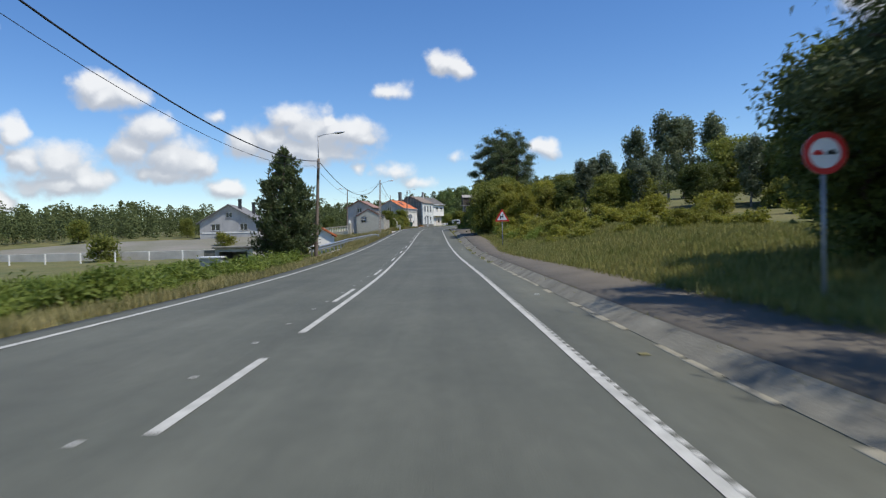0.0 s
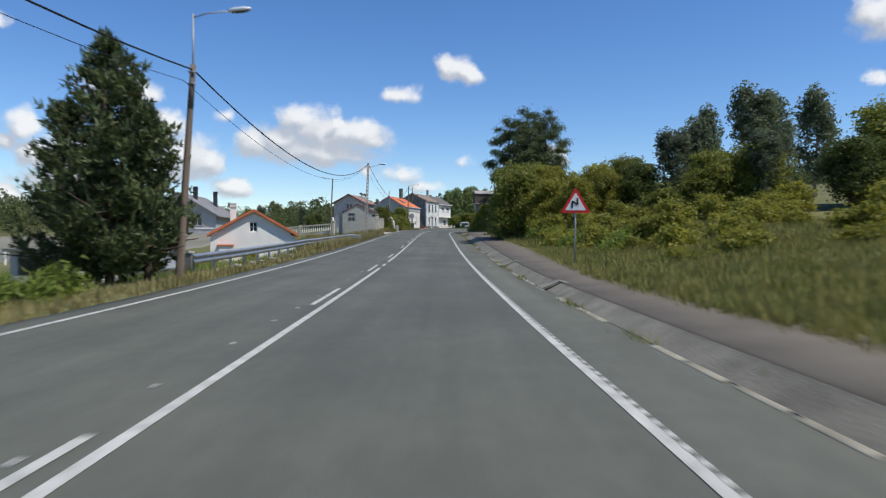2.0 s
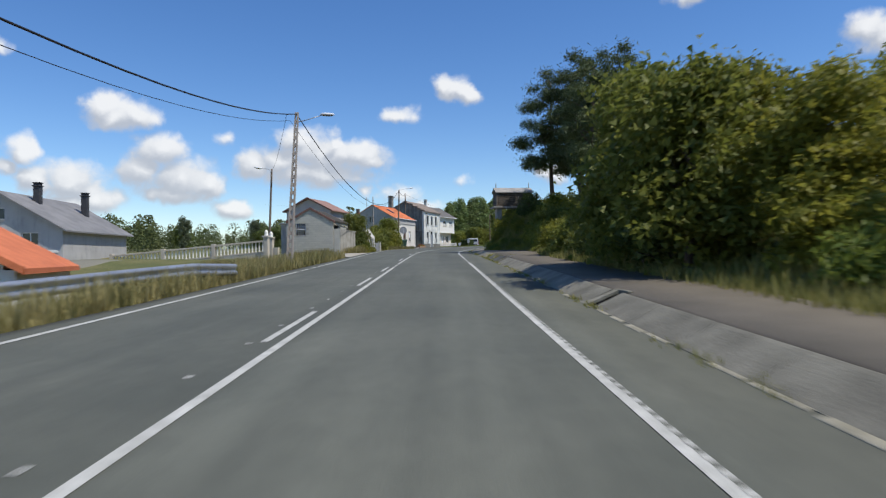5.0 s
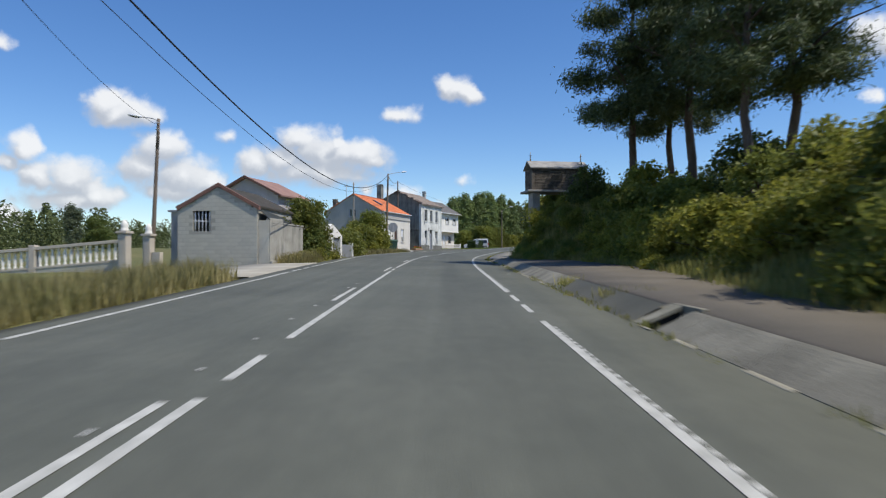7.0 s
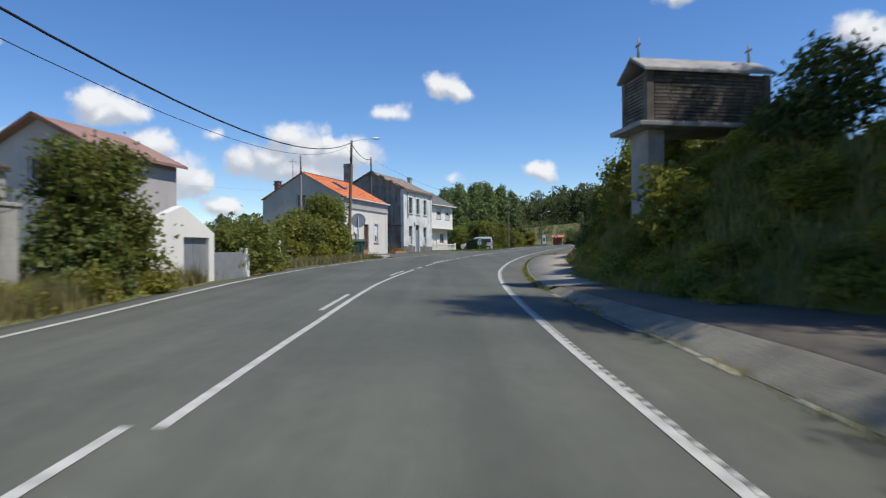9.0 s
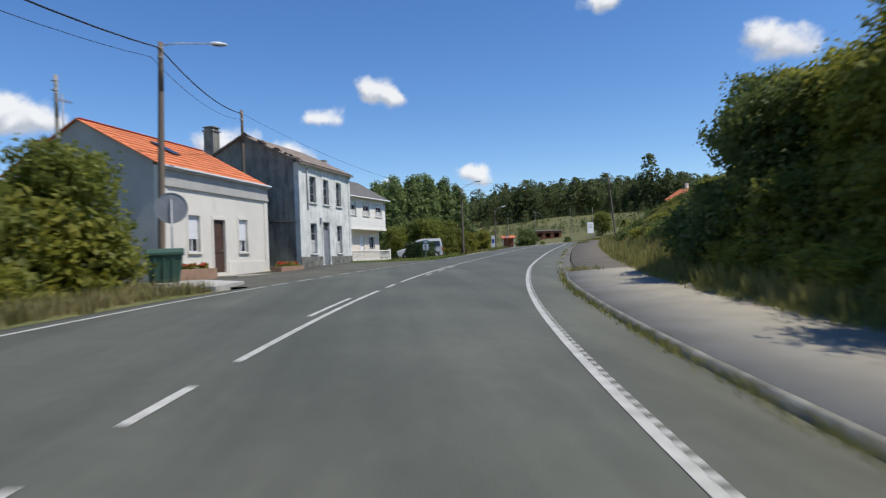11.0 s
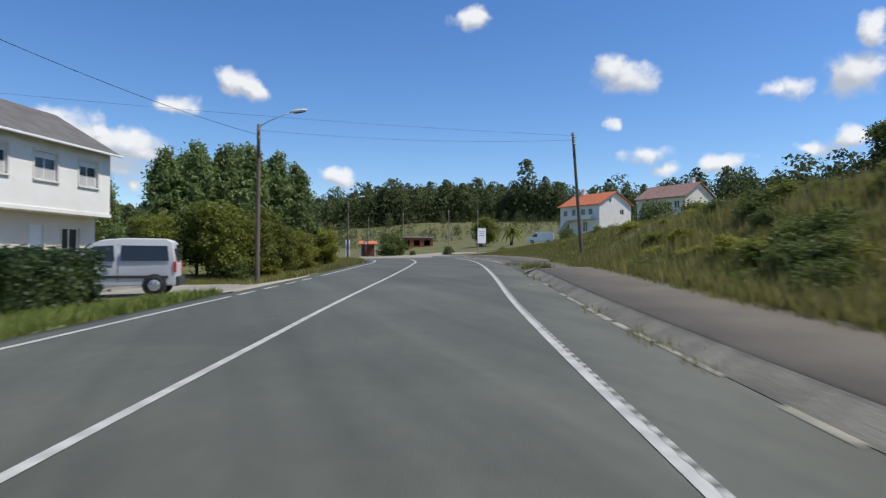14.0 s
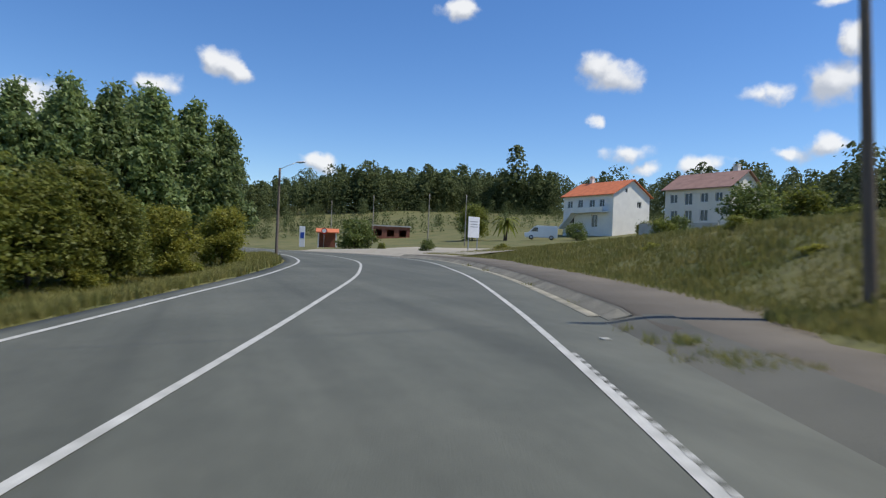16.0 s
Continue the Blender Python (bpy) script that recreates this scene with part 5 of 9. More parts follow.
# white house with a jettied upper floor
DARKROOF = mat("dark_fibre_cement_roof", (0.155, 0.145, 0.13), (0.11, 0.105, 0.095), 1.2, 0.85, 0.3, 20, 0.2, streak=(0.2, 0.19, 0.16, 0.55, 0.4))
WF, WT = (-4.0, 193.0, 2.5), 90 - 27.5
WH_UP = [(1.15, 2.6, 5.75, 7.1), (4.15, 5.6, 5.75, 7.1), (7.1, 8.5, 5.75, 7.1)]
WH_LO = [(1.2, 2.7, 2.1, 3.55), (4.9, 5.8, 1.15, 3.6), (7.0, 8.3, 2.1, 3.55)]
ww = thing("white_balcony_house", WF, WT, "white two-storey house with an overhanging upper floor", "house")
part("upper_front", wall_mesh([(0, 4.4), (9.5, 4.4), (9.5, 7.75), (0, 7.75)], WH_UP, 0.25, I4), WHITE, ww)
g0 = [(0.25, 4.4), (7.2, 4.4), (7.2, 7.85), (3.75, 10.0), (0.25, 7.85)]
part("side_wall", wall_mesh(g0, [], 0.25, Matrix.Translation((0, 7.45, 0)) @ pose(0, 0, 0, 0, 0, -90)), GREYR, ww)
part("side_wall", wall_mesh([(0.25, 4.4), (7.2, 4.4), (7.2, 7.85), (3.7, 10.0), (0.25, 7.85)], [], 0.25, Matrix.Translation((9.5, 0, 0)) @ pose(0, 0, 0, 0, 0, 90)), WHITE, ww)
lo = Matrix.Translation((0, 0.9, 0))
part("lower_front", wall_mesh([(0, -0.6), (9.5, -0.6), (9.5, 4.2), (0, 4.2)], WH_LO, 0.25, lo), CREAM, ww)
part("lower_side", boxes((0.0, 0.25, 1.17, 7.4, -0.6, 4.2)), GREYR, ww)
part("lower_side", boxes((9.25, 9.5, 1.17, 7.4, -0.6, 4.2)), CREAM, ww)
part("back_wall", boxes((0, 9.5, 7.4, 7.65, -0.6, 7.8)), WHITE, ww)
part("floor_slab", boxes((-0.06, 9.56, -0.06, 7.4, 4.2, 4.4), bevel=0.02), WHITE, ww)
part("partition", boxes((0.3, 9.2, 2.6, 2.66, 0.0, 7.7)), INSIDE, ww)
for o in WH_UP:
    window(ww, I4, *o, surround=LILAC, sash=(2, 1), shutter=0.22, curtain=0.45, sw=0.1, shutter_mat=LAMPWHITE)
window(ww, lo, *WH_LO[0], surround=LILAC, sash=(1, 1), curtain=0.9, sw=0.1)
window(ww, lo, *WH_LO[2], surround=LILAC, sash=(2, 1), sw=0.1)
door(ww, lo, *WH_LO[1], SIGNWHITE, surround=LILAC, panels=2, sw=0.1)
for (y0, z0, y1, z1) in ((-0.5, 7.55, 3.7, 10.0), (7.95, 7.55, 3.7, 10.0)):
    bm = bmesh.new()
    extrude_poly(bm, [(-0.25, y0, z0 + 0.05), (9.75, y0, z0 + 0.05), (9.75, y1, z1 + 0.05), (-0.25, y1, z1 + 0.05)], (0, 0, 0.12))
    part("roof_slope", bm, DARKROOF, ww)
part("gutter", boxes((-0.25, 9.75, -0.64, -0.51, 7.58, 7.7), bevel=0.03), SIGNWHITE, ww)
chimney(ww, 0.4, 2.4, 8.9, 11.2, 0.5, GREYR)
bm = bmesh.new()
box(bm, -0.3, -0.02, 3.9, 4.3, 2.6, 6.9, 0.02)
part("flue", bm, LILAC, ww)
part("terrace", boxes((-0.8, 10.6, 0.0, 0.88, -0.8, 0.8), bevel=0.03), GREYR, ww)
part("basement_window", boxes((2.4, 3.9, -0.05, 0.02, -0.1, 0.45), bevel=0.01), PLASTIC, ww)


def baluster_mesh():
    bm = bmesh.new()
    turned(bm, [(0.05, 0), (0.055, 0.05), (0.03, 0.1), (0.06, 0.28), (0.03, 0.5), (0.04, 0.56), (0.05, 0.62)], 8)
    return mesh_of(bm, "baluster")


BAL = baluster_mesh()
BAL.materials.append(WHITE)


def balustrade(name, place, turn, length, label, posts=True, gap=0.26, z=0.0, parent=None, h=0.62):
    ob = parent or thing(name, place, turn, label, "balustrade")
    k = parent and pose(*place, 0, 0, turn) or Matrix.Identity(4)
    part("bottom_rail", boxes((0, length, -0.09, 0.09, z, z + 0.09), bevel=0.01), WHITE, ob, at=k)
    part("top_rail", boxes((-0.02, length + 0.02, -0.11, 0.11, z + 0.09 + h, z + 0.2 + h), bevel=0.015), WHITE, ob, at=k)
    n = int(length / gap)
    for i in range(n):
        part("baluster", BAL, WHITE, ob, at=k @ Matrix.Translation(((i + 0.5) * length / n, 0, z + 0.09)) @ Matrix.Diagonal((1, 1, h / 0.62, 1)))
    if posts:
        for x in (0.0, length):
            part("post", boxes((x - 0.12, x + 0.12, -0.12, 0.12, z - 0.1, z + 0.36 + h), bevel=0.015), WHITE, ob, at=k)
    return ob


balustrade("terrace_balustrade", (*(Vector(WF) + pose(0, 0, 0, 0, 0, WT).to_3x3() @ Vector((-0.7, 0.12, 0.8))),), WT, 11.2, "white turned balustrade along the house terrace", h=0.95)

# ---- plants ----
RNG = np.random.default_rng(7)


def leaf_quads(centres, normals, size, ratio=0.55, rng=RNG, droop=0.0):
    """A pointed leaf (one triangle) at each centre."""
    n = len(centres)
    a = rng.normal(size=(n, 3))
    a -= (a * normals).sum(1)[:, None] * normals
    a /= np.linalg.norm(a, axis=1)[:, None] + 1e-9
    b = np.cross(normals, a)
    sz = size * rng.uniform(0.6, 1.35, (n, 1))
    a, b = a * sz, b * sz * ratio
    V = np.stack([centres - a * 0.7 - b * 1.3, centres - a * 0.7 + b * 1.3, centres + a * 1.25], 1).reshape(-1, 3)
    F = np.arange(3 * n).reshape(-1, 3)
    return V, F


def unit(v):
    return v / (np.linalg.norm(v, axis=-1, keepdims=True) + 1e-9)


def crown_mesh(name, lobes, clumps, leaves, size, material, seed, clump_r=0.45, ratio=0.55, hollow=0.55, up=0.35):
    """Leaves in clumps set on and in a group of ellipsoid lobes (x, y, z, rx, ry, rz)."""
    rng = np.random.default_rng(seed)
    lobes = np.array(lobes, float)
    vol = (lobes[:, 3] * lobes[:, 4] * lobes[:, 5]) ** 0.67
    pick = rng.choice(len(lobes), clumps, p=vol / vol.sum())
    d = unit(rng.normal(size=(clumps, 3)))
    r = rng.uniform(hollow, 1.05, (clumps, 1)) * (1 + 0.12 * rng.normal(size=(clumps, 1)))
    c = lobes[pick, :3] + d * r * lobes[pick, 3:]
    cr = clump_r * rng.uniform(0.55, 1.35, (clumps, 1))
    k = np.repeat(np.arange(clumps), leaves)
    off = rng.normal(size=(len(k), 3)) * cr[k] * np.array([1, 1, 0.7]) * 0.6
    pts = c[k] + off
    nrm = unit(rng.normal(size=(len(k), 3)) * 0.8 + d[k] * 0.6 + np.array([0, 0, up]))
    V, F = leaf_quads(pts, nrm, size, ratio, rng)
    return raw_mesh(name, V, F, material)


def trunk_mesh(name, height, r, limbs, seed, bend=0.25, material=None, spread=0.5, low=0.35):
    """A tapered trunk with limbs that leave it and thin out."""
    rng = np.random.default_rng(seed)
    bm = bmesh.new()
    pts = [Vector((0, 0, -0.3))]
    n = 7
    for i in range(1, n + 1):
        pts.append(Vector((rng.normal() * bend * i / n, rng.normal() * bend * i / n, height * i / n)))
    for i in range(n):
        rod(bm, pts[i], pts[i + 1], r * (1 - 0.8 * i / n) + 0.01, r * (1 - 0.8 * (i + 1) / n) + 0.01, 8, False)
    for k in range(limbs):
        t = low + (0.97 - low) * k / max(1, limbs - 1)
        i = min(n - 1, int(t * n))
        a = pts[i].lerp(pts[i + 1], t * n - i)
        az = k * 2.4 + rng.uniform(-0.4, 0.4)
        ln = height * spread * (1.1 - 0.75 * t) * rng.uniform(0.8, 1.2)
        d = Vector((math.cos(az), math.sin(az), 0.45 + 0.3 * rng.random()))
        b = a + d * ln * 0.5
        c = b + Vector((d.x, d.y, 0.1 + 0.6 * rng.random())) * ln * 0.5
        rr = r * (1 - 0.8 * t) * 0.45 + 0.008
        rod(bm, a, b, rr, rr * 0.65, 6, False)
        rod(bm, b, c, rr * 0.65, rr * 0.25, 5, False)
        for q in range(2):
            e = b.lerp(c, 0.3 + 0.5 * q) + Vector(rng.normal(size=3)) * ln * 0.22
            rod(bm, b.lerp(c, 0.2 + 0.4 * q), e, rr * 0.35, rr * 0.12, 4, False)
    me = mesh_of(bm, name)
    me.materials.append(material or BARK)
    return me


def plant(name, trunk, crown, place, turn=0.0, scale=1.0, label="", category="tree", squash=1.0, group=""):
    ob = thing(name, place, turn, label, category, group)
    ob.scale = (scale, scale, scale * squash)
    if trunk:
        part("trunk", trunk, BARK, ob)
    part("crown", crown, LEAF_OAK, ob)
    return ob


def needle_crown(name, height, rows, material, seed, low=0.3, width=0.3, top=0.06, tufts=26, needle=0.16, per=5, droop=0.05, upturn=0.3, power=1.4):
    """A conifer crown: whorls of boughs, each carrying upturned tufts of needles."""
    rng = np.random.default_rng(seed)
    P0, N0 = [], []
    for i in range(rows):
        t = low + (1 - low) * (i + 0.5) / rows
        w = height * (width * (1 - ((t - low) / (1 - low)) ** power) + top * (1 - t) + 0.02)
        k = max(4, int(9 * (1.15 - t)))
        for j in range(k):
            az = rng.uniform(0, 2 * math.pi)
            ln = w * rng.uniform(0.55, 1.15)
            s = rng.uniform(0.15, 1.0, tufts) ** 0.7
            base = np.stack([np.cos(az) * s * ln, np.sin(az) * s * ln, t * height + s * ln * (upturn * s - droop)], 1)
            base += rng.normal(size=base.shape) * 0.055 * height * 0.35 * np.array([1, 1, 0.5])
            P0.append(base)
            N0.append(np.tile([np.cos(az) * 0.5, np.sin(az) * 0.5, 0.9], (tufts, 1)))
    # leading shoot
    P0.append(np.stack([rng.normal(size=40) * 0.03 * height * 0.3, rng.normal(size=40) * 0.03 * height * 0.3, height * rng.uniform(0.9, 1.02, 40)], 1))
    N0.append(np.tile([0, 0, 1.0], (40, 1)))
    P0, N0 = np.concatenate(P0), np.concatenate(N0)
    c = np.repeat(P0, per, 0) + rng.normal(size=(len(P0) * per, 3)) * needle * 0.35
    d = unit(np.repeat(N0, per, 0) + rng.normal(size=(len(P0) * per, 3)) * 0.65)
    side = unit(np.cross(d, rng.normal(size=d.shape)))
    ln = needle * rng.uniform(0.7, 1.5, (len(c), 1))
    V = np.stack([c - side * ln * 0.25, c + side * ln * 0.25, c + d * ln * 1.3], 1).reshape(-1, 3)
    return raw_mesh(name, V, np.arange(len(V)).reshape(-1, 3), material)


def lobes_for(w, h, z0, n, seed, flat=0.8):
    rng = np.random.default_rng(seed)
    out = [(0, 0, z0 + h * 0.5, w * 0.36, w * 0.36, h * 0.46)]
    for i in range(n):
        az, t = i * 2.4 + rng.uniform(-0.5, 0.5), rng.uniform(0.08, 0.95)
        rr = w * 0.5 * math.sqrt(max(0.05, 1 - (2 * t - 0.85) ** 2 * 0.8)) * rng.uniform(0.4, 0.85)
        k = rng.uniform(0.13, 0.25)
        out.append((rr * math.cos(az), rr * math.sin(az), z0 + h * t, w * k, w * k, w * k * flat))
    return out


# crowns and trunks that several plants share
BUSH_A = crown_mesh("crown", lobes_for(3.0, 2.4, -0.2, 9, 1), 260, 11, 0.1, LEAF_OAK, 11, 0.32)
BUSH_B = crown_mesh("crown", lobes_for(3.0, 2.2, -0.2, 9, 2), 260, 11, 0.1, LEAF_YELLOW, 12, 0.32)
BUSH_C = crown_mesh("crown", lobes_for(2.6, 1.4, -0.2, 8, 3), 190, 11, 0.1, LEAF_YELLOW, 13, 0.28)
BUSH_D = crown_mesh("crown", lobes_for(3.4, 2.8, -0.2, 9, 4), 300, 11, 0.1, LEAF_DARK, 14, 0.34)
TREE_A = crown_mesh("crown", lobes_for(6.0, 6.3, 0.2, 20, 5), 680, 18, 0.13, LEAF_OAK, 15, 0.5)
TREE_B = crown_mesh("crown", lobes_for(5.6, 6.3, 0.1, 20, 6), 680, 18, 0.13, LEAF_YELLOW, 16, 0.5)
TREE_C = crown_mesh("crown", lobes_for(6.0, 6.9, 0.8, 18, 7), 640, 18, 0.13, LEAF_DARK, 17, 0.5)
pop_rng = random.Random(12)
PLUMES = []
for k in range(30):
    t = (k + 0.5) / 30
    az, out = k * 2.4, 3.5 * (1 - t) ** 0.55 * pop_rng.uniform(0.35, 1.0)
    tall = pop_rng.uniform(1.3, 2.1)
    PLUMES.append((out * math.cos(az), out * math.sin(az), 2.2 + 9.8 * t, 0.98 - 0.4 * t, 0.98 - 0.4 * t, tall))
POPLAR = crown_mesh("crown", PLUMES, 900, 17, 0.19, LEAF_POPLAR, 18, 0.5, hollow=0.3)
EUCA = crown_mesh("crown", lobes_for(4.4, 9.6, 2.0, 20, 9, 1.3), 520, 16, 0.15, LEAF_EUC, 19, 0.5)
T_SMALL = trunk_mesh("trunk", 1.6, 0.06, 6, 21, 0.1, BARK, 0.9, 0.1)
T_MID = trunk_mesh("trunk", 5.2, 0.17, 10, 22, 0.25, BARK, 0.5)
T_POP = trunk_mesh("trunk", 12.5, 0.26, 14, 23, 0.3, PALEBARK, 0.22)
T_EUC = trunk_mesh("trunk", 11.0, 0.2, 10, 24, 0.4, PALEBARK, 0.25, 0.4)
YOUNG_PINE = needle_crown("crown", 7.0, 13, LEAF_PINE, 31, 0.06, 0.205, 0.05, 24, 0.14, 7, 0.0, 0.7, 2.2)
T_PINE = trunk_mesh("trunk", 6.7, 0.13, 16, 32, 0.08, BARK, 0.3, 0.1)
pine_rng = random.Random(3)
PINE_LOBES = []
for k in range(22):
    t = (k + 0.5) / 22
    az, out = k * 2.4, (2.5 * math.sqrt(max(0.0, 1 - t ** 2.2)) + 0.2) * pine_rng.uniform(0.45, 0.95)
    wide = (1.25 - 0.55 * t) * pine_rng.uniform(0.8, 1.2)
    PINE_LOBES.append((out * math.cos(az), out * math.sin(az), 3.9 + 7.8 * t, wide, wide, wide * 0.5))
TALL_PINE = crown_mesh("crown", PINE_LOBES, 1000, 26, 0.13, LEAF_PINE, 33, 0.42, 0.18, 0.2, 0.6)
low_rng = random.Random(8)
LOW_LOBES = [(low_rng.uniform(-2.6, 2.6), low_rng.uniform(-2.4, 2.4), low_rng.uniform(3.0, 8.2), low_rng.uniform(0.8, 1.3), low_rng.uniform(0.8, 1.3), low_rng.uniform(0.45, 0.7)) for k in range(20)]
OVERHANG_PINE = crown_mesh("crown", LOW_LOBES, 1150, 30, 0.1, LEAF_PINE, 37, 0.42, 0.2, 0.2, 0.5)
T_TALLPINE = trunk_mesh("trunk", 11.2, 0.2, 14, 34, 0.3, BARK, 0.28, 0.42)
T_TALLPINE_LOW = trunk_mesh("trunk", 8.6, 0.19, 16, 38, 0.25, BARK, 0.34, 0.3)
FERN = crown_mesh("crown", lobes_for(1.9, 0.8, 0.0, 9, 35), 120, 16, 0.09, LEAF_FERN, 36, 0.24, 0.3)

# left side: young pines beside the first pole
for x, y, sc, tw in ((-10.1, 40.5, 1.06, 0), (-10.9, 40.0, 0.8, 70), (-9.4, 41.4, 0.78, 150), (-10.4, 41.8, 0.96, 220)):
    plant("young_pine", T_PINE, YOUNG_PINE, (x, y, gz(x, y) - 0.1), tw, sc, "dense dark-green young pine beside the wooden pole", "pine tree", group="young pines by the pole")

# right side: trees and scrub, (x, y, kind, scale)
T_BARE = trunk_mesh("trunk", 3.6, 0.05, 9, 25, 0.12, BARK, 0.4, 0.45)
THIN = crown_mesh("crown", [(0, 0, 3.4, 0.9, 0.9, 0.8)], 26, 7, 0.07, LEAF_OAK, 26, 0.2)
KINDS = {"T": (T_BARE, THIN, "tree", "thin half-bare sapling against the yard wall"), "a": (T_SMALL, BUSH_A, "bush", "rounded mid-green bush on the roadside bank"), "b": (T_SMALL, BUSH_B, "bush", "yellow-green broom bush on the roadside bank"),
         "c": (None, BUSH_C, "bush", "low yellow-green scrub in the grass"), "d": (T_SMALL, BUSH_D, "bush", "dark-green bush on the roadside bank"),
         "A": (T_MID, TREE_A, "tree", "leafy mid-green tree at the roadside"), "B": (T_MID, TREE_B, "tree", "yellow-green willow tree at the roadside"), "C": (T_MID, TREE_C, "tree", "dense dark-green tree at the field edge"),
         "P": (T_TALLPINE, TALL_PINE, "pine tree", "tall pine with a bare trunk and dark tufted crown"), "V": (T_TALLPINE_LOW, OVERHANG_PINE, "pine tree", "dense dark pine with low boughs over the footpath"), "E": (T_EUC, EUCA, "eucalyptus tree", "slender grey-green eucalyptus tree with pale bark"),
         "O": (T_POP, POPLAR, "poplar tree", "tall poplar with pale green leaves"), "f": (None, FERN, "fern", "clump of bright green bracken on the bank")}
NAMES = {"T": "sapling", "a": "bush", "b": "bush", "c": "bush", "d": "bush", "A": "tree", "B": "tree", "C": "tree", "P": "pine_tree", "V": "pine_tree", "E": "eucalyptus_tree", "O": "poplar_tree", "f": "fern"}


def put(kind, x, y, scale=1.0, squash=1.0, lift=-0.1):
    t, c, cat, lab = KINDS[kind]
    plant(NAMES[kind], t, c, (x, y, gz(x, y) + lift), (x * 37 + y * 53) % 360, scale, lab, cat, squash, "roadside " + cat + "s")


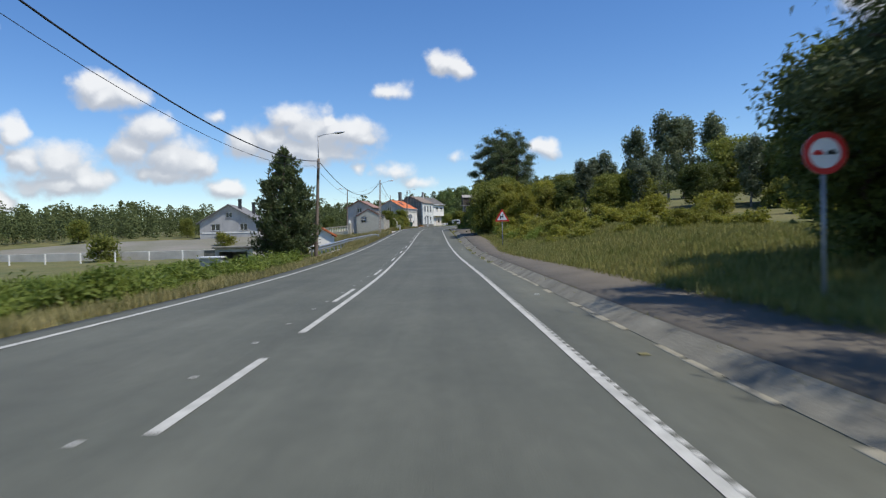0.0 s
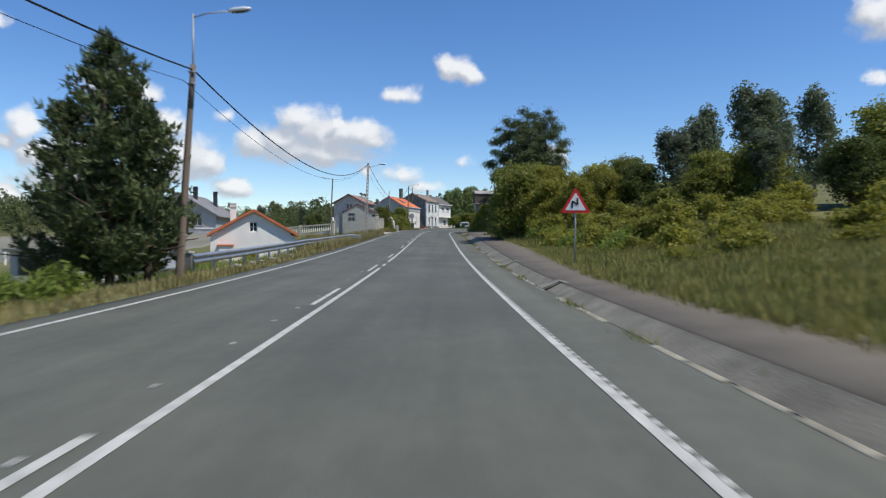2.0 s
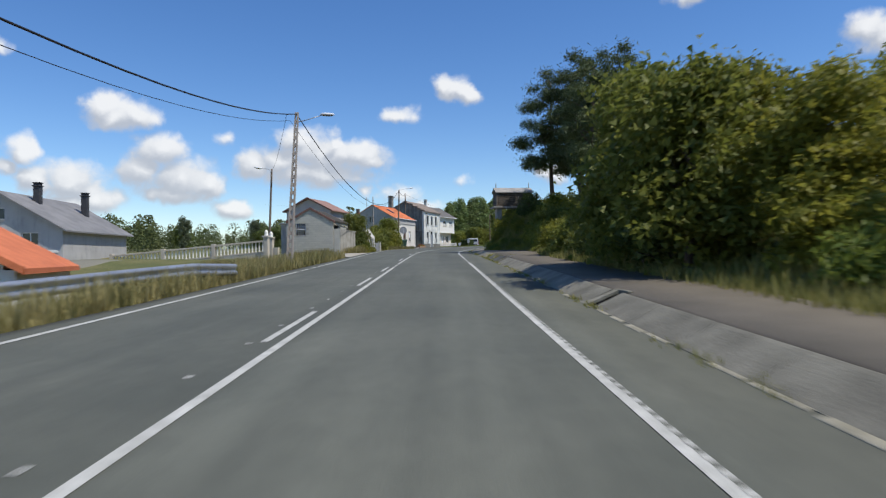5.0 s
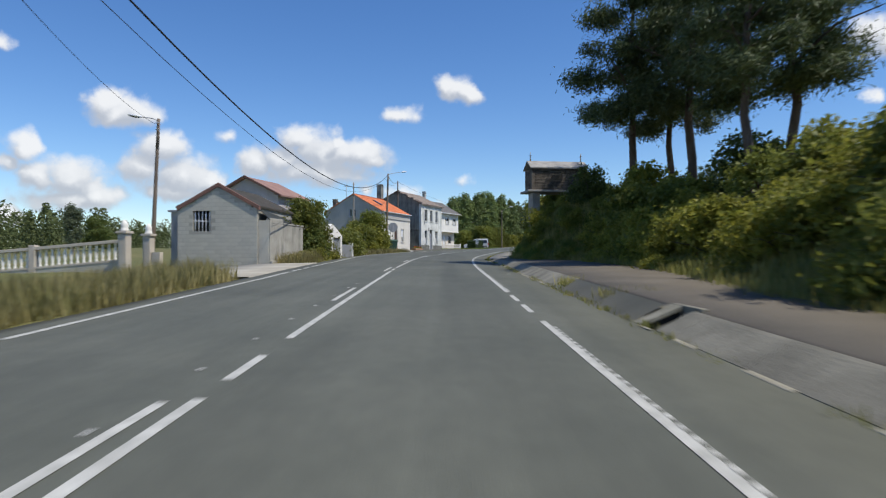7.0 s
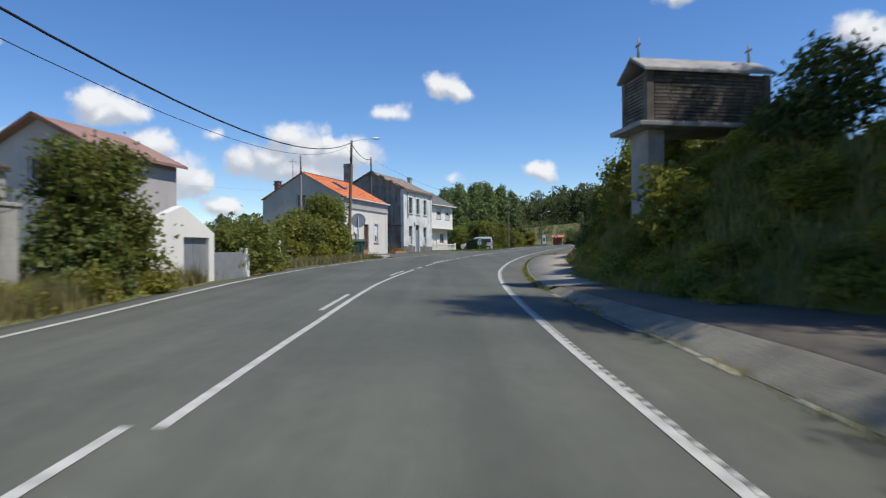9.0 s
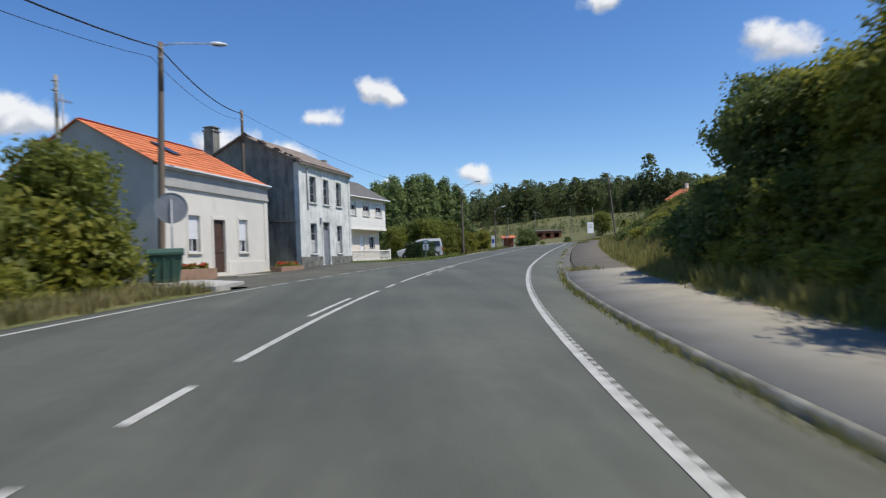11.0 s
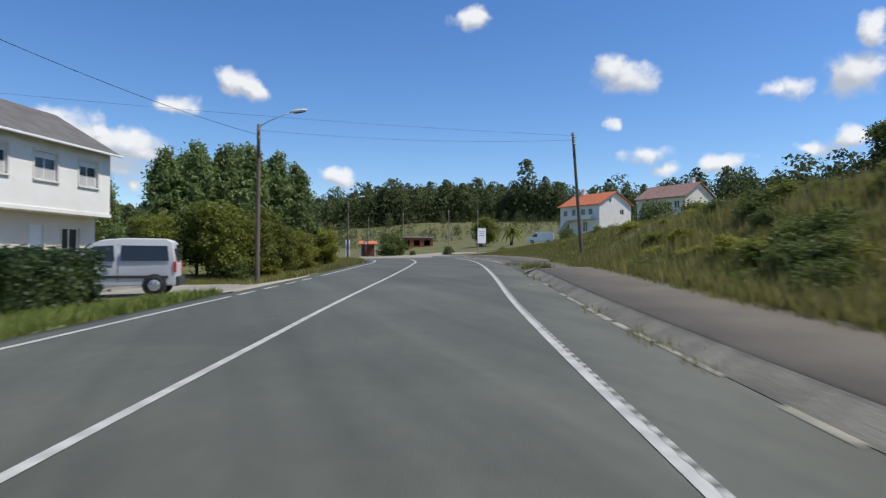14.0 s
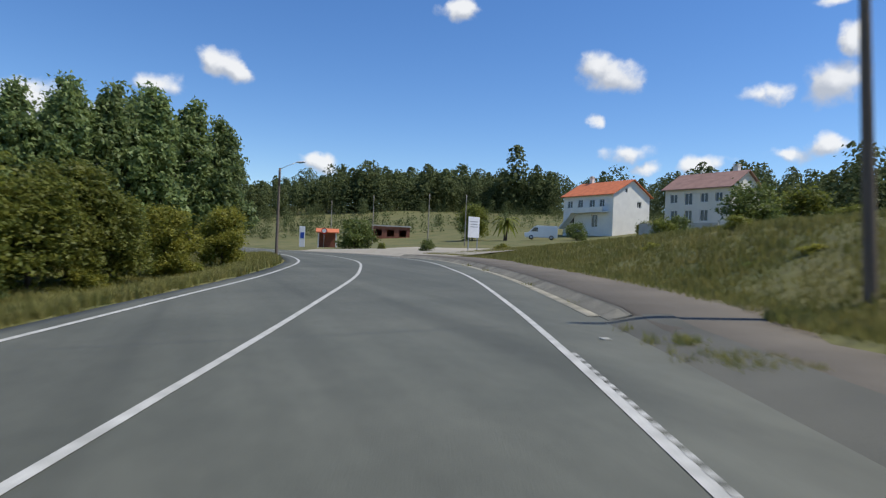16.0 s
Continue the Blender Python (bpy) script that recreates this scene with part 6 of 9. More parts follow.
for row in (
    # overhead pine at the very start, right
    ("C", 9.9, 14.6, 0.6), ("C", 11.4, 17.0, 0.78), ("V", 8.6, 9.7, 0.95), ("V", 11.0, 11.6, 1.0), ("V", 9.8, 4.6, 0.95), ("V", 13.4, 12.8, 0.95), ("V", 13.0, 8.0, 1.0), ("d", 11.0, 12.5, 0.9), ("d", 13.5, 13.5, 1.0), ("d", 10.4, 14.6, 0.6), ("d", 9.6, 11.0, 0.6),
    # scrub on the first field
    ("c", 8.6, 47.0, 0.75), ("c", 9.5, 43.0, 0.7), ("c", 11.5, 48.0, 0.8), ("b", 9.0, 52.0, 0.6), ("b", 11.5, 55.0, 0.75), ("c", 8.0, 55.0, 0.7), ("b", 14.0, 52.0, 0.7), ("c", 14.0, 44.0, 0.8),
    ("b", 17.0, 56.0, 0.8), ("c", 19.0, 46.0, 0.9), ("b", 22.0, 50.0, 0.9), ("c", 24.0, 40.0, 0.9), ("b", 27.0, 46.0, 1.1), ("b", 31.0, 42.0, 1.2), ("c", 18.0, 36.0, 0.8),
    # trees along the top of the first field
    ("E", 17.5, 66.0, 0.46), ("E", 21.5, 64.0, 0.52), ("C", 25.0, 62.0, 0.6), ("E", 28.5, 58.0, 0.58), ("C", 32.0, 58.0, 0.85), ("A", 35.0, 52.0, 0.9), ("C", 38.0, 48.0, 1.0), ("A", 40.0, 42.0, 0.9), ("E", 43.0, 38.0, 0.9), ("C", 45.0, 32.0, 1.0), ("E", 46.0, 26.0, 0.9),
    ("C", 13.5, 68.0, 0.5), ("A", 30.0, 66.0, 1.0), ("C", 36.0, 60.0, 1.0), ("P", 24.0, 26.0, 0.9), ("P", 27.0, 31.0, 0.85),
    ("A", 20.0, 70.0, 0.55), ("C", 23.0, 69.0, 0.62), ("C", 27.0, 64.0, 0.6), ("A", 33.0, 62.0, 0.85), ("C", 41.0, 53.0, 0.9), ("A", 43.0, 47.0, 0.9), ("C", 48.0, 40.0, 1.0), ("C", 50.0, 33.0, 1.0), ("C", 50.0, 24.0, 1.1), ("A", 46.0, 20.0, 0.9), ("C", 40.0, 15.0, 1.0), ("A", 15.5, 62.0, 0.45), ("b", 20.0, 60.0, 1.0), ("b", 24.0, 57.0, 1.0), ("a", 29.0, 54.0, 1.1), ("b", 33.0, 50.0, 1.1), ("a", 36.0, 45.0, 1.1), ("b", 38.0, 40.0, 1.1), ("a", 40.0, 33.0, 1.1), ("b", 34.0, 36.0, 0.9), ("E", 19.0, 61.0, 0.45), ("E", 32.0, 55.0, 0.62), ("a", 12.5, 60.0, 0.9), ("b", 14.5, 58.0, 0.8), ("a", 42.0, 27.0, 1.1), ("c", 30.0, 30.0, 0.9),
    # roadside thicket before the granary
    ("A", 5.5, 76.8, 0.88), ("A", 5.3, 72.8, 0.8), ("B", 7.4, 75.0, 0.72), ("B", 7.4, 70.4, 0.6), ("B", 9.6, 78.0, 0.6), ("B", 8.8, 66.8, 0.5), ("A", 8.4, 81.5, 0.58), ("A", 9.4, 86.0, 0.6), ("A", 8.5, 88.8, 0.76), ("A", 12.4, 82.0, 0.5), ("a", 5.0, 79.6, 0.7), ("d", 5.2, 82.6, 0.6), ("a", 5.4, 85.6, 0.6), ("a", 5.8, 88.4, 0.55), ("d", 5.4, 74.6, 0.8), ("b", 6.0, 72.4, 0.9), ("b", 6.7, 69.0, 0.85), ("b", 7.2, 66.0, 0.7), ("b", 8.6, 63.4, 0.7), ("b", 8.7, 60.0, 0.62), ("b", 10.4, 57.4, 0.6), ("b", 10.6, 62.0, 0.68), ("b", 12.5, 59.5, 0.62), ("B", 11.2, 68.4, 0.5), ("B", 11.8, 73.5, 0.6), ("A", 15.0, 77.0, 0.65), ("b", 8.0, 56.0, 0.5), ("c", 6.6, 63.0, 0.8), ("c", 6.4, 59.0, 0.8), ("c", 7.2, 54.0, 0.9), ("f", 6.4, 66.5, 1.1), ("f", 6.8, 61.0, 1.1), ("f", 6.6, 56.5, 1.0), ("f", 7.6, 51.0, 1.1),
    ("E", 14.6, 64.5, 0.5), ("E", 16.8, 66.5, 0.56), ("A", 16.4, 62.6, 0.6), ("A", 19.0, 62.0, 0.65),
    ("a", 7.0, 87.5, 0.8), ("a", 8.0, 92.0, 0.8), ("b", 9.5, 97.0, 0.9), ("a", 8.4, 96.5, 0.8), ("b", 6.9, 99.5, 0.8), ("b", 7.1, 102.5, 0.85),
    ("P", 10.0, 103.6, 1.0), ("P", 12.6, 105.4, 1.1), ("A", -9.6, 146.6, 0.62), ("P", 8.6, 113.6, 1.12), ("P", 10.9, 111.4, 1.2), ("P", 12.0, 117.5, 1.05), ("a", 7.6, 110.4, 0.95), ("b", 9.0, 111.6, 1.0), ("a", 8.0, 105.5, 0.85), ("b", 7.0, 107.5, 0.8), ("a", 7.8, 110.0, 0.8), ("b", 8.4, 113.5, 0.7), ("b", 6.6, 112.0, 0.7), ("b", 4.35, 119.6, 0.85), ("a", 6.7, 129.5, 0.5), ("b", 7.1, 131.5, 0.55), ("b", 7.5, 133.5, 0.55), ("a", 7.9, 135.5, 0.55), ("a", 8.3, 138.0, 0.55), ("d", 6.9, 117.5, 0.85), ("d", 7.6, 120.6, 0.6), ("c", 3.6, 115.0, 0.4), ("b", 3.7, 117.0, 0.32), ("c", 3.6, 119.4, 0.4), ("b", 3.5, 122.0, 0.3), ("c", 3.6, 124.5, 0.36), ("f", 3.7, 116.2, 0.8), ("f", 3.6, 120.6, 0.8), ("b", 6.5, 119.5, 0.42), ("b", 5.7, 116.0, 0.5),
    ("a", 9.5, 117.0, 0.6), ("a", 4.4, 118.5, 0.42), ("b", 4.1, 121.0, 0.38), ("b", 4.3, 123.2, 0.3), ("c", 5.2, 125.8, 0.4), ("c", 5.4, 121.8, 0.3), ("d", 8.4, 122.4, 0.55), ("b", 4.7, 120.6, 0.33), ("b", 9.4, 134.6, 0.9), ("a", 11.0, 133.0, 1.0), ("c", 5.0, 124.2, 0.4), ("c", 5.6, 127.0, 0.4), ("T", -10.35, 115.0, 0.75), ("c", -9.5, 114.6, 0.5), ("c", -9.3, 117.0, 0.6), ("c", -8.9, 119.0, 0.5), ("b", -15.9, 71.6, 0.42), ("b", -32.0, 92.0, 1.0), ("A", -44.0, 108.0, 0.5), ("A", -58.0, 100.0, 0.55), ("a", -70.0, 92.0, 1.3), ("a", 6.2, 127.6, 0.5), ("a", 8.6, 120.5, 0.5), ("b", 5.3, 120.0, 0.33),
    # bank beyond the horreo
    # C and d at y 141 to 145: dark leaves stand for the wall end's shaded face
    ("A", 11.0, 135.0, 0.55), ("d", 10.2, 140.0, 0.65), ("c", 6.2, 130.0, 0.4), ("c", 6.2, 133.0, 0.5), ("c", 6.8, 136.0, 0.5), ("c", 7.6, 139.0, 0.5), ("C", 8.6, 141.4, 0.46), ("d", 8.0, 142.8, 0.75), ("C", 9.9, 143.8, 0.5), ("d", 8.3, 144.6, 0.65),
    ("c", 11.8, 149.0, 0.4), ("c", 13.5, 152.0, 0.4), ("c", 15.0, 155.0, 0.4), ("c", 15.0, 159.0, 0.5), ("c", 18.0, 161.0, 0.7), ("c", 18.5, 166.0, 0.6), ("c", 21.0, 170.0, 0.6),
    ("d", 16.4, 159.0, 0.4), ("d", 18.5, 163.0, 0.4), ("a", 20.5, 167.0, 0.4), ("P", 38.0, 176.0, 0.7), ("P", 42.0, 181.0, 0.75), ("C", 46.0, 186.0, 0.7), ("C", 52.0, 194.0, 0.8), ("d", 47.0, 214.0, 1.2), ("a", 51.0, 214.0, 1.2), ("a", 55.0, 218.0, 1.2), ("a", 50.0, 226.0, 0.8), ("d", 56.5, 232.0, 0.9),
    # left: garden trees and hedges by the houses
    ("A", -10.3, 119.2, 0.55), ("d", -10.0, 118.0, 0.75), ("a", -9.0, 126.0, 0.8), ("a", -9.5, 129.0, 0.9), ("a", -9.4, 131.5, 0.8),
    ("a", -10.5, 143.2, 1.15), ("b", -9.8, 144.6, 1.05), ("a", -9.7, 146.6, 1.1), ("B", -11.4, 147.5, 0.5), ("b", -8.8, 147.6, 0.7), ("a", -11.5, 145.0, 1.0), ("d", -13.0, 142.0, 0.9), ("b", -9.2, 142.2, 0.55), ("b", -9.5, 145.2, 1.38), ("a", -10.4, 142.0, 1.2), ("b", -11.0, 140.8, 1.2), ("b", -10.0, 139.8, 0.6),
    # left: willow scrub and poplars past the van
    ("A", 8.2, 210.8, 0.62), ("A", 10.4, 214.0, 0.58), ("A", 6.0, 209.5, 0.78), ("A", 9.0, 213.0, 0.74), ("B", 12.4, 217.6, 0.54), ("A", 1.6, 209.0, 0.64), ("C", 4.5, 212.0, 0.70), ("B", 15.2, 221.0, 0.51), ("A", -2.5, 208.5, 0.55), ("A", 2.0, 216.0, 0.66), ("b", 9.8, 211.6, 0.5), ("d", 7.4, 208.0, 0.5), ("b", 13.6, 216.4, 0.45),
    ("O", 9.5, 247.0, 1.16), ("O", 6.0, 246.0, 1.13), ("O", 12.5, 249.0, 1.12), ("O", 3.0, 244.0, 1.12), ("O", 15.5, 250.0, 1.01), ("O", -0.5, 243.0, 1.03), ("O", 7.5, 252.0, 1.19), ("O", -6.0, 236.0, 0.73), ("O", -10.0, 232.0, 0.66), ("O", -14.0, 226.0, 0.68), ("O", -18.0, 222.0, 0.68), ("O", 1.0, 250.0, 1.09),
    # left, far: dark trees behind the white cottage
    ("C", -26.0, 140.0, 0.36), ("E", 33.0, 92.0, 1.1), ("E", 36.5, 95.0, 1.05), ("E", 30.0, 97.0, 0.95), ("E", 39.0, 90.0, 1.0), ("E", -30.0, 150.0, 0.38), ("C", -27.0, 150.0, 0.42), ("C", -40.0, 148.0, 0.5), ("a", -36.0, 66.0, 1.2), ("E", -33.0, 132.0, 0.38),
    # sunlit scrub at the foot of the bank before the drive crossing
    ("b", 6.6, 90.0, 0.6), ("b", 7.4, 94.5, 0.7), ("b", 6.4, 97.0, 0.55), ("c", 5.7, 95.0, 0.5), ("c", 5.5, 100.5, 0.5), ("b", 8.2, 104.0, 0.7), ("b", 6.2, 105.0, 0.6), ("c", 5.4, 108.0, 0.55), ("b", 6.3, 110.0, 0.6), ("b", 9.0, 108.5, 0.8), ("c", 5.0, 113.5, 0.55), ("b", 7.4, 99.0, 0.7), ("d", 11.0, 106.0, 0.9), ("d", 13.5, 109.0, 0.9), ("b", 11.0, 93.0, 0.9),
):
    put(*row)
scrub_rng = np.random.default_rng(91)
for i in range(46):
    s_, u_ = scrub_rng.uniform(36, 60), 7.2 + scrub_rng.random() * 13
    q = on_road(np.array([s_]), np.array([u_]))[0]
    put("bcfbcf"[int(scrub_rng.integers(6))], float(q[0]), float(q[1]), float(scrub_rng.uniform(0.4, 0.8)) * (0.7 if u_ < 9.5 else 1.0), 0.8)
for i in range(46):
    s_ = scrub_rng.uniform(88, 115)
    q = on_road(np.array([s_]), np.array([float(np.interp(s_, PAVE_Y, PAVE_U)) + 0.9 + scrub_rng.random() * 3.6]))[0]
    put(("bbabc" if s_ < 100 else "babab")[int(scrub_rng.integers(5))], float(q[0]), float(q[1]), float(scrub_rng.uniform(0.5, 0.85)) * (1.0 if s_ < 106 else 0.7))


def scrub(name, spots, label):
    """Low scrub too dense to count: (crown, x, y, scale, squash) joined into one object for each leaf material."""
    by = {}
    for i, (crown, x, y, sc, sq) in enumerate(spots):
        n = len(crown.vertices)
        v = np.empty(n * 3, np.float32)
        crown.vertices.foreach_get("co", v)
        v = v.reshape(-1, 3) * sc
        a = i * 2.399
        v = np.stack([v[:, 0] * math.cos(a) - v[:, 1] * math.sin(a) + x, v[:, 0] * math.sin(a) + v[:, 1] * math.cos(a) + y, v[:, 2] * sq + gz(x, y) - 0.08], 1)
        by.setdefault(crown.materials[0], []).append(v)
    for material, vs in by.items():
        V = np.concatenate(vs)
        tagged(new(name, raw_mesh(name, V, np.arange(len(V)).reshape(-1, 3), material)), label, "scrub", kind="stuff")


spots = []
for i in range(64):
    s_, u_ = scrub_rng.uniform(146, 212), 6.8 + scrub_rng.random() ** 0.8 * 10
    q = on_road(np.array([s_]), np.array([u_]))[0]
    spots.append(((BUSH_C, BUSH_B, FERN, BUSH_A)[int(scrub_rng.integers(4))], float(q[0]), float(q[1]), float(scrub_rng.uniform(0.3, 0.62)) * (1.0 if s_ < 165 else 0.7), 0.6))
for i in range(34):
    s_, u_ = scrub_rng.uniform(146, 186), 6.2 + scrub_rng.random() * 4.0
    q = on_road(np.array([s_]), np.array([u_]))[0]
    spots.append(((BUSH_D, BUSH_C, FERN, BUSH_C)[int(scrub_rng.integers(4))], float(q[0]), float(q[1]), float(scrub_rng.uniform(0.26, 0.42)), 0.75))
for i in range(150):
    s_, u_ = scrub_rng.uniform(147, 188), 5.9 + scrub_rng.random() ** 1.4 * 4.6
    q = on_road(np.array([s_]), np.array([u_]))[0]
    spots.append(((BUSH_A, BUSH_D, FERN, BUSH_C, BUSH_B)[int(scrub_rng.integers(5))], float(q[0]), float(q[1]), float(scrub_rng.uniform(0.24, 0.46)) * (1.0 if u_ > 6.8 else 0.6), 0.7))
scrub("bank_scrub", spots, "low bramble and bracken scrub in the meadow grass")
spots = []
for i in range(120):
    s_ = scrub_rng.uniform(108, 131)
    q = on_road(np.array([s_]), np.array([float(PAVE_IN(s_)) + 0.25 + scrub_rng.random() * 3.4]))[0]
    spots.append(((FERN, BUSH_C, FERN, BUSH_B, BUSH_A)[int(scrub_rng.integers(5))], float(q[0]), float(q[1]), float(scrub_rng.uniform(0.22, 0.4)), 0.9))
scrub("bank_scrub", spots, "bracken and bramble covering the steep bank under the granary")
# dense bushes that stand like a wall along the pale footpath
wall_rng = np.random.default_rng(29)
for i in range(30):
    s_ = 126.5 + i * 0.62
    for kind, off, lo, hi in (("baab", 1.75, 0.55, 0.78), ("ABAB", 3.3, 0.42, 0.55), ("bcfb", 0.75, 0.28, 0.42)):
        q = on_road(np.array([s_ + wall_rng.uniform(-0.4, 0.4)]), np.array([float(PAVE_IN(s_)) + off + wall_rng.uniform(-0.2, 0.5)]))[0]
        if off < 1 or i % 2:
            put(kind[int(wall_rng.integers(4))], float(q[0]), float(q[1]), float(wall_rng.uniform(lo, hi)))
fern_rng = np.random.default_rng(77)
for i in range(84):
    s_, u_ = fern_rng.uniform(5, 37), -8.0 - fern_rng.random() ** 1.3 * 7
    q = on_road(np.array([s_]), np.array([u_]))[0]
    put("f", float(q[0]), float(q[1]), float(fern_rng.uniform(0.65, 1.1)))

# ---- far woods: one object ----


def far_woods():
    rng = np.random.default_rng(51)
    V, n0 = [], 0
    spots = []
    # horizon to the left and ahead, then the hill to the right
    for i in range(1250):
        az = radians(rng.uniform(-78, -4))
        d = rng.uniform(125, 260) if az < -0.75 else rng.uniform(200, 330)
        spots.append((math.sin(az) * d, 40 + math.cos(az) * d, rng.uniform(4.5, 8.0) * (1.0 if az < -0.75 else 1.25), 0.2))
    for i in range(1250):
        az = radians(rng.uniform(-30, 30))
        d = 212 + 110 * rng.random() ** 1.5
        spots.append((20 + math.sin(az) * d, 190 + math.cos(az) * d, rng.uniform(10.5, 16), 0.5))
    for i in range(420):
        a_ = rng.uniform(28, 68)
        d = (212 - 1.6 * (a_ - 28)) + 120 * rng.random() ** 1.5
        az = radians(a_)
        spots.append((20 + math.sin(az) * d, 190 + math.cos(az) * d, rng.uniform(8, 14), 0.4))
    # low woods behind the yard on the left
    for i in range(460):
        x = rng.uniform(-160, -40)
        spots.append((x, rng.uniform(104, 150) + 0.12 * (x + 40), rng.uniform(3.0, 5.4), 0.15))
    # hedge rows and low trees at the foot of the hill
    for i in range(90):
        az = radians(rng.uniform(-12, 36))
        d = rng.uniform(196, 212)
        spots.append((20 + math.sin(az) * d, 190 + math.cos(az) * d, rng.uniform(2, 6), 0.0))
    for i in range(900):
        az = radians(rng.uniform(-16, 50))
        d = rng.choice([132.0, 148.0, 170.0, 190.0]) + rng.normal() * 3.5
        spots.append((20 + math.sin(az) * d, 190 + math.cos(az) * d, rng.uniform(0.8, 3.4), 0.0))
    for i in range(60):
        az = radians(rng.uniform(-30, -12))
        d = rng.uniform(110, 200)
        spots.append((-6 + math.sin(az) * d, 215 + math.cos(az) * d, rng.uniform(8, 13), 0.4))
    for i in range(70):
        spots.append((rng.uniform(46, 110), rng.uniform(20, 140), rng.uniform(6, 10), 0.4))
    # wood above the meadow on the far right
    for i in range(260):
        az = radians(rng.uniform(47.5, 80))
        d = rng.uniform(118, 170)
        spots.append((10 + math.sin(az) * d, 170 + math.cos(az) * d, rng.uniform(11, 16) * (0.5 + 0.5 * min(1.0, (math.degrees(az) - 46) / 7)), 0.3))
    spots.append((114.0, 379.0, 25.0, 2.0))
    spots = np.array(spots)
    spots[:, 2] *= [0.93 + 0.55 * noise.noise((x * 0.02, y * 0.02, 1.0)) + 0.3 * noise.noise((x * 0.07, y * 0.07, 4.0)) for x, y in spots[:, :2]]
    spots[:-1, 2] *= rng.uniform(0.84, 1.14, len(spots) - 1)
    z = ground_height(spots[:, 0], spots[:, 1])
    for (x, y, h, pines), zz in zip(spots, z):
        k = 100 if h < 3.6 else 300 if y > 330 else 190
        pine = rng.random() < pines
        # pines carry a domed crown on a bare stem; the rest are leafy to the ground
        if pine:
            low = rng.uniform(0.18, 0.42) if pines < 2 else 0.35
            t = low + (1 - low) * rng.random(k) ** 0.85
            q = (t - low) / (1 - low)
            w = h * rng.uniform(0.17, 0.24) * np.sqrt(np.clip(1.02 - q ** 2, 0.03, 1)) * np.clip(q * 4 + 0.35, 0, 1)
        else:
            t = rng.uniform(0.02, 1.0, k)
            w = h * rng.uniform(0.28, 0.4) * np.sqrt(np.clip(1 - (1.55 * t - 0.58) ** 2, 0.04, 1))
        az = rng.uniform(0, 6.283, k)
        r = w * rng.uniform(0.35, 1.12, k)
        c = np.stack([x + np.cos(az) * r, y + np.sin(az) * r, zz + t * h], 1)
        nr = unit(np.stack([np.cos(az), np.sin(az), np.full(k, 0.9)], 1) + rng.normal(size=(k, 3)) * 0.5)
        v, _ = leaf_quads(c, nr, h * (0.04 if h < 3.6 else 0.025 if y > 330 else 0.029), 0.85, rng)
        V.append(v)
        # stem
        g = 0.012 * h
        V.append(np.array([[-g, 0, -0.5], [g, 0, -0.5], [0, 0, h * 0.9]]) + np.array([x, y, zz]))
        V.append(np.array([[0, -g, -0.5], [0, g, -0.5], [0, 0, h * 0.9]]) + np.array([x, y, zz]))
    V = np.concatenate(V)
    ob = new("far_woods", raw_mesh("far_woods", V, np.arange(len(V)).reshape(-1, 3), LEAF_FAR))
    tagged(ob, "dark pine and eucalyptus woods on the skyline", "woodland", kind="stuff")


far_woods()


# ---- grass ----


def grass(name, s0, s1, u0, u1, count, h, material, label, seed, lean=0.35, width=0.012, gap=None, up=None):
    """Tufts of blades between two lines along the road."""
    rng = np.random.default_rng(seed)
    s = rng.uniform(s0, s1, count)
    a = np.array([u0(v) if callable(u0) else u0 for v in s])
    b = np.array([u1(v) if callable(u1) else u1 for v in s])
    u = a + (b - a) * rng.random(count) ** 1.35 if u1 is not None else a
    p = on_road(s, u)
    if gap is not None:
        keep = np.array([noise.noise((q[0] * 0.45, q[1] * 0.45, seed)) for q in p]) > gap
        p = p[keep]
    if up is None:
        p[:, 2] = ground_height(p[:, 0], p[:, 1])
    else:
        p[:, 2] += up
    per = 6
    c = np.repeat(p, per, 0)
    n = len(c)
    c[:, :2] += rng.normal(size=(n, 2)) * 0.07
    az = rng.uniform(0, 6.283, n)
    hh = h * rng.uniform(0.45, 1.3, n) * np.repeat(rng.uniform(0.6, 1.25, len(p)), per)
    d = np.stack([np.cos(az), np.sin(az), np.zeros(n)], 1)
    sd = np.stack([-np.sin(az), np.cos(az), np.zeros(n)], 1) * (width * (0.6 + hh / h))[:, None]
    up_ = np.array([0, 0, 1.0])
    mid = c + up_ * (hh * 0.55)[:, None] + d * (hh * lean * 0.3)[:, None]
    tip = c + up_ * hh[:, None] + d * (hh * lean)[:, None]
    c = c - up_ * 0.05
    V2 = np.stack([c - sd, c + sd, tip], 1)
    ob = new(name, raw_mesh(name, V2.reshape(-1, 3), np.arange(3 * n).reshape(-1, 3), material))
    tagged(ob, label, "grass", kind="stuff")


VL = lambda s: float(u_left(s)) - 0.8
PR = lambda s: float(PAVE_IN(s)) + 0.0
grass("verge_grass", -6, 86, VL, lambda s: VL(s) - 4.5, 12000, 0.2, DRYGRASS, "short dry grass on the road verge", 61)
grass("verge_grass", 60, 99.6, VL, lambda s: VL(s) - 7.0, 7000, 0.55, DRYGRASS, "tall straw-coloured grass beside the road", 62)
grass("verge_grass", 82, 101, lambda s: VL(s) - 1.0, lambda s: VL(s) - 9.5, 9000, 0.62, DRYGRASS, "tall straw-coloured grass before the balustrade", 79, width=0.011)
grass("field_grass", -2, 75, lambda s: VL(s) - 2.5, lambda s: VL(s) - 16, 9000, 0.38, LUSH, "lush green field grass", 63, width=0.02)
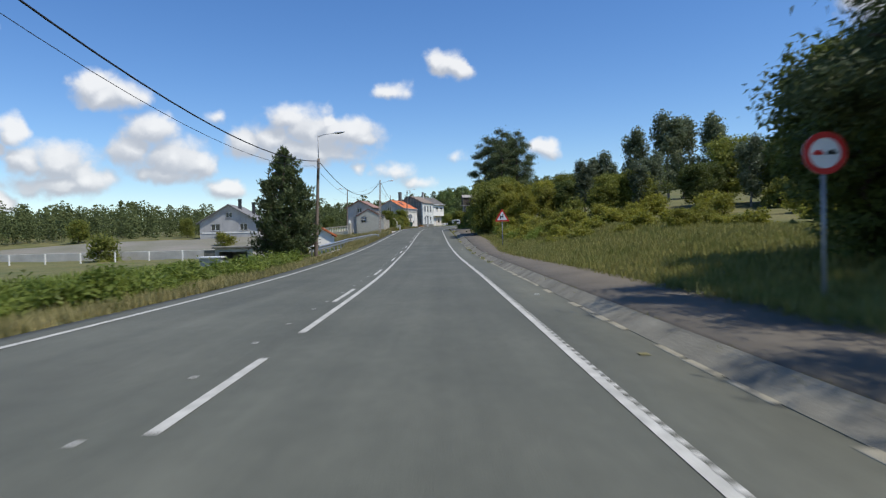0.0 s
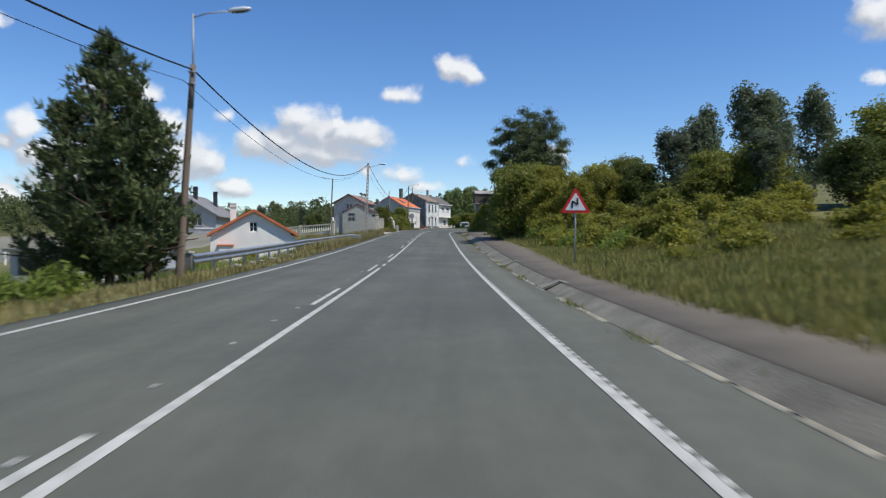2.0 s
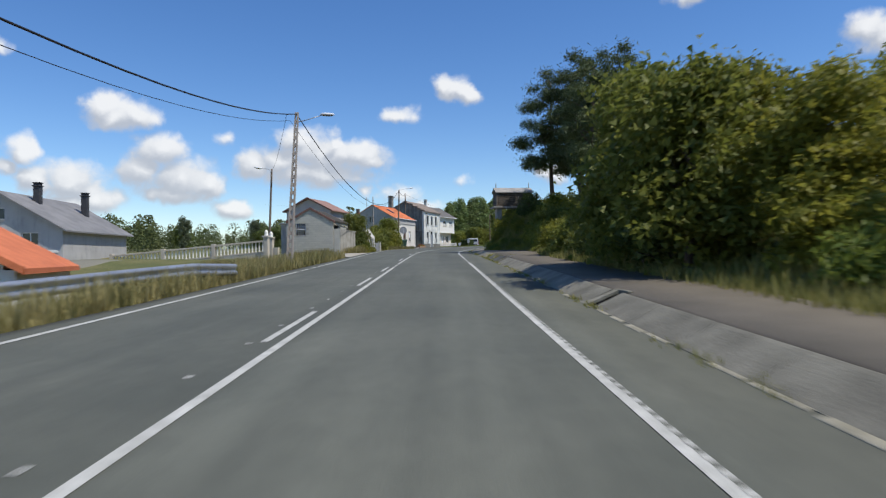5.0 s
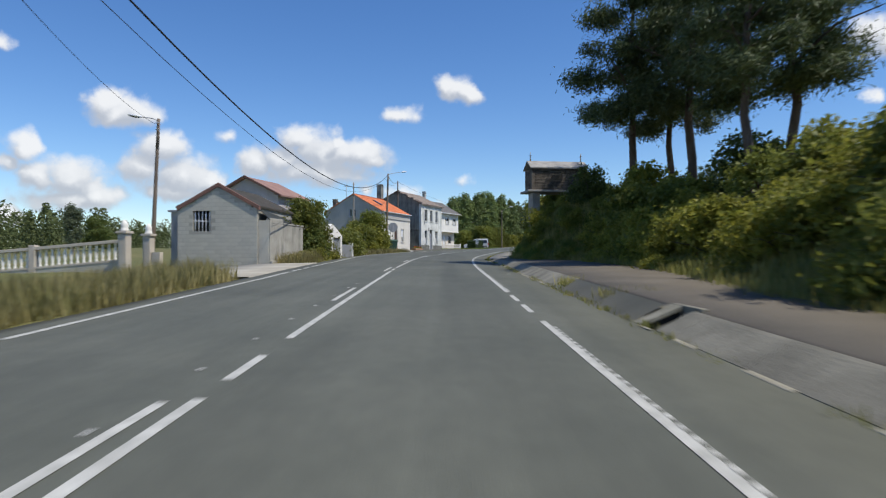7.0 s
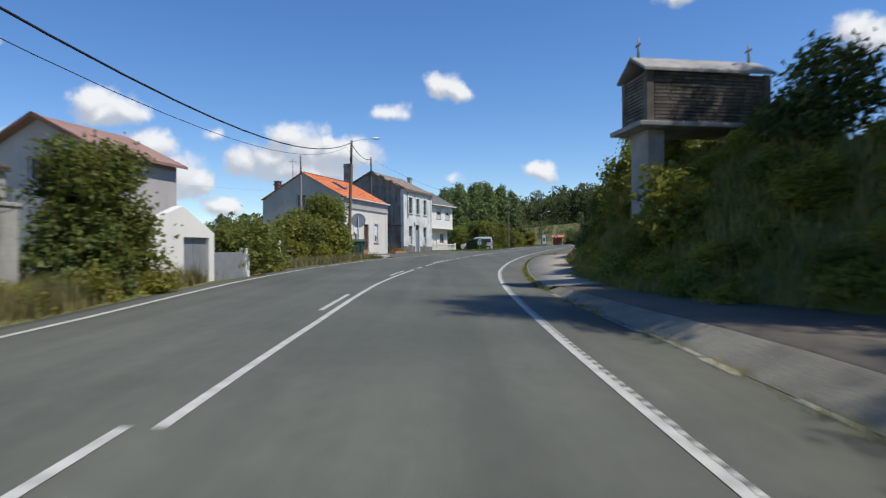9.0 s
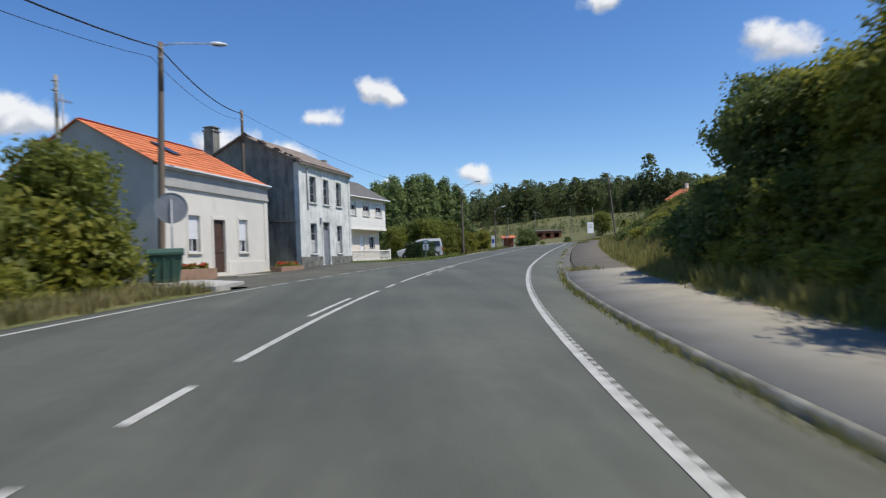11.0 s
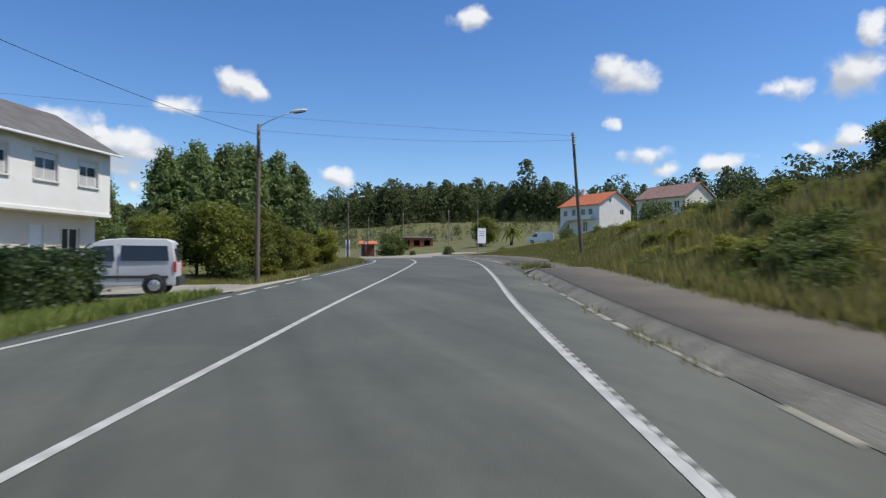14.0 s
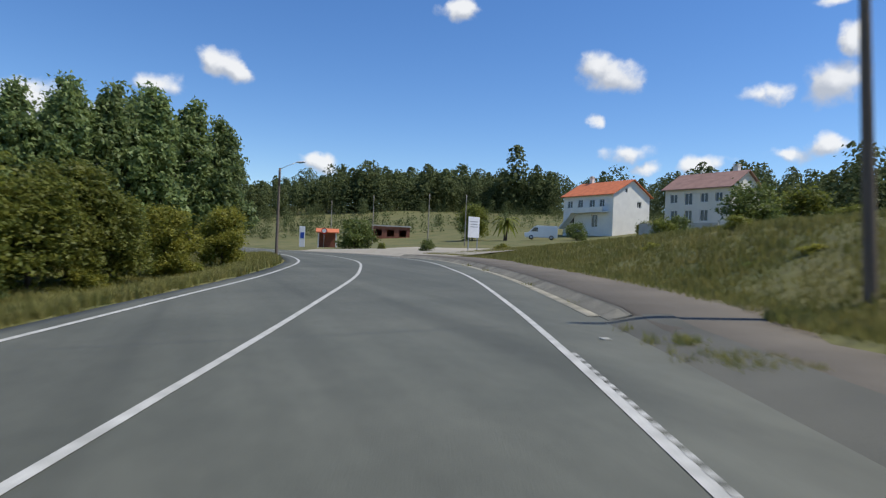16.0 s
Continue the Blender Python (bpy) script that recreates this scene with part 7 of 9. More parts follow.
grass("bank_grass", 4, 60, PR, lambda s: PR(s) + 14, 30000, 0.24, GRASS, "long green and brown grass on the sloping field", 64, width=0.018)
grass("bank_grass", 60, 125, PR, lambda s: PR(s) + 3, 6000, 0.35, GRASS, "long grass at the foot of the bank", 65, width=0.016)
grass("bank_grass", 108, 132, lambda s: PR(s) - 0.1, lambda s: PR(s) + 3.6, 8000, 0.3, MEADOW, "long grass on the steep bank under the granary", 94, width=0.014)
grass("bank_grass", 186, 235, PR, lambda s: PR(s) + 20, 34000, 0.17, MEADOW, "short meadow grass before the junction", 99, width=0.014)
grass("bank_grass", 125, 188, PR, lambda s: PR(s) + 13, 26000, 0.36, MEADOW, "tall meadow grass on the roadside bank", 66, width=0.014)
grass("bank_grass", 150, 190, PR, lambda s: PR(s) + 20, 6000, 0.42, DRYGRASS, "seeding straw-coloured meadow grass", 67, width=0.012)
grass("verge_grass", 111.6, 123, lambda s: VL(s) - 0.5, lambda s: VL(s) - 3.2, 3600, 0.5, DRYGRASS, "tall dry grass below the yard wall", 93)
grass("verge_grass", 112.4, 146, lambda s: VL(s) - 0.3, lambda s: VL(s) - 4, 5000, 0.35, DRYGRASS, "rough grass by the garden hedge", 68)
grass("verge_grass", SY(168.3), SY(178.4), lambda s: VL(s) - 0.1, lambda s: VL(s) - 7, 7500, 0.17, LUSH, "short grass in front of the hedge", 69)
grass("verge_grass", 188, 240, lambda s: VL(s) - 0.2, lambda s: VL(s) - 12, 20000, 0.25, MEADOW, "rough grass along the bend", 70)
# weeds rooted in the joints of kerb and footpath
grass("kerb_weeds", 30, 118, lambda s: float(KERB_U(s)) - 0.1, lambda s: float(KERB_U(s)) + 0.08, 700, 0.07, GRASS, "short weeds in the gutter joint", 71, up=0.03, gap=0.0, width=0.008)
grass("kerb_weeds", -4, 88, lambda s: float(KERB_U(s) + KERB_W(s)) - 0.01, lambda s: float(KERB_U(s) + KERB_W(s)) + 0.08, 1100, 0.06, GRASS, "short weeds in the joint behind the kerb", 74, up=0.12, gap=0.0, width=0.008)
grass("kerb_weeds", 121, 149, lambda s: float(KERB_U(s)) - 0.03, lambda s: float(KERB_U(s)) + 0.14, 600, 0.05, GRASS, "short weeds along the low kerb edge", 72, up=0.05, width=0.008)
grass("kerb_weeds", 149, 215, lambda s: float(KERB_U(s)) - 0.1, lambda s: float(KERB_U(s)) + 0.05, 260, 0.09, GRASS, "short weeds in the gutter joint", 73, up=0.03, gap=0.1, width=0.008)
for s0, u0, u1, n in ((92.5, 3.4, 4.6, 160), (96.3, 3.3, 3.9, 90), (149.3, 2.9, 3.9, 70), (SY(186.2), 3.0, 4.0, 130)):
    grass("weed_tuft", s0 - 0.5, s0 + 0.6, u0, u1, n, 0.2, TUFT, "tuft of weeds growing in the footpath gap", 74 + int(s0), up=0.08, width=0.01)
grass("weed_tuft", SY(190.5), SY(190.9), 3.0, 3.25, 24, 0.09, TUFT, "small tuft of weeds in the drive crossing", 98, up=0.04, width=0.01)
grass("weed_tuft", SY(189.2), SY(190.0), 3.0, 3.9, 60, 0.07, TUFT, "thin patch of weeds in the drive crossing", 97, up=0.04, width=0.01)
grass("bank_foot_grass", 118, 215, lambda s: PR(s) - 0.3, lambda s: PR(s) + 0.7, 6500, 0.15, GRASS, "short grass at the edge of the footpath", 95, width=0.01)
grass("bank_foot_grass", -4, 118, lambda s: PR(s) - 0.25, lambda s: PR(s) + 0.5, 6000, 0.15, GRASS, "short grass at the edge of the footpath", 96, width=0.01)

# ---- poles, lamps and cables ----


def lamp_head(parent, m):
    bm = bmesh.new()
    turned(bm, [(0.02, -0.36), (0.075, -0.33), (0.125, -0.1), (0.13, 0.1), (0.09, 0.3), (0.03, 0.37)], 10)
    bmesh.ops.transform(bm, matrix=m @ pose(0, 0, 0, 90, 0, 0) @ Matrix.Diagonal((1.0, 0.62, 1.0, 1.0)), verts=bm.verts)
    h = part("lamp_head", bm, LAMPWHITE, parent)
    bm = bmesh.new()
    turned(bm, [(0.05, -0.26), (0.085, -0.1), (0.085, 0.1), (0.05, 0.24)], 10)
    bmesh.ops.transform(bm, matrix=m @ Matrix.Translation((0, 0, -0.045)) @ pose(0, 0, 0, 90, 0, 0) @ Matrix.Diagonal((1.0, 0.6, 1.0, 1.0)), verts=bm.verts)
    part("lens", bm, GLASS, h)


def pole(name, x, y, top, material, label, r=0.12, arm=None, lean=(0, 0), mast=0.0, category="utility pole"):
    """A pole with an optional lamp on an arm; arm = (dx, dy, dz) from the pole's top."""
    z = gz(x, y) - 0.3
    ob = thing(name, (x, y, z), 0, label, category)
    h = top - z
    bm = bmesh.new()
    n = 5
    for i in range(n):
        a, b = i / n, (i + 1) / n
        rod(bm, (lean[0] * a, lean[1] * a, h * a), (lean[0] * b, lean[1] * b, h * b), r * (1 - 0.35 * a), r * (1 - 0.35 * b), 10, i == n - 1)
    part("shaft", bm, material, ob)
    t = Vector((lean[0], lean[1], h))
    if mast:
        bm = bmesh.new()
        rod(bm, t - Vector((0, 0, 0.8)), t + Vector((0, 0, mast)), 0.035, 0.03, 8)
        part("mast", bm, GREYMETAL, ob)
        t = t + Vector((0, 0, mast))
    if arm:
        bm = bmesh.new()
        e = t + Vector(arm)
        tube(bm, [t - Vector((0, 0, 0.12)), t + Vector(arm) * 0.35 - Vector((0, 0, 0.02)), e], 0.022, 8)
        part("arm", bm, GREYMETAL, ob)
        d = Vector((arm[0], arm[1], 0)).normalized()
        q = Matrix.Translation(e + d * 0.3 + Vector((0, 0, 0.05))) @ pose(0, 0, 0, 0, 0, math.degrees(math.atan2(-d.x, d.y))) @ pose(0, 0, 0, 8)
        lamp_head(ob, q)
    for k in (0.25, 0.6):
        bm = bmesh.new()
        tube(bm, [Vector((lean[0], lean[1], h - k)) + Vector((-0.1, -0.12, 0)), Vector((lean[0], lean[1], h - k)) + Vector((0.12, -0.12, 0))], 0.03)
        part("bracket", bm, GREYMETAL, ob)
    return ob


pole("wooden_pole", -8.4, 41.2, 6.45, WOODPOLE, "weathered wooden power pole with a street lamp", 0.13, (1.1, 0.1, 0.12), (0.3, 0.45), 1.55)
pole("antenna_pole", -12.5, 152.5, 10.8, CONCPOLE, "slim grey pole in front of the house gable", 0.1)
pole("lamp_pole", -17.3, 113.0, 9.6, WOODPOLE, "grey wooden lamp pole by the drive", 0.12, (-0.85, -0.2, 0.05), (0.35, 0))
pole("wooden_pole", -8.65, 151.6, 11.7, WOODPOLE, "tall wooden power pole with a street lamp", 0.14, (1.5, 1.2, 0.35), (0.25, 0))
pole("short_pole", -8.45, 165.9, 12.6, WOODPOLE, "dark wooden cable pole behind the eaves", 0.12)
pole("lamp_pole", 7.9, 190.2, 10.25, WOODPOLE, "weathered wooden street lamp pole on the verge", 0.11, (1.35, -0.4, 0.55))
pole("wooden_pole", 23.75, 190.1, 10.95, WOODPOLE, "plain wooden power pole on the grassy bank", 0.1, None, (-0.55, 0))
pole("lamp_pole", 19.2, 231.5, 10.9, WOODPOLE, "weathered street lamp pole on the bend", 0.12, (1.2, -0.2, 0.5))


def slotted_pole(x, y, top, lean):
    """A concrete pole with a row of slots through it, like a ladder."""
    z = gz(x, y) - 0.3
    ob = thing("concrete_pole", (x, y, z), 0, "slotted grey-brown concrete power pole with a street lamp", "utility pole")
    h = top - z
    sh = Matrix.Identity(4)
    sh[0][2], sh[1][2] = lean[0] / h, lean[1] / h
    bm = bmesh.new()
    for sx in (-1, 1):
        a = [(sx * 0.125 - 0.04, -0.1, 0), (sx * 0.125 + 0.04, -0.1, 0), (sx * 0.125 + 0.04, 0.1, 0), (sx * 0.125 - 0.04, 0.1, 0)]
        b = [(sx * 0.06 - 0.03, -0.07, h), (sx * 0.06 + 0.03, -0.07, h), (sx * 0.06 + 0.03, 0.07, h), (sx * 0.06 - 0.03, 0.07, h)]
        va, vb = [bm.verts.new(p) for p in a], [bm.verts.new(p) for p in b]
        bm.faces.new(va[::-1])
        bm.faces.new(vb)
        for i in range(4):
            bm.faces.new((va[i], va[(i + 1) % 4], vb[(i + 1) % 4], vb[i]))
    bmesh.ops.transform(bm, matrix=sh, verts=bm.verts)
    part("shaft", bm, CONCPOLE, ob)
    n = 20
    for i in range(n):
        zz = 0.4 + (h - 0.5) * i / (n - 1)
        w = 0.125 - 0.065 * zz / h
        bm = bmesh.new()
        box(bm, -w, w, -0.06, 0.06, zz - 0.09, zz + 0.09)
        bmesh.ops.transform(bm, matrix=sh, verts=bm.verts)
        part("web", bm, CONCPOLE, ob)
    t = Vector((lean[0], lean[1], h))
    bm = bmesh.new()
    tube(bm, [t - Vector((0, 0, 0.5)), t + Vector((0.5, 0.1, -0.35)), t + Vector((1.25, 0.2, -0.1))], 0.022, 8)
    part("arm", bm, GREYMETAL, ob)
    lamp_head(ob, Matrix.Translation(t + Vector((1.5, 0.25, -0.06))) @ pose(0, 0, 0, 0, 0, -80))
    return ob


slotted_pole(-8.75, 86.6, 8.9, (0.15, 1.3))


def cable(a, b, sag, r=0.016, name="overhead_cable"):
    a, b = Vector(a), Vector(b)
    bm = bmesh.new()
    n = 24
    smooth_tube(bm, [a.lerp(b, i / n) - Vector((0, 0, sag * 4 * (i / n) * (1 - i / n))) for i in range(n + 1)], r, 5)
    ob = part(name, bm, CABLE)
    tagged(ob, "thin black overhead cable slung between poles", "cable", "overhead cables")


P0, P1, P2, P4, P5 = (-8.6, -3.0, 9.2), (-8.1, 41.65, 6.3), (-8.6, 87.8, 8.8), (-8.45, 151.6, 11.5), (-8.45, 165.9, 12.4)
for off, thick in (((0, 0, 0), 0.026), ((-0.35, 0.1, -0.3), 0.01)):
    o = Vector(off)
    for a, b, sag in ((P0, P1, 2.1), (P1, P2, 2.1), (P2, P4, 3.2), (P4, P5, 0.45)):
        cable(Vector(a) + o, Vector(b) + o, sag, thick)
cable(P5, (7.9, 190.2, 9.8), 1.0, 0.009)
cable((7.9, 190.2, 10.0), (23.45, 190.1, 10.6), 0.25, 0.005)
cable((-40.0, 190.0, 13.0), (23.45, 190.1, 10.8), 1.0, 0.005)
cable((-8.4, 85.1, 8.2), (-17.1, 113.0, 9.3), 0.6, 0.009)

# ---- signs ----


def sign_post(ob, x, y, h, r=0.03):
    bm = bmesh.new()
    rod(bm, (x, y, -0.3), (x, y, h), r, r, 10)
    part("post", bm, GREYMETAL, ob)


def flat_disc(r, t, y, n=28):
    bm = bmesh.new()
    rod(bm, (0, y, 0), (0, y - t, 0), r, r, n)
    return bm


def ring(r0, r1, t, n=28):
    bm = bmesh.new()
    v = [[bm.verts.new((r * math.cos(i * 2 * math.pi / n), y, r * math.sin(i * 2 * math.pi / n))) for i in range(n)] for r, y in ((r0, 0), (r1, 0), (r1, -t), (r0, -t))]
    for a in range(4):
        for i in range(n):
            bm.faces.new((v[a][i], v[a][(i + 1) % n], v[(a + 1) % 4][(i + 1) % n], v[(a + 1) % 4][i]))
    bmesh.ops.recalc_face_normals(bm, faces=bm.faces)
    return bm


# no-overtaking sign at the start
sg = thing("round_sign", (5.9, 9.7, gz(5.9, 9.7)), -4, "round red-and-white no-overtaking sign on a post", "road sign")
sign_post(sg, 0, 0.04, 2.5)
H0 = 2.43 - gz(5.9, 9.7)
up = Matrix.Translation((0, 0, H0))
part("plate", flat_disc(0.33, 0.012, 0.0), SIGNWHITE, sg, at=up)
part("red_ring", ring(0.235, 0.33, 0.008), SIGNRED, sg, "red rim", at=up @ Matrix.Translation((0, -0.013, 0)))
for x, c in ((-0.1, SIGNRED), (0.1, SIGNBLACK)):
    bm = boxes((x - 0.075, x + 0.075, -0.022, -0.014, -0.025, 0.02), (x - 0.045, x + 0.045, -0.022, -0.014, 0.02, 0.05))
    part("car_symbol", bm, c, sg, at=up)

# double-bend warning triangle
tri = thing("triangle_sign", (4.2, 44.4, 0.4), -3, "red-edged triangular double-bend warning sign", "road sign")
sign_post(tri, 0, 0.05, 2.2)


def tri_plate(r, y, t):
    bm = bmesh.new()
    p = [Vector((r * math.cos(radians(a)), y, r * math.sin(radians(a)))) for a in (90, 210, 330)]
    pts = []
    for i in range(3):
        a, b, c = p[i - 1], p[i], p[(i + 1) % 3]
        pts += [b.lerp(a, 0.07), b.lerp(b.lerp((a + c) / 2, 0.04), 0.9), b.lerp(c, 0.07)]
    extrude_poly(bm, pts, (0, -t, 0))
    return bm


up = Matrix.Translation((0, 0, 1.95))
part("plate", tri_plate(0.61, 0.0, 0.012), SIGNRED, tri, "red rim", at=up)
part("white_field", tri_plate(0.42, -0.013, 0.006), SIGNWHITE, tri, at=up)
bm = bmesh.new()
extrude_poly(bm, [(-0.15, -0.022, -0.13), (-0.09, -0.022, -0.13), (-0.09, -0.022, 0.05), (0.03, -0.022, -0.02), (0.09, -0.022, -0.02), (0.09, -0.022, 0.22), (0.03, -0.022, 0.22), (0.03, -0.022, 0.05), (-0.09, -0.022, 0.12), (-0.15, -0.022, 0.12)], (0, -0.008, 0))
part("bend_symbol", bm, SIGNBLACK, tri, at=up)

# round sign seen from behind, by the bin
ds = thing("blank_round_sign", (-7.7, 149.9, gz(-7.7, 149.9)), 12, "bare grey back of a round road sign", "road sign")
hz = 5.45 - gz(-7.7, 149.9)
sign_post(ds, 0, -0.03, hz + 0.3)
part("plate", flat_disc(0.52, 0.012, 0.03), GREYMETAL, ds, at=Matrix.Translation((0, 0, hz)))
part("rim", ring(0.5, 0.53, 0.03), GREYMETAL, ds, at=Matrix.Translation((0, 0.03, hz)))

# kilometre marker
SIGNTEAL = mat("sign_blue_green", (0.10, 0.24, 0.26), (0.09, 0.21, 0.23), 4, 0.45, 0.02, 30, 0.05)
km = thing("kilometre_marker", (2.75, 173.1, 3.35), -16, "small blue-green and white kilometre marker on a post", "road sign")
sign_post(km, 0, 0.03, 1.25)
part("green_plate", boxes((-0.2, 0.2, -0.012, 0.0, 1.06, 1.32), bevel=0.004), SIGNTEAL, km)
part("white_plate", boxes((-0.2, 0.2, -0.012, 0.0, 0.6, 1.045), bevel=0.004), SIGNWHITE, km)
part("code_bar", boxes((-0.13, 0.13, -0.018, -0.013, 1.15, 1.23)), SIGNWHITE, km)
part("unit_bar", boxes((-0.08, 0.08, -0.018, -0.013, 0.95, 1.0)), SIGNBLACK, km)
txt = bpy.data.curves.new("numeral", "FONT")
txt.body, txt.size, txt.extrude, txt.align_x = "3", 0.36, 0.002, "CENTER"
txt.materials.append(SIGNBLACK)
tob = new("numeral", txt)
tob.parent = km
tob.matrix_basis = pose(0, -0.016, 0.64, 90, 0, 0)

# ---- bin, planters, pads by the houses ----
bz = gz(-7.75, 149.2)
bn = thing("waste_container", (-7.75, 149.2, bz), 15, "dark green wheeled waste container with a lid", "waste bin")
bm = bmesh.new()
pts = [(-0.5, -0.45), (0.5, -0.45), (0.5, 0.45), (-0.5, 0.45)]
lo_, hi_ = [bm.verts.new((x * 0.88, y * 0.85, 0.18)) for x, y in pts], [bm.verts.new((x * 1.12, y * 1.1, 1.12)) for x, y in pts]
bm.faces.new(lo_[::-1])
bm.faces.new(hi_)
for i in range(4):
    bm.faces.new((lo_[i], lo_[(i + 1) % 4], hi_[(i + 1) % 4], hi_[i]))
bmesh.ops.bevel(bm, geom=bm.edges[:], offset=0.03, segments=2, affect="EDGES")
part("body", bm, BINGREEN, bn)
part("rim", boxes((-0.6, 0.6, -0.54, 0.54, 1.08, 1.15), bevel=0.02), BINGREEN, bn)
bm = bmesh.new()
extrude_poly(bm, [(-0.6, -0.53, 1.16), (-0.6, 0.53, 1.16), (-0.6, 0.4, 1.26), (-0.6, 0.0, 1.31), (-0.6, -0.4, 1.26)], (1.2, 0, 0))
part("lid", bm, BINGREEN, bn)
for x, y in ((-0.38, -0.34), (0.38, -0.34), (-0.38, 0.34), (0.38, 0.34)):
    bm = bmesh.new()
    rod(bm, (x - 0.03, y, 0.1), (x + 0.03, y, 0.1), 0.1, 0.1, 14)
    part("wheel", bm, RUBBER, bn)
for i in range(3):
    part("rib", boxes((-0.3 + 0.27 * i, -0.24 + 0.27 * i, -0.5, -0.44, 0.4, 1.02), bevel=0.01), BINGREEN, bn)

HD = 90 - 18.5


def red_place(x, y, z=0.0):
    return Vector((-9.35, 154.0, 3.05)) + pose(0, 0, 0, 0, 0, HD).to_3x3() @ Vector((x, y, z))


def planter(name, place, turn, L, W, Hh, n, label, seed):
    ob = thing(name, place, turn, label, "planter")
    for a in ((0, L, 0, 0.1), (0, L, W - 0.1, W), (0, 0.1, 0.1, W - 0.1), (L - 0.1, L, 0.1, W - 0.1)):
        part("side", boxes((a[0], a[1], a[2], a[3], -0.4, Hh), bevel=0.015), TERRACOTTA, ob)
    part("soil", boxes((0.1, L - 0.1, 0.1, W - 0.1, -0.3, Hh - 0.06)), DRY, ob)
    rng = np.random.default_rng(seed)
    for i in range(n):
        c = (0.25 + (L - 0.5) * (i + 0.5) / n, W / 2, Hh)
        leaves = crown_mesh("foliage", [(c[0], c[1], c[2] + 0.06, 0.17, 0.15, 0.12)], 22, 9, 0.055, LEAF_OAK, seed + i, 0.14)
        pl = part("flower_plant", leaves, LEAF_OAK, ob)
        pet = crown_mesh("petals", [(c[0], c[1], c[2] + 0.14, 0.15, 0.13, 0.07)], 14, 7, 0.04, REDPETAL, seed + 50 + i, 0.06, 0.9)
        part("petals", pet, REDPETAL, pl, "bright red flowers")
    return ob


planter("flower_planter", red_place(-0.7, -1.15, -0.2), HD, 2.7, 0.55, 0.48, 3, "brown concrete planter with red geraniums", 81)
planter("flower_planter", red_place(7.6, -1.3, -0.2), HD, 2.7, 0.6, 0.4, 5, "low brown planter with red and green flowers", 90)
part_pad = thing("door_pad", red_place(2.75, -1.7, -0.32), HD, "pale concrete pavement along the house front", "pavement")
part("slab", boxes((0, 6.4, 0, 1.66, -0.2, 0.22), bevel=0.02), PALE_PAVING, part_pad)
pad = thing("corner_pad", (-7.0, 149.5, 2.74), 0, "pale concrete pad at the road edge", "pavement")
bm = bmesh.new()
extrude_poly(bm, [(-0.5, -2.1, 0.1), (1.4, -2.5, 0.08), (1.6, 0.5, 0.12), (-0.6, 3.7, 0.16), (-2.3, 3.4, 0.16)], (0, 0, -0.4))
part("slab", bm, CONCRETE, pad)
mb = thing("meter_box", red_place(-0.75, -0.9, -0.2), HD, "small grey electricity meter cabinet on a wall", "meter box")
part("wall", boxes((0, 0.8, 0, 0.3, -0.3, 1.0), bevel=0.015), LILAC, mb)
part("door", boxes((0.2, 0.55, -0.02, 0.0, 0.4, 0.85), bevel=0.01), SIGNWHITE, mb)
part("dial", boxes((0.28, 0.46, -0.03, -0.021, 0.55, 0.72)), PLASTIC, mb)

# roadside gate farther back
wg = thing("white_gate", (-10.4, 137.3, gz(-10.4, 137.3)), 90 - 12, "white metal gate between white posts", "gate")
part("post", boxes((0, 0.3, 0, 0.3, -0.3, 1.55), bevel=0.02), WHITE, wg)
part("post", boxes((-3.2, -2.9, 0, 0.3, -0.3, 1.55), bevel=0.02), WHITE, wg)
part("leaf", boxes((-2.88, -0.02, 0.1, 0.16, 0.05, 1.4), bevel=0.01), GREYMETAL, wg)
for z in (0.45, 0.75):
    bm = bmesh.new()
    rod(bm, (0.3, 0.15, z), (2.4, 0.1, z - 0.05), 0.06, 0.06, 8)
    part("bar", bm, WOODPOLE, wg)

# ---- gate pillars and balustrade by the drive ----


def pillar(place, label):
    ob = thing("gate_pillar", place, -8, label, "gate pillar", "gate pillars")
    part("shaft", boxes((-0.2, 0.2, -0.2, 0.2, -0.6, 1.75), bevel=0.03), PALEGATE, ob)
    part("cap", boxes((-0.27, 0.27, -0.27, 0.27, 1.75, 1.86), bevel=0.02), PALEGATE, ob)
    bm = bmesh.new()
    turned(bm, [(0.2, 0), (0.16, 0.08), (0.14, 0.2), (0.17, 0.32), (0.1, 0.42), (0.05, 0.5)], 10, (0, 0, 1.86))
    part("finial", bm, WHITE, ob)
    part("panel", boxes((-0.12, 0.12, -0.215, -0.203, 0.2, 1.5), bevel=0.005), PALEGATE, ob)
    return ob


PALEGATE = mat("gate_render", (0.55, 0.49, 0.40), (0.47, 0.42, 0.35), 2.0, 0.9, 0.2, 40, 0.1)
pillar((-15.9, 107.5, 1.5), "cream rendered gate pillar with a white finial")
pillar((-16.5, 111.0, 1.5), "cream rendered gate pillar with a white finial")
part("mail_box", boxes((0.25, 0.7, -0.15, 0.15, 0.3, 0.95), bevel=0.02), PALEGATE, bpy.data.objects["gate_pillar.001"])
gb = thing("drive_balustrade", (-16.25, 108.2, 1.5), 178, "long white balustrade on a block wall beside the drive", "balustrade")
slope = -0.085
LB = 13.0
sh = Matrix.Identity(4)
sh[2][0] = slope
for nm, z0, z1, w, mt in (("wall", -1.4, 0.5, 0.12, BLOCK), ("bottom_rail", 0.5, 0.6, 0.14, PALEGATE), ("top_rail", 1.38, 1.52, 0.14, PALEGATE)):
    bm = boxes((0, LB, -w, w, z0, z1), bevel=0.012)
    bmesh.ops.transform(bm, matrix=sh, verts=bm.verts)
    part(nm, bm, mt, gb)
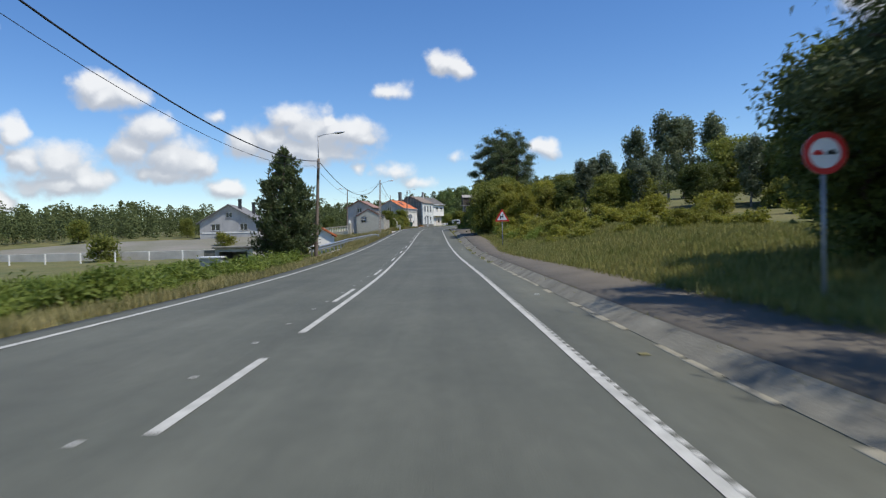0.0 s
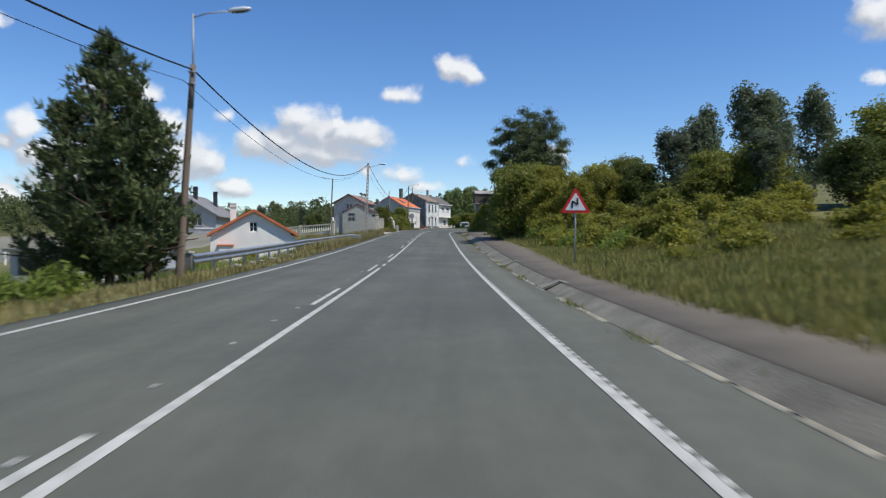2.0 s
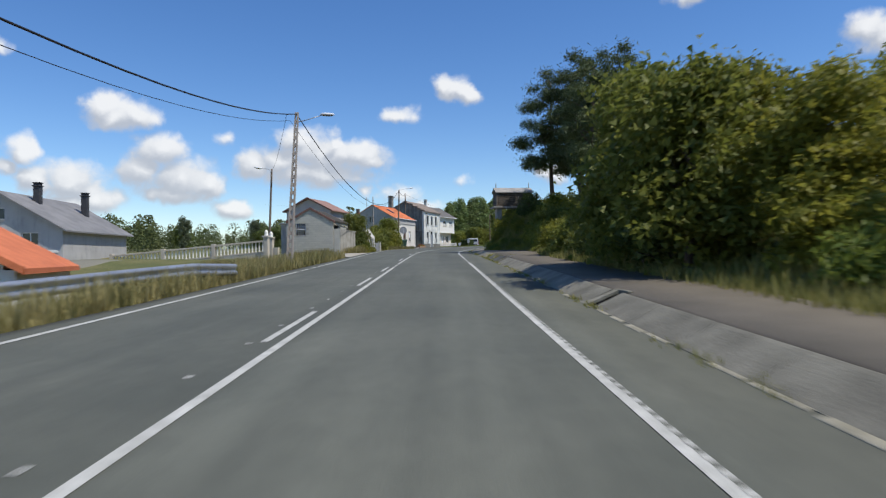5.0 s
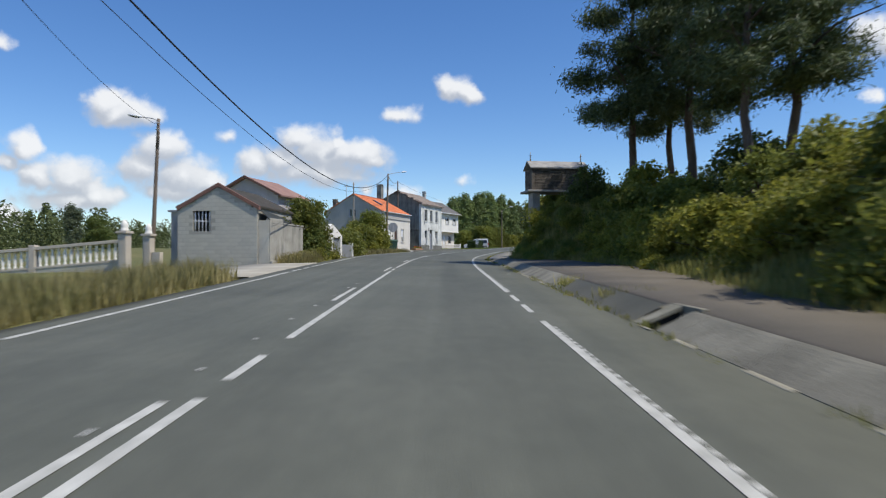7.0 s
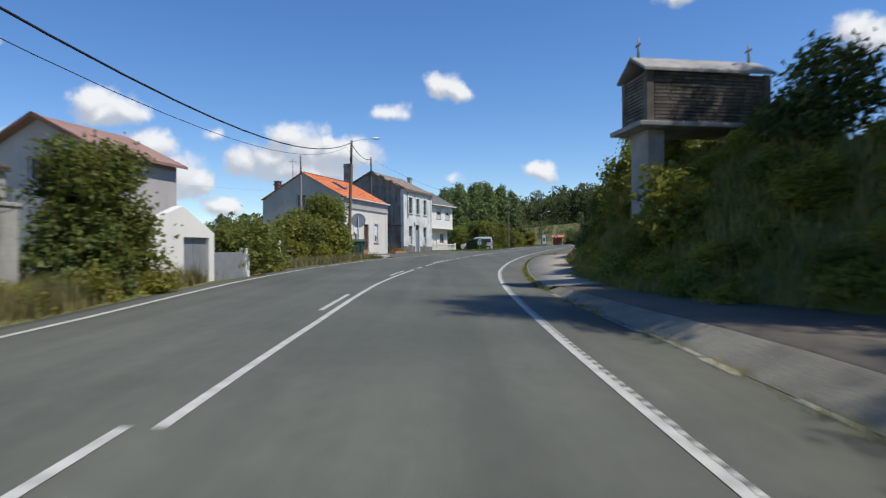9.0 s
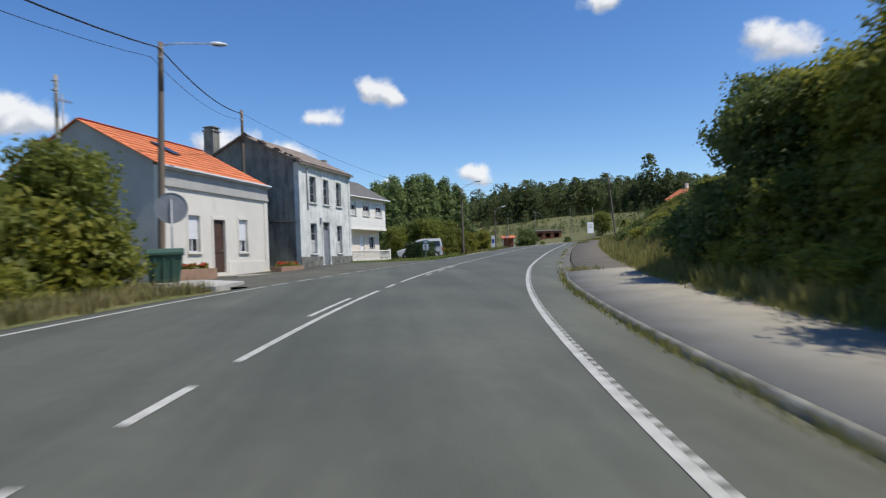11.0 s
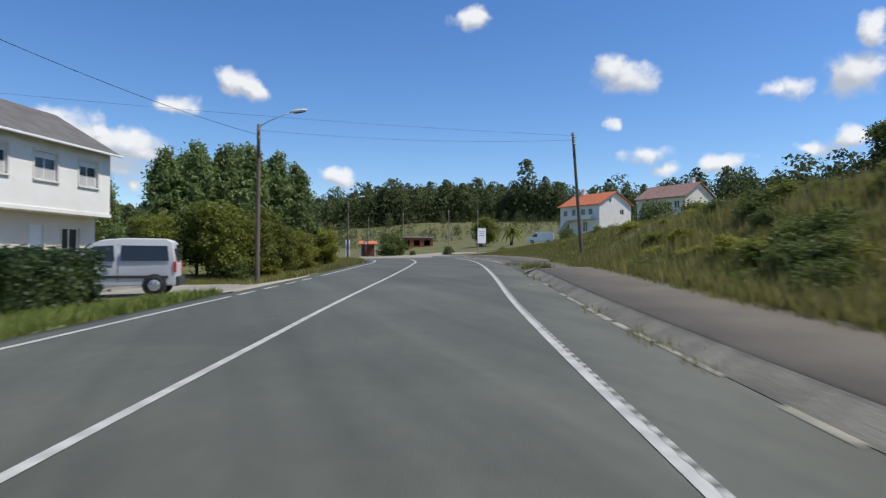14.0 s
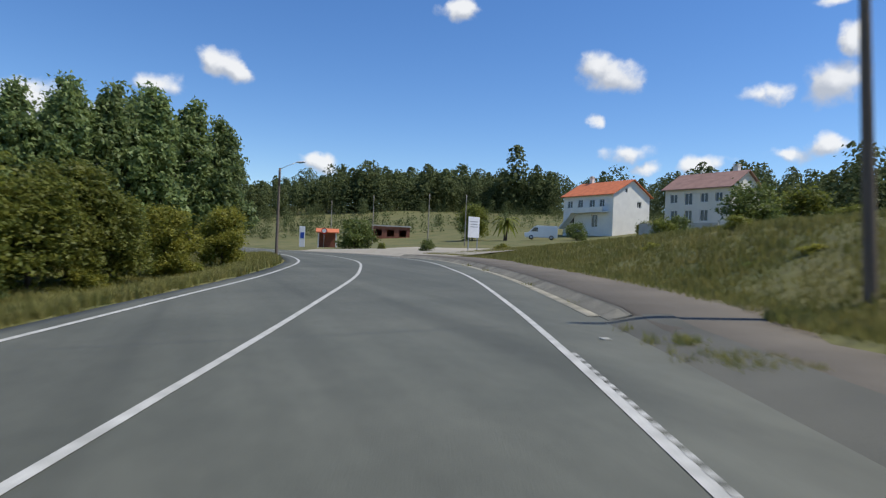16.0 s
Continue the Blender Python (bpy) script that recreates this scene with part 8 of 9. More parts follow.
for i in range(44):
    x = 0.15 + (LB - 0.3) * i / 43
    part("baluster", BAL, WHITE, gb, at=Matrix.Translation((x, 0, 0.6 + slope * x)) @ Matrix.Diagonal((1.35, 1.35, 1.27, 1)))
for x in (4.3, 8.6, 13.0):
    part("post", boxes((x - 0.15, x + 0.15, -0.16, 0.16, -1.4 + slope * x, 1.62 + slope * x), bevel=0.02), PALEGATE, gb)

# ---- raised granary on its stone legs ----
hz = gz(5.5, 126.0)
hr = thing("stone_granary", (3.98, 120.66, 6.53), 9, "raised stone granary with a slatted dark wall and slab roof", "granary")
HL, HW, HH = 3.8, 1.55, 1.45
part("base_slab", boxes((-0.3, HL + 0.3, -0.2, HW + 0.2, -0.12, 0.02), bevel=0.03), GRANITE, hr)
part("core", boxes((0.12, HL - 0.12, 0.12, HW - 0.12, 0.02, HH)), INSIDE, hr)
for x in (0.0, HL - 0.22):
    for y in (0.0, HW - 0.22):
        part("corner_post", boxes((x, x + 0.22, y, y + 0.22, 0.02, HH), bevel=0.02), STONE, hr)
srng = random.Random(9)
for r in range(14):
    z = 0.04 + r * (HH - 0.06) / 14
    x = 0.24
    while x < HL - 0.3:
        w = srng.uniform(0.35, 0.7)
        e = min(x + w, HL - 0.24)
        part("slat", boxes((x, e - 0.02, 0.01 + srng.uniform(-0.012, 0.012), 0.12, z, z + (HH - 0.06) / 14 - 0.022)), STONE, hr)
        x = e
    part("slat", boxes((0.01, 0.12, 0.24, HW - 0.24, z, z + (HH - 0.06) / 14 - 0.022)), STONE, hr)
for y0, y1 in ((-0.1, HW / 2), (HW + 0.1, HW / 2)):
    bm = bmesh.new()
    extrude_poly(bm, [(-0.1, y0, HH - 0.02), (HL + 0.1, y0, HH - 0.02), (HL + 0.1, y1, HH + 0.5), (-0.1, y1, HH + 0.5)], (0, 0, 0.08))
    part("roof_slab", bm, GRANITE, hr)
for x in (0.15, HL - 0.15):
    bm = bmesh.new()
    rod(bm, (x, HW / 2, HH + 0.5), (x, HW / 2, HH + 1.15), 0.05, 0.02, 6)
    box(bm, x - 0.02, x + 0.02, HW / 2 - 0.14, HW / 2 + 0.14, HH + 0.9, HH + 0.96)
    part("finial", bm, GRANITE, hr)
for x in (0.35, HL - 0.6):
    part("leg", boxes((x - 0.2, x + 0.3, 0.25, HW - 0.25, hz - 6.75 - 3.0, -0.12), bevel=0.04), GRANITE, hr)

# ---- clipped hedge ----


def hedge(place, turn, L, W, Hh, label, seed):
    ob = thing("clipped_hedge", place, turn, label, "hedge")
    rng = np.random.default_rng(seed)
    n = int((L * Hh * 2 + W * Hh * 2 + L * W) * 420)
    P, N = [], []
    areas = [(L * Hh, 0), (L * Hh, 1), (W * Hh, 2), (W * Hh, 3), (L * W, 4)]
    tot = sum(a for a, _ in areas)
    for a, k in areas:
        m = int(n * a / tot)
        p, q = rng.random(m), rng.random(m)
        x, y, z = {0: (p * L, 0 * p, q * Hh), 1: (p * L, 0 * p + W, q * Hh), 2: (0 * p, p * W, q * Hh), 3: (0 * p + L, p * W, q * Hh), 4: (p * L, q * W, 0 * p + Hh)}[k]
        P.append(np.stack([x, y, z], 1))
        N.append(np.tile({0: (0, -1, 0.2), 1: (0, 1, 0.2), 2: (-1, 0, 0.2), 3: (1, 0, 0.2), 4: (0, 0, 1)}[k], (m, 1)))
    P, N = np.concatenate(P), np.concatenate(N)
    P += rng.normal(size=P.shape) * 0.06
    wob = np.array([noise.noise((p[0] * 1.3, p[1] * 1.3, p[2] * 1.3)) for p in P])[:, None] * 0.12
    P += N * wob
    V, F = leaf_quads(P, unit(N + rng.normal(size=N.shape) * 0.7), 0.045, 0.7, rng)
    part("foliage", raw_mesh("foliage", V, F, LEAF_HEDGE), LEAF_HEDGE, ob)
    part("core", boxes((0.1, L - 0.1, 0.1, W - 0.1, 0, Hh - 0.1)), LEAF_DARK, ob)


LEAF_HEDGE = leaf_mat("hedge_leaves", (0.03, 0.06, 0.018), (0.075, 0.115, 0.03), 0.4, 0.3)
hedge((2.67, 176.2, 3.3), 90 - 28, 2.7, 1.4, 1.25, "neatly clipped dark-green hedge by the drive", 101)

# ---- parked silver van ----


def wheel(parent, x, y, r=0.3, w=0.19, side=1):
    bm = bmesh.new()
    prof = [(r * 0.62, -w / 2), (r * 0.93, -w / 2), (r, -w / 2 + 0.03), (r, w / 2 - 0.03), (r * 0.93, w / 2), (r * 0.62, w / 2)]
    turned(bm, prof, 28)
    bmesh.ops.transform(bm, matrix=Matrix.Translation((x, y, r)) @ pose(0, 0, 0, 90, 0, 0), verts=bm.verts)
    t = part("wheel", bm, RUBBER, parent)
    bm = bmesh.new()
    turned(bm, [(r * 0.64, 0), (r * 0.6, 0.02), (r * 0.2, 0.035), (r * 0.12, 0.05)], 20)
    for k in range(6):
        a = k * math.pi / 3
        box(bm, 0.06, r * 0.6, -0.03, 0.03, 0.03, 0.05, 0.0, Matrix.Rotation(a, 4, "Z"))
    bmesh.ops.transform(bm, matrix=Matrix.Translation((x, y + side * (w / 2 - 0.02), r)) @ pose(0, 0, 0, -90 * side, 0, 0), verts=bm.verts)
    part("rim", bm, HUBMETAL, t)


def prism_side(profile, y0, y1, tuck=None):
    """A body from a side profile (x, z) between two sides, narrowed towards the roof by tuck(z)."""
    bm = bmesh.new()
    tuck = tuck or (lambda z: 0.0)
    a = [bm.verts.new((x, y0 + tuck(z), z)) for x, z in profile]
    b = [bm.verts.new((x, y1 - tuck(z), z)) for x, z in profile]
    n = len(profile)
    bm.faces.new(a[::-1])
    bm.faces.new(b)
    for i in range(n):
        bm.faces.new((a[i], a[(i + 1) % n], b[(i + 1) % n], b[i]))
    bmesh.ops.recalc_face_normals(bm, faces=bm.faces)
    return bm


van = thing("silver_van", (4.55, 184.8, 3.3), math.degrees(math.atan2(0.04, -1.0)), "silver small panel van with dark side windows", "van")
VT = lambda z: 0.0 if z < 0.95 else 0.13 * (z - 0.95) / 0.85
# local x forward from the rear axle, y to the left
prof = [(-0.62, 0.3), (2.95, 0.25), (3.42, 0.32), (3.47, 0.62), (3.38, 0.82), (2.55, 1.02), (1.78, 1.62), (1.55, 1.73), (0.9, 1.8), (-0.35, 1.79), (-0.5, 1.7), (-0.62, 1.0)]
bm = prism_side(prof, -0.84, 0.84, VT)
bmesh.ops.bevel(bm, geom=bm.edges[:], offset=0.05, segments=3, affect="EDGES", profile=0.6)
for f in bm.faces:
    f.smooth = True
body = part("body", bm, VANPAINT, van)


def van_glass(name, pts, side, mt=GLASS, out=0.012):
    bm = bmesh.new()
    q = [(x, side * (0.84 - VT(z) + out), z) for x, z in pts]
    extrude_poly(bm, q, (0, -side * 0.03, 0))
    return part(name, bm, mt, body)


for sd in (-1, 1):
    van_glass("front_window", [(1.15, 1.06), (2.25, 1.06), (1.72, 1.52), (1.2, 1.56)], sd)
    van_glass("side_window", [(-0.42, 1.08), (0.98, 1.08), (0.98, 1.56), (-0.36, 1.56)], sd)
    van_glass("rubbing_strip", [(-0.4, 0.52), (2.4, 0.52), (2.4, 0.61), (-0.4, 0.61)], sd, PLASTIC, 0.02)
    van_glass("door_handle", [(1.22, 0.86), (1.4, 0.86), (1.4, 0.9), (1.22, 0.9)], sd, PLASTIC, 0.03)
    van_glass("door_seam", [(1.06, 0.4), (1.072, 0.4), (1.072, 1.6), (1.06, 1.6)], sd, PLASTIC, 0.008)
    bm = bmesh.new()
    box(bm, 2.08, 2.26, sd * 0.86, sd * 1.02, 1.02, 1.18, 0.03)
    part("mirror", bm, PLASTIC, body)
    part("tail_light", boxes((-0.64, -0.56, sd * 0.8 - 0.06, sd * 0.8 + 0.05, 0.72, 1.06), bevel=0.015), SIGNRED, body)
    for x in (0.0, 2.69):
        bm = bmesh.new()
        rod(bm, (x, sd * 0.80, 0.3), (x, sd * 0.855, 0.3), 0.36, 0.36, 24)
        part("wheel_arch", bm, PLASTIC, body)
        wheel(van, x, sd * 0.79, 0.3, 0.2, sd)
part("rear_bumper", boxes((-0.74, -0.56, -0.8, 0.8, 0.28, 0.58), bevel=0.04), PLASTIC, van)
part("front_bumper", boxes((3.35, 3.55, -0.78, 0.78, 0.24, 0.52), bevel=0.05), PLASTIC, van)
bm = bmesh.new()
extrude_poly(bm, [(2.5, -0.72, 1.075), (1.86, -0.68, 1.6), (1.86, 0.68, 1.6), (2.5, 0.72, 1.075)], (0.02, 0, 0.02))
part("windscreen", bm, GLASS, body)
part("rear_window", boxes((-0.66, -0.6, -0.6, 0.6, 1.1, 1.6), bevel=0.02), GLASS, body)
for y in (-0.6, 0.6):
    part("headlight", boxes((3.3, 3.48, y - 0.17, y + 0.17, 0.6, 0.8), bevel=0.05), SIGNWHITE, body)

# white balusters beside the forecourt
balustrade("forecourt_balustrade", (3.7, 189.5, 3.3), 30, 0.9, "short white balustrade at the end of the forecourt")

# ---- low things on the left at the start ----
sh_ = thing("concrete_shed", (-16.6, 45.6, -1.0), -3, "low grey concrete shed with a flat roof", "shed")
part("front_wall", wall_mesh([(0, -0.2), (2.8, -0.2), (2.8, 1.6), (0, 1.6)], [(0.3, 2.4, 0.7, 1.35)], 0.2, I4), CONCRETE, sh_)
part("back_wall", boxes((0, 2.8, 2.6, 2.8, -0.2, 1.6)), CONCRETE, sh_)
part("side_wall", boxes((0, 0.2, 0.21, 2.6, -0.2, 1.6)), CONCRETE, sh_)
part("side_wall", boxes((2.6, 2.8, 0.21, 2.6, -0.2, 1.6)), CONCRETE, sh_)
part("roof", boxes((-0.15, 2.95, -0.2, 3.0, 1.6, 1.72), bevel=0.02), PLINTH, sh_)
tr = thing("white_trough", (-16.2, 41.5, -0.9), -5, "white slab-topped trough in the grass", "trough")
part("block", boxes((0, 1.5, 0, 0.6, -0.2, 0.95), bevel=0.03), CONCRETE, tr)
part("slab", boxes((-0.1, 1.6, -0.1, 0.7, 0.95, 1.05), bevel=0.02), SIGNWHITE, tr)
# sheet on a line
bm = bmesh.new()
n = 14
rows_ = []
for j in range(7):
    rows_.append([bm.verts.new((i * 0.14, 0.05 * math.sin(i * 1.1 + j * 0.5), -j * 0.13)) for i in range(n)])
for a, b in zip(rows_, rows_[1:]):
    for i in range(n - 1):
        bm.faces.new((a[i], a[i + 1], b[i + 1], b[i])).smooth = True
sheet = part("hanging_sheet", bm, SIGNWHITE, None, at=Matrix.Translation((-14.6, 52.0, 0.35)))
sheet.modifiers.new("thick", "SOLIDIFY").thickness = 0.01
tagged(sheet, "white sheet hung out over a low wall", "sheet")
lw = thing("low_garden_wall", (-20.0, 52.4, -0.9), 0, "low dark garden wall below the road", "wall")
part("wall", boxes((0, 7.4, 0, 0.25, -0.3, 1.25), bevel=0.02), PLINTH, lw)
part("coping", boxes((-0.05, 7.45, -0.05, 0.3, 1.25, 1.33), bevel=0.02), CONCRETE, lw)
yd = thing("pale_yard", (0, 0, 0), 0, "pale gravel yard beyond the field", "yard", kind="structure")
part("surface", boxes((-95, -25, 70, 96, -1.5, -0.25), bevel=0.1), PALE_PAVING, yd)
part("retaining_wall", boxes((-95, -24.7, 69.6, 69.98, -1.6, 0.1), bevel=0.03), CONCRETE, yd)
fence_post = mesh_of(boxes((-0.06, 0.06, -0.06, 0.06, -0.3, 1.1), bevel=0.02), "fence_post")
fence_post.materials.append(WHITE)
for i in range(12):
    x, y = -24 - i * 3.2, 66 - i * 0.6
    ob = part("fence_post", fence_post, WHITE, None, at=Matrix.Translation((x, y, gz(x, y))))
    tagged(ob, "short white concrete post in the field", "fence post", "field fence posts")

# white tub and gravel yard in the low field
tb = thing("white_tub", (-21.5, 66.5, gz(-21.5, 66.5)), 20, "white plastic tub lying in the field", "tub")
bm = bmesh.new()
lo_, hi_ = [bm.verts.new((x * 0.85, y * 0.85, 0.0)) for x, y in ((-0.9, -0.5), (0.9, -0.5), (0.9, 0.5), (-0.9, 0.5))], [bm.verts.new((x, y, 0.75)) for x, y in ((-0.9, -0.5), (0.9, -0.5), (0.9, 0.5), (-0.9, 0.5))]
bm.faces.new(lo_[::-1])
bm.faces.new(hi_)
for i in range(4):
    bm.faces.new((lo_[i], lo_[(i + 1) % 4], hi_[(i + 1) % 4], hi_[i]))
bmesh.ops.bevel(bm, geom=bm.edges[:], offset=0.06, segments=2, affect="EDGES")
part("shell", bm, SIGNWHITE, tb)
part("rim", boxes((-0.95, 0.95, -0.55, 0.55, 0.72, 0.8), bevel=0.03), LAMPWHITE, tb)
gx, gy = np.meshgrid(np.arange(-96, -25.9, 1.0), np.arange(68, 98.1, 1.0))
gy = gy + 0.25 * (gx + 60)
gu = np.abs(road_place(gx, gy)[1])
gn = np.array([noise.noise((x * 0.35, y * 0.35, 0.0)) * 0.10 + noise.noise((x * 0.05, y * 0.05, 3.0)) * 0.5 * min(1, max(0, (q - 12) / 30)) for x, y, q in zip(gx.ravel(), gy.ravel(), gu.ravel())]).reshape(gx.shape)
edge = np.minimum(np.minimum(np.arange(gx.shape[0])[:, None], np.arange(gx.shape[0])[::-1][:, None]), np.minimum(np.arange(gx.shape[1]), np.arange(gx.shape[1])[::-1]))
gv = np.stack([gx, gy, ground_height(gx, gy) + gn + np.where(edge == 0, -0.3, 0.1)], -1)
gi = np.arange(gx.size).reshape(gx.shape)
tagged(new("gravel_yard", raw_mesh("gravel_yard", gv.reshape(-1, 3), np.stack([gi[:-1, :-1], gi[:-1, 1:], gi[1:, 1:], gi[1:, :-1]], -1).reshape(-1, 4), GRAVEL)), "flat grey gravel yard behind the white posts", "yard", kind="structure")

# loose stones along the verge by the rail
rock_rng = np.random.default_rng(33)
for i in range(13):
    q = on_road(np.array([rock_rng.uniform(43, 57)]), np.array([-7.45 - rock_rng.random() * 0.5]))[0]
    bm = bmesh.new()
    bmesh.ops.create_icosphere(bm, subdivisions=2, radius=float(rock_rng.uniform(0.09, 0.2)))
    for v in bm.verts:
        v.co *= 1 + 0.3 * noise.noise(v.co * 6 + Vector((i, 0, 0)))
        v.co.z *= 0.6
    st = part("verge_stone", bm, GRANITE, None, at=Matrix.Translation((q[0], q[1], gz(q[0], q[1]) + 0.1)))
    tagged(st, "rough pale stone in the grass of the verge", "stone", "stones by the guard rail")

# ---- far end: junction, signs, houses ----


def far_house(name, near, heading, L, D, eave, ridge, wall, roofm, label, wins, gwins=()):
    """A house on the right: near is its near corner; the front looks across the valley, the gable back down the road."""
    o = Vector(near) - L * Vector((math.sin(radians(heading)), math.cos(radians(heading)), 0))
    ob, _ = house(name, o, heading, L, D, eave, ridge, wall, label, roof_mat=roofm, front=wins, gable1=gwins, thick=0.25, base=-3.5, over=0.5, side_over=0.4)
    for w in wins:
        window(ob, I4, *w, sash=(2, 1), sill=False)
    m1 = Matrix.Translation((L, 0, 0)) @ pose(0, 0, 0, 0, 0, 90)
    for w in gwins:
        window(ob, m1, *w, sash=(2, 1), sill=False)
    return ob


W2 = [(0.9, 2.1, 3.5, 4.7), (3.4, 4.5, 2.8, 4.8), (6.0, 7.2, 3.5, 4.7), (8.2, 9.3, 3.5, 4.7), (6.6, 7.9, 0.2, 2.2), (1.4, 2.6, 0.9, 1.9)]
fr = far_house("white_far_house", (74.4, 267.2, max(9.2, gz(74, 268)) + 0.8), 168.0, 11.2, 8.6, 5.6, 8.0, WHITE, TILE2, "white two-storey house with an orange tiled roof", W2, [(5.6, 6.6, 3.6, 4.6), (2.6, 3.2, 5.9, 6.6)])
bm = bmesh.new()
extrude_poly(bm, [(0.2, -1.4, 0.0), (3.2, -1.4, 2.8), (3.2, -1.4, 2.4), (0.6, -1.4, -0.1)], (0, 1.3, 0))
part("outer_stair", bm, WHITE, fr)
part("balcony", boxes((3.2, 10.2, -1.4, -0.02, 2.5, 2.7), bevel=0.02), WHITE, fr)
part("balcony_wall", boxes((3.2, 10.2, -1.4, -1.3, 2.7, 3.4), bevel=0.02), WHITE, fr)
chimney(fr, 2.0, 4.6, 7.2, 9.0, 0.6, WHITE)
W3 = [(0.8, 1.9, 3.1, 4.3), (3.0, 4.2, 2.8, 4.4), (5.4, 6.5, 3.1, 4.3), (7.5, 8.5, 3.1, 4.3), (0.9, 2.0, 0.6, 2.1), (3.1, 4.2, 0.3, 2.1), (5.4, 6.5, 0.6, 2.1)]
fw = far_house("brown_roofed_house", (76.0, 245.0, max(10.0, gz(73.4, 247.0))), 166.0, 9.6, 7.4, 5.1, 7.3, LILAC, BROWNTILE, "pale two-storey house with a brown tiled roof", W3, [(3.1, 4.1, 3.1, 4.1)])
chimney(fw, 7.6, 4.6, 6.4, 8.1, 0.7, WHITE)
part("garden_wall", boxes((-1.0, 10.6, -4.2, -4.0, -3.5, 0.1), bevel=0.02), CONCRETE, fw)

# white delivery van
wv = thing("white_van", (63.0, 266.5, gz(63.0, 266.5)), 150, "white delivery van parked by the house", "van")
bm = prism_side([(-0.9, 0.3), (3.9, 0.3), (4.1, 0.9), (3.3, 1.15), (2.6, 1.95), (2.2, 2.1), (-0.9, 2.1)], -0.95, 0.95)
bmesh.ops.bevel(bm, geom=bm.edges[:], offset=0.07, segments=2, affect="EDGES")
wb = part("body", bm, VANWHITE, wv)
for x in (0.0, 3.0):
    for sd in (-1, 1):
        wheel(wv, x, sd * 0.86, 0.33, 0.22, sd)
for sd in (-1, 1):
    bm = bmesh.new()
    extrude_poly(bm, [(2.0, sd * 0.955, 1.2), (3.1, sd * 0.955, 1.2), (2.55, sd * 0.955, 1.8), (2.05, sd * 0.955, 1.8)], (0, sd * 0.012, 0))
    part("side_window", bm, GLASS, wb)

# white board on two legs
bd = thing("notice_board", (38.3, 239.0, gz(38.3, 239.0)), 8, "white notice board with faint grey lines", "notice board")
bh = 8.65 - gz(38.3, 239.0)
part("panel", boxes((-0.62, 0.62, -0.04, 0.04, bh - 2.0, bh), bevel=0.015), SIGNWHITE, bd)
for x in (-0.5, 0.5):
    part("leg", boxes((x - 0.04, x + 0.04, 0.045, 0.12, -0.4, bh - 0.1)), GREYMETAL, bd)
for i, w in enumerate((0.42, 0.36, 0.4)):
    part("text_bar", boxes((-w, w, -0.05, -0.042, bh - 0.5 - i * 0.25, bh - 0.43 - i * 0.25)), GREYMETAL, bd)

# totem, shelter and bush at the junction
tm = thing("white_totem", (27.7, 279.0, gz(27.7, 279.0)), -8, "tall white sign totem with a blue mark", "sign")
part("panel", boxes((-0.42, 0.42, -0.1, 0.1, 0.1, 3.2), bevel=0.03), SIGNWHITE, tm)
part("blue_mark", boxes((-0.25, 0.3, -0.12, -0.102, 1.4, 2.3), bevel=0.005), mat("sign_blue", (0.03, 0.08, 0.35), (0.03, 0.07, 0.3), 4, 0.5, 0.0, 30, 0.05), tm)
sl = thing("bus_shelter", (31.3, 278.0, gz(31.3, 278.0)), -10, "small shelter with an orange tiled roof", "shelter")
part("back", boxes((-1.4, 1.4, 1.2, 1.35, -0.3, 2.2)), BRICKRED, sl)
for x in (-1.3, 1.3):
    part("column", boxes((x - 0.1, x + 0.1, -0.9, -0.7, -0.3, 2.2), bevel=0.01), WHITE, sl)
bm = bmesh.new()
extrude_poly(bm, [(-1.7, -1.2, 2.15), (1.7, -1.2, 2.15), (1.7, 1.6, 2.75), (-1.7, 1.6, 2.75)], (0, 0, 0.15))
part("roof", bm, TILE2, sl)
rs = thing("round_sign_far", (30.1, 274.0, gz(30.1, 274.0)), -8, "round red-edged speed sign on a grey post", "road sign")
sign_post(rs, 0, 0.03, 2.7)
part("plate", flat_disc(0.42, 0.012, 0.0), SIGNWHITE, rs, at=Matrix.Translation((0, 0, 2.5)))
part("red_ring", ring(0.3, 0.42, 0.008), SIGNRED, rs, "red rim", at=Matrix.Translation((0, -0.013, 2.5)))
put("d", 33.2, 268.0, 1.5)
put("d", 34.4, 269.0, 1.2)
put("a", 35.8, 263.0, 0.4)

# unfinished brick building
bx, by = 44.4, 303.0
br = thing("brick_shell", (bx, by, gz(bx, by)), -8, "unfinished low red-brick shell with empty openings", "building")
part("front_wall", wall_mesh([(0, -0.6), (7.5, -0.6), (7.5, 2.5), (0, 2.5)], [(0.6, 2.0, 0.6, 1.9), (3.0, 4.4, 0.6, 1.9), (5.4, 6.8, 0.6, 1.9)], 0.25, I4), BRICKRED, br)
part("slab", boxes((-0.2, 7.7, -0.2, 5.2, 2.5, 2.75)), CONCRETE, br)
part("back_wall", boxes((0, 7.5, 4.8, 5.0, -0.6, 2.5)), BRICKRED, br)
for x in (0, 7.3):
    part("side_wall", boxes((x, x + 0.2, 0.26, 4.8, -0.6, 2.5)), BRICKRED, br)

# side road at the junction


def on_ground(u):
    """Height over the road's line that lays a strip on the ground at u."""
    def up(s):
        p = on_road(s, np.full_like(s, u))
        return ground_height(p[:, 0], p[:, 1]) - p[:, 2] + 0.12
    return up


ribbon("side_road", SY(222.0), SY(262.0), [1.72, 3.6, 5.6, 9.0, 14.0, 20.0], [0.008, 0.03, on_ground(5.6), on_ground(9.0), on_ground(14.0), on_ground(20.0)], PALE_PAVING, "pale worn side road joining at the bend", "road", 1.0, 0.1)

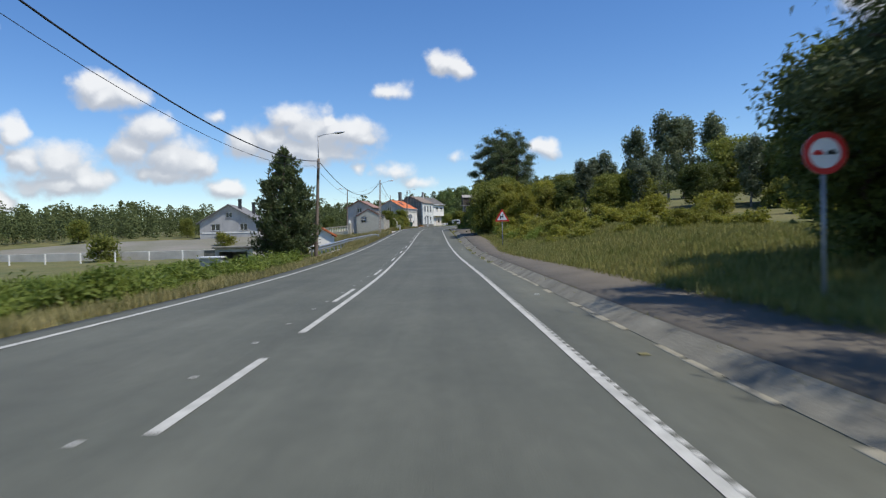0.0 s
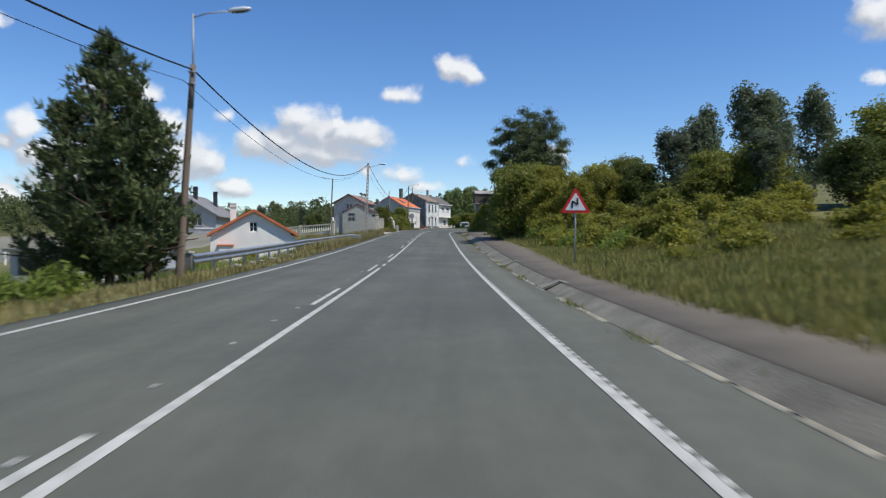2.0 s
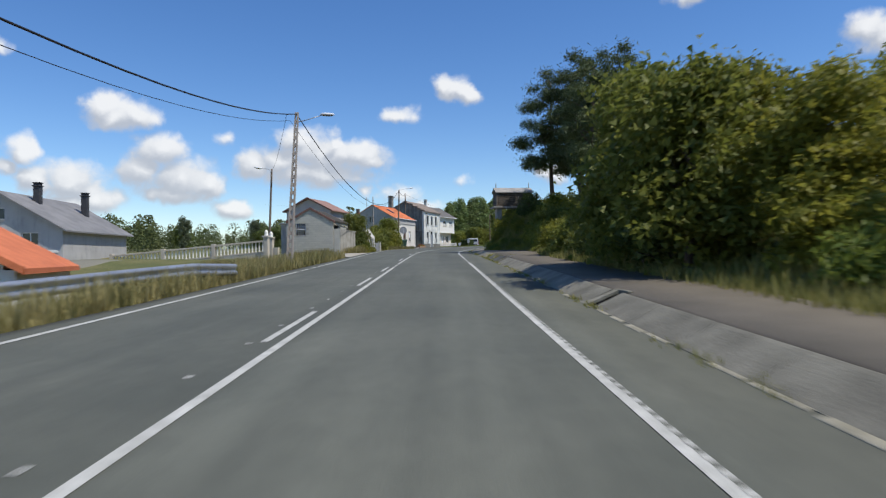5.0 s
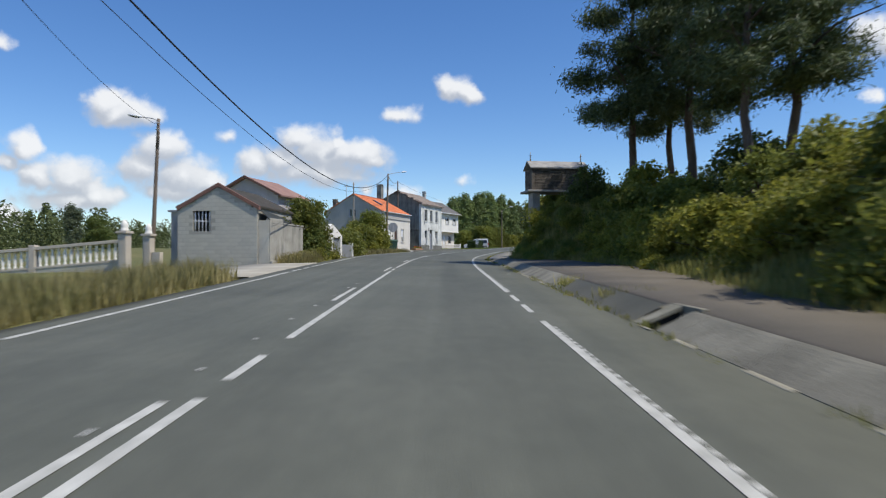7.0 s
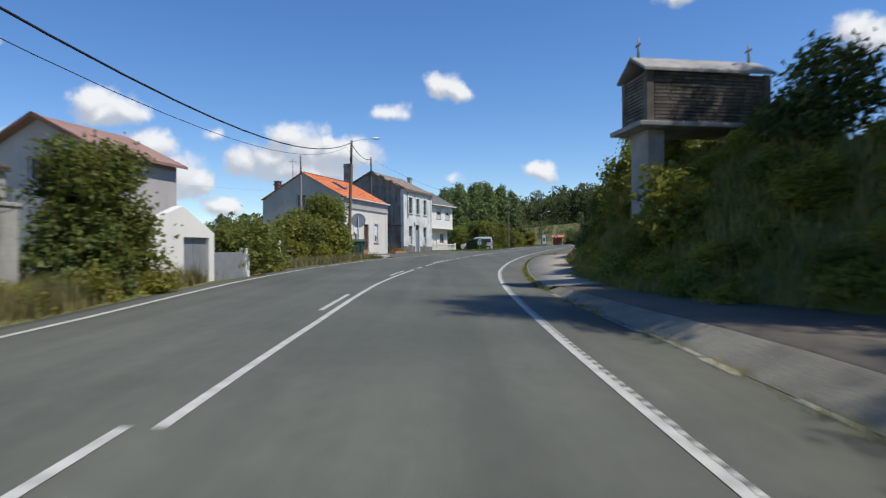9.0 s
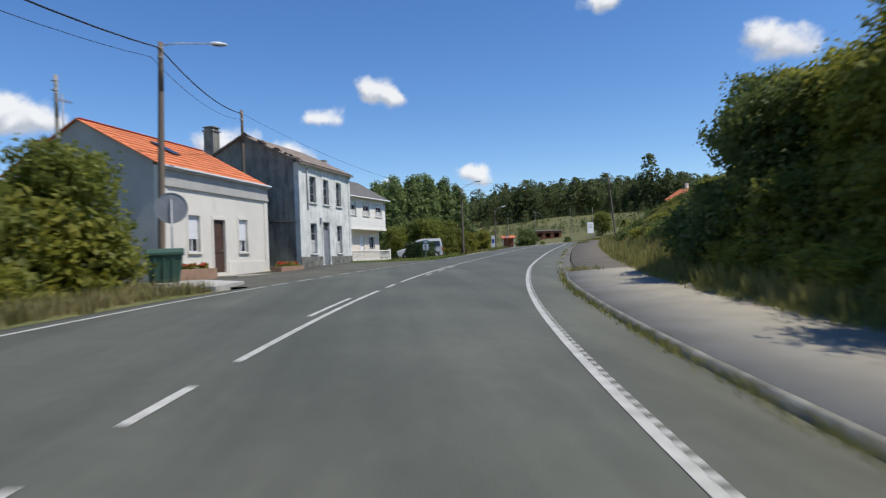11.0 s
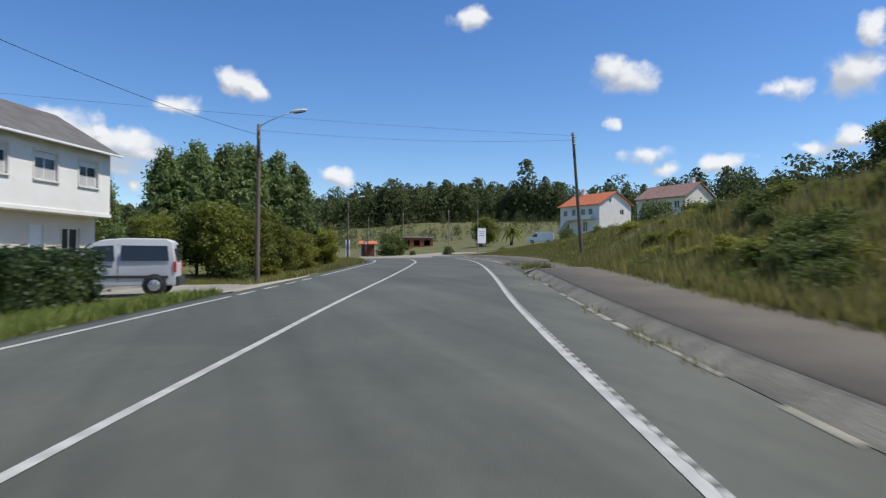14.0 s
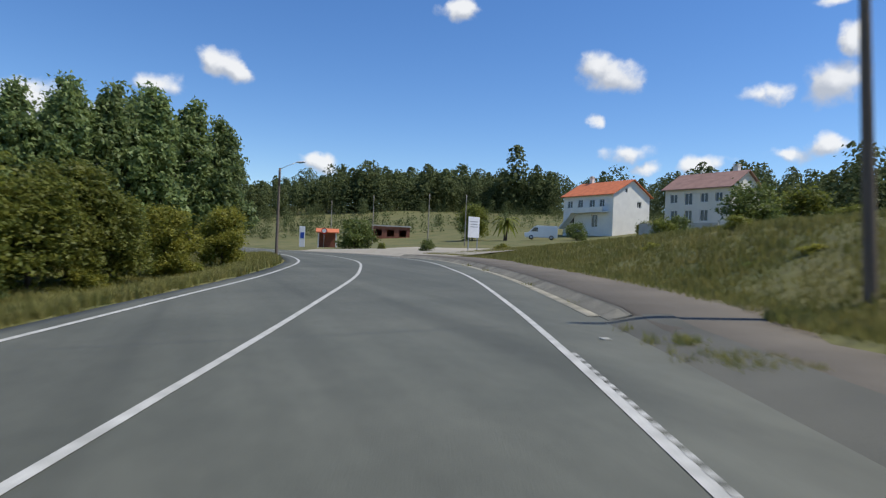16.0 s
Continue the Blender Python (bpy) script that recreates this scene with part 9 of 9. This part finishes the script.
# palm and slim poles in the far garden
palm_r = np.random.default_rng(5)
pm = thing("palm_tree", (58.0, 272.0, gz(58.0, 272.0)), 0, "squat palm tree with arching fronds", "palm tree")
bm = bmesh.new()
rod(bm, (0, 0, -0.3), (0.1, 0, 3.2), 0.3, 0.26, 10)
part("trunk", bm, BARK, pm)
for k in range(22):
    az, el = k * 2.4, palm_r.uniform(-0.2, 1.0)
    bm = bmesh.new()
    pv = None
    for i in range(8):
        t = i / 7
        r = 2.4 * t
        z = 3.2 + r * el - 1.1 * t * t * 2.0
        c = Vector((math.cos(az) * r, math.sin(az) * r, z))
        sd = Vector((-math.sin(az), math.cos(az), 0)) * (0.32 * math.sin(math.pi * (0.12 + 0.85 * t)))
        v = [bm.verts.new(c - sd - Vector((0, 0, 0.1))), bm.verts.new(c), bm.verts.new(c + sd - Vector((0, 0, 0.1)))]
        if pv:
            bm.faces.new((pv[0], pv[1], v[1], v[0]))
            bm.faces.new((pv[1], pv[2], v[2], v[1]))
        pv = v
    part("frond", bm, LEAF_OAK, pm)
for x, y, top in ((47.0, 262.0, 13.0), (44.5, 270.0, 13.5), (40.0, 285.0, 14.0), (34.0, 290.0, 13.0)):
    pole("slim_pole", x, y, top, CONCPOLE, "slim grey wire pole in the far field", 0.09)
put("A", 55.0, 278.0, 0.85)
put("d", 64.5, 262.0, 0.95)
put("a", 75.5, 261.0, 0.95)
put("c", 40.0, 236.0, 0.6)
put("d", 36.0, 246.0, 0.5)

# ---- roof tiles of the red-roofed house ----
piece = tile_piece(0.31, 0.5, 0.06)
piece.materials.append(TILE)
slope_a = math.atan2(2.1, 3.8)
ln = math.hypot(2.1, 3.8) + 0.12
for r in range(10):
    for c in range(29):
        d = r * ln / 10
        part("tile", piece, TILE, rh, at=Matrix.Translation((0.0 + 0.155 + c * 0.3, -0.12 + math.cos(slope_a) * d, 4.5 + math.sin(slope_a) * d)) @ pose(0, 0, 0, math.degrees(slope_a), 0, 0))
part("ridge", wavy_slope("ridge", 8.9, 3.66, 6.6, 3.94, 6.6, TILE, 0.3, 0.03, -0.1, 0.09, 2), TILE, rh)
old_t = wavy_slope("tile_sheet", 7.9, -0.3, 6.05, 3.6, 8.0, OLDTILE, 0.26, 0.06, -0.2, 0.1, 11)
part("tile_sheet", old_t, OLDTILE, oh)
# loose tiles along the eaves and verge
lrng = random.Random(3)
for i in range(16):
    bm = bmesh.new()
    box(bm, -0.13, 0.13, -0.2, 0.2, 0, 0.05, 0.015)
    t = lrng.random()
    part("loose_tile", bm, OLDTILE, oh, at=Matrix.Translation((-0.12 + lrng.uniform(-0.05, 0.2), 3.6 * t - 0.2, 6.24 + 1.86 * t)) @ pose(0, 0, 0, 28 + lrng.uniform(-8, 8), lrng.uniform(-12, 12), lrng.uniform(0, 90)))

# blocks of the outhouse gable, seen one by one
bm0 = mesh_of(boxes((0.006, 0.394, -0.006, 0.01, 0.006, 0.194)), "block")
bm1 = mesh_of(boxes((0.006, 0.194, -0.006, 0.01, 0.006, 0.194)), "block")
for me in (bm0, bm1):
    me.materials.append(BLOCK)
mo = Matrix.Translation((0, 4.2, 0)) @ pose(0, 0, 0, 0, 0, -90)
for r in range(20):
    z = 0.0 + r * 0.2
    x = 0.0 - (0.2 if r % 2 else 0.0)
    while x < 4.2 - 1e-6:
        a, b = x, x + 0.4
        half = False
        if a < 0:
            a, half = 0.0, True
        if b > 4.2 + 1e-6:
            b, half = a + 0.2, True
        top = 3.1 + 1.0 * (1 - abs((a + b) / 2 - 2.1) / 2.1)
        if z + 0.2 < top and not (b > 0.8 and a < 1.75 and z + 0.2 > 1.96 and z < 2.99):
            part("block", bm1 if half else bm0, BLOCK, ot, at=mo @ Matrix.Translation((a, 0, z)))
        x += 0.4
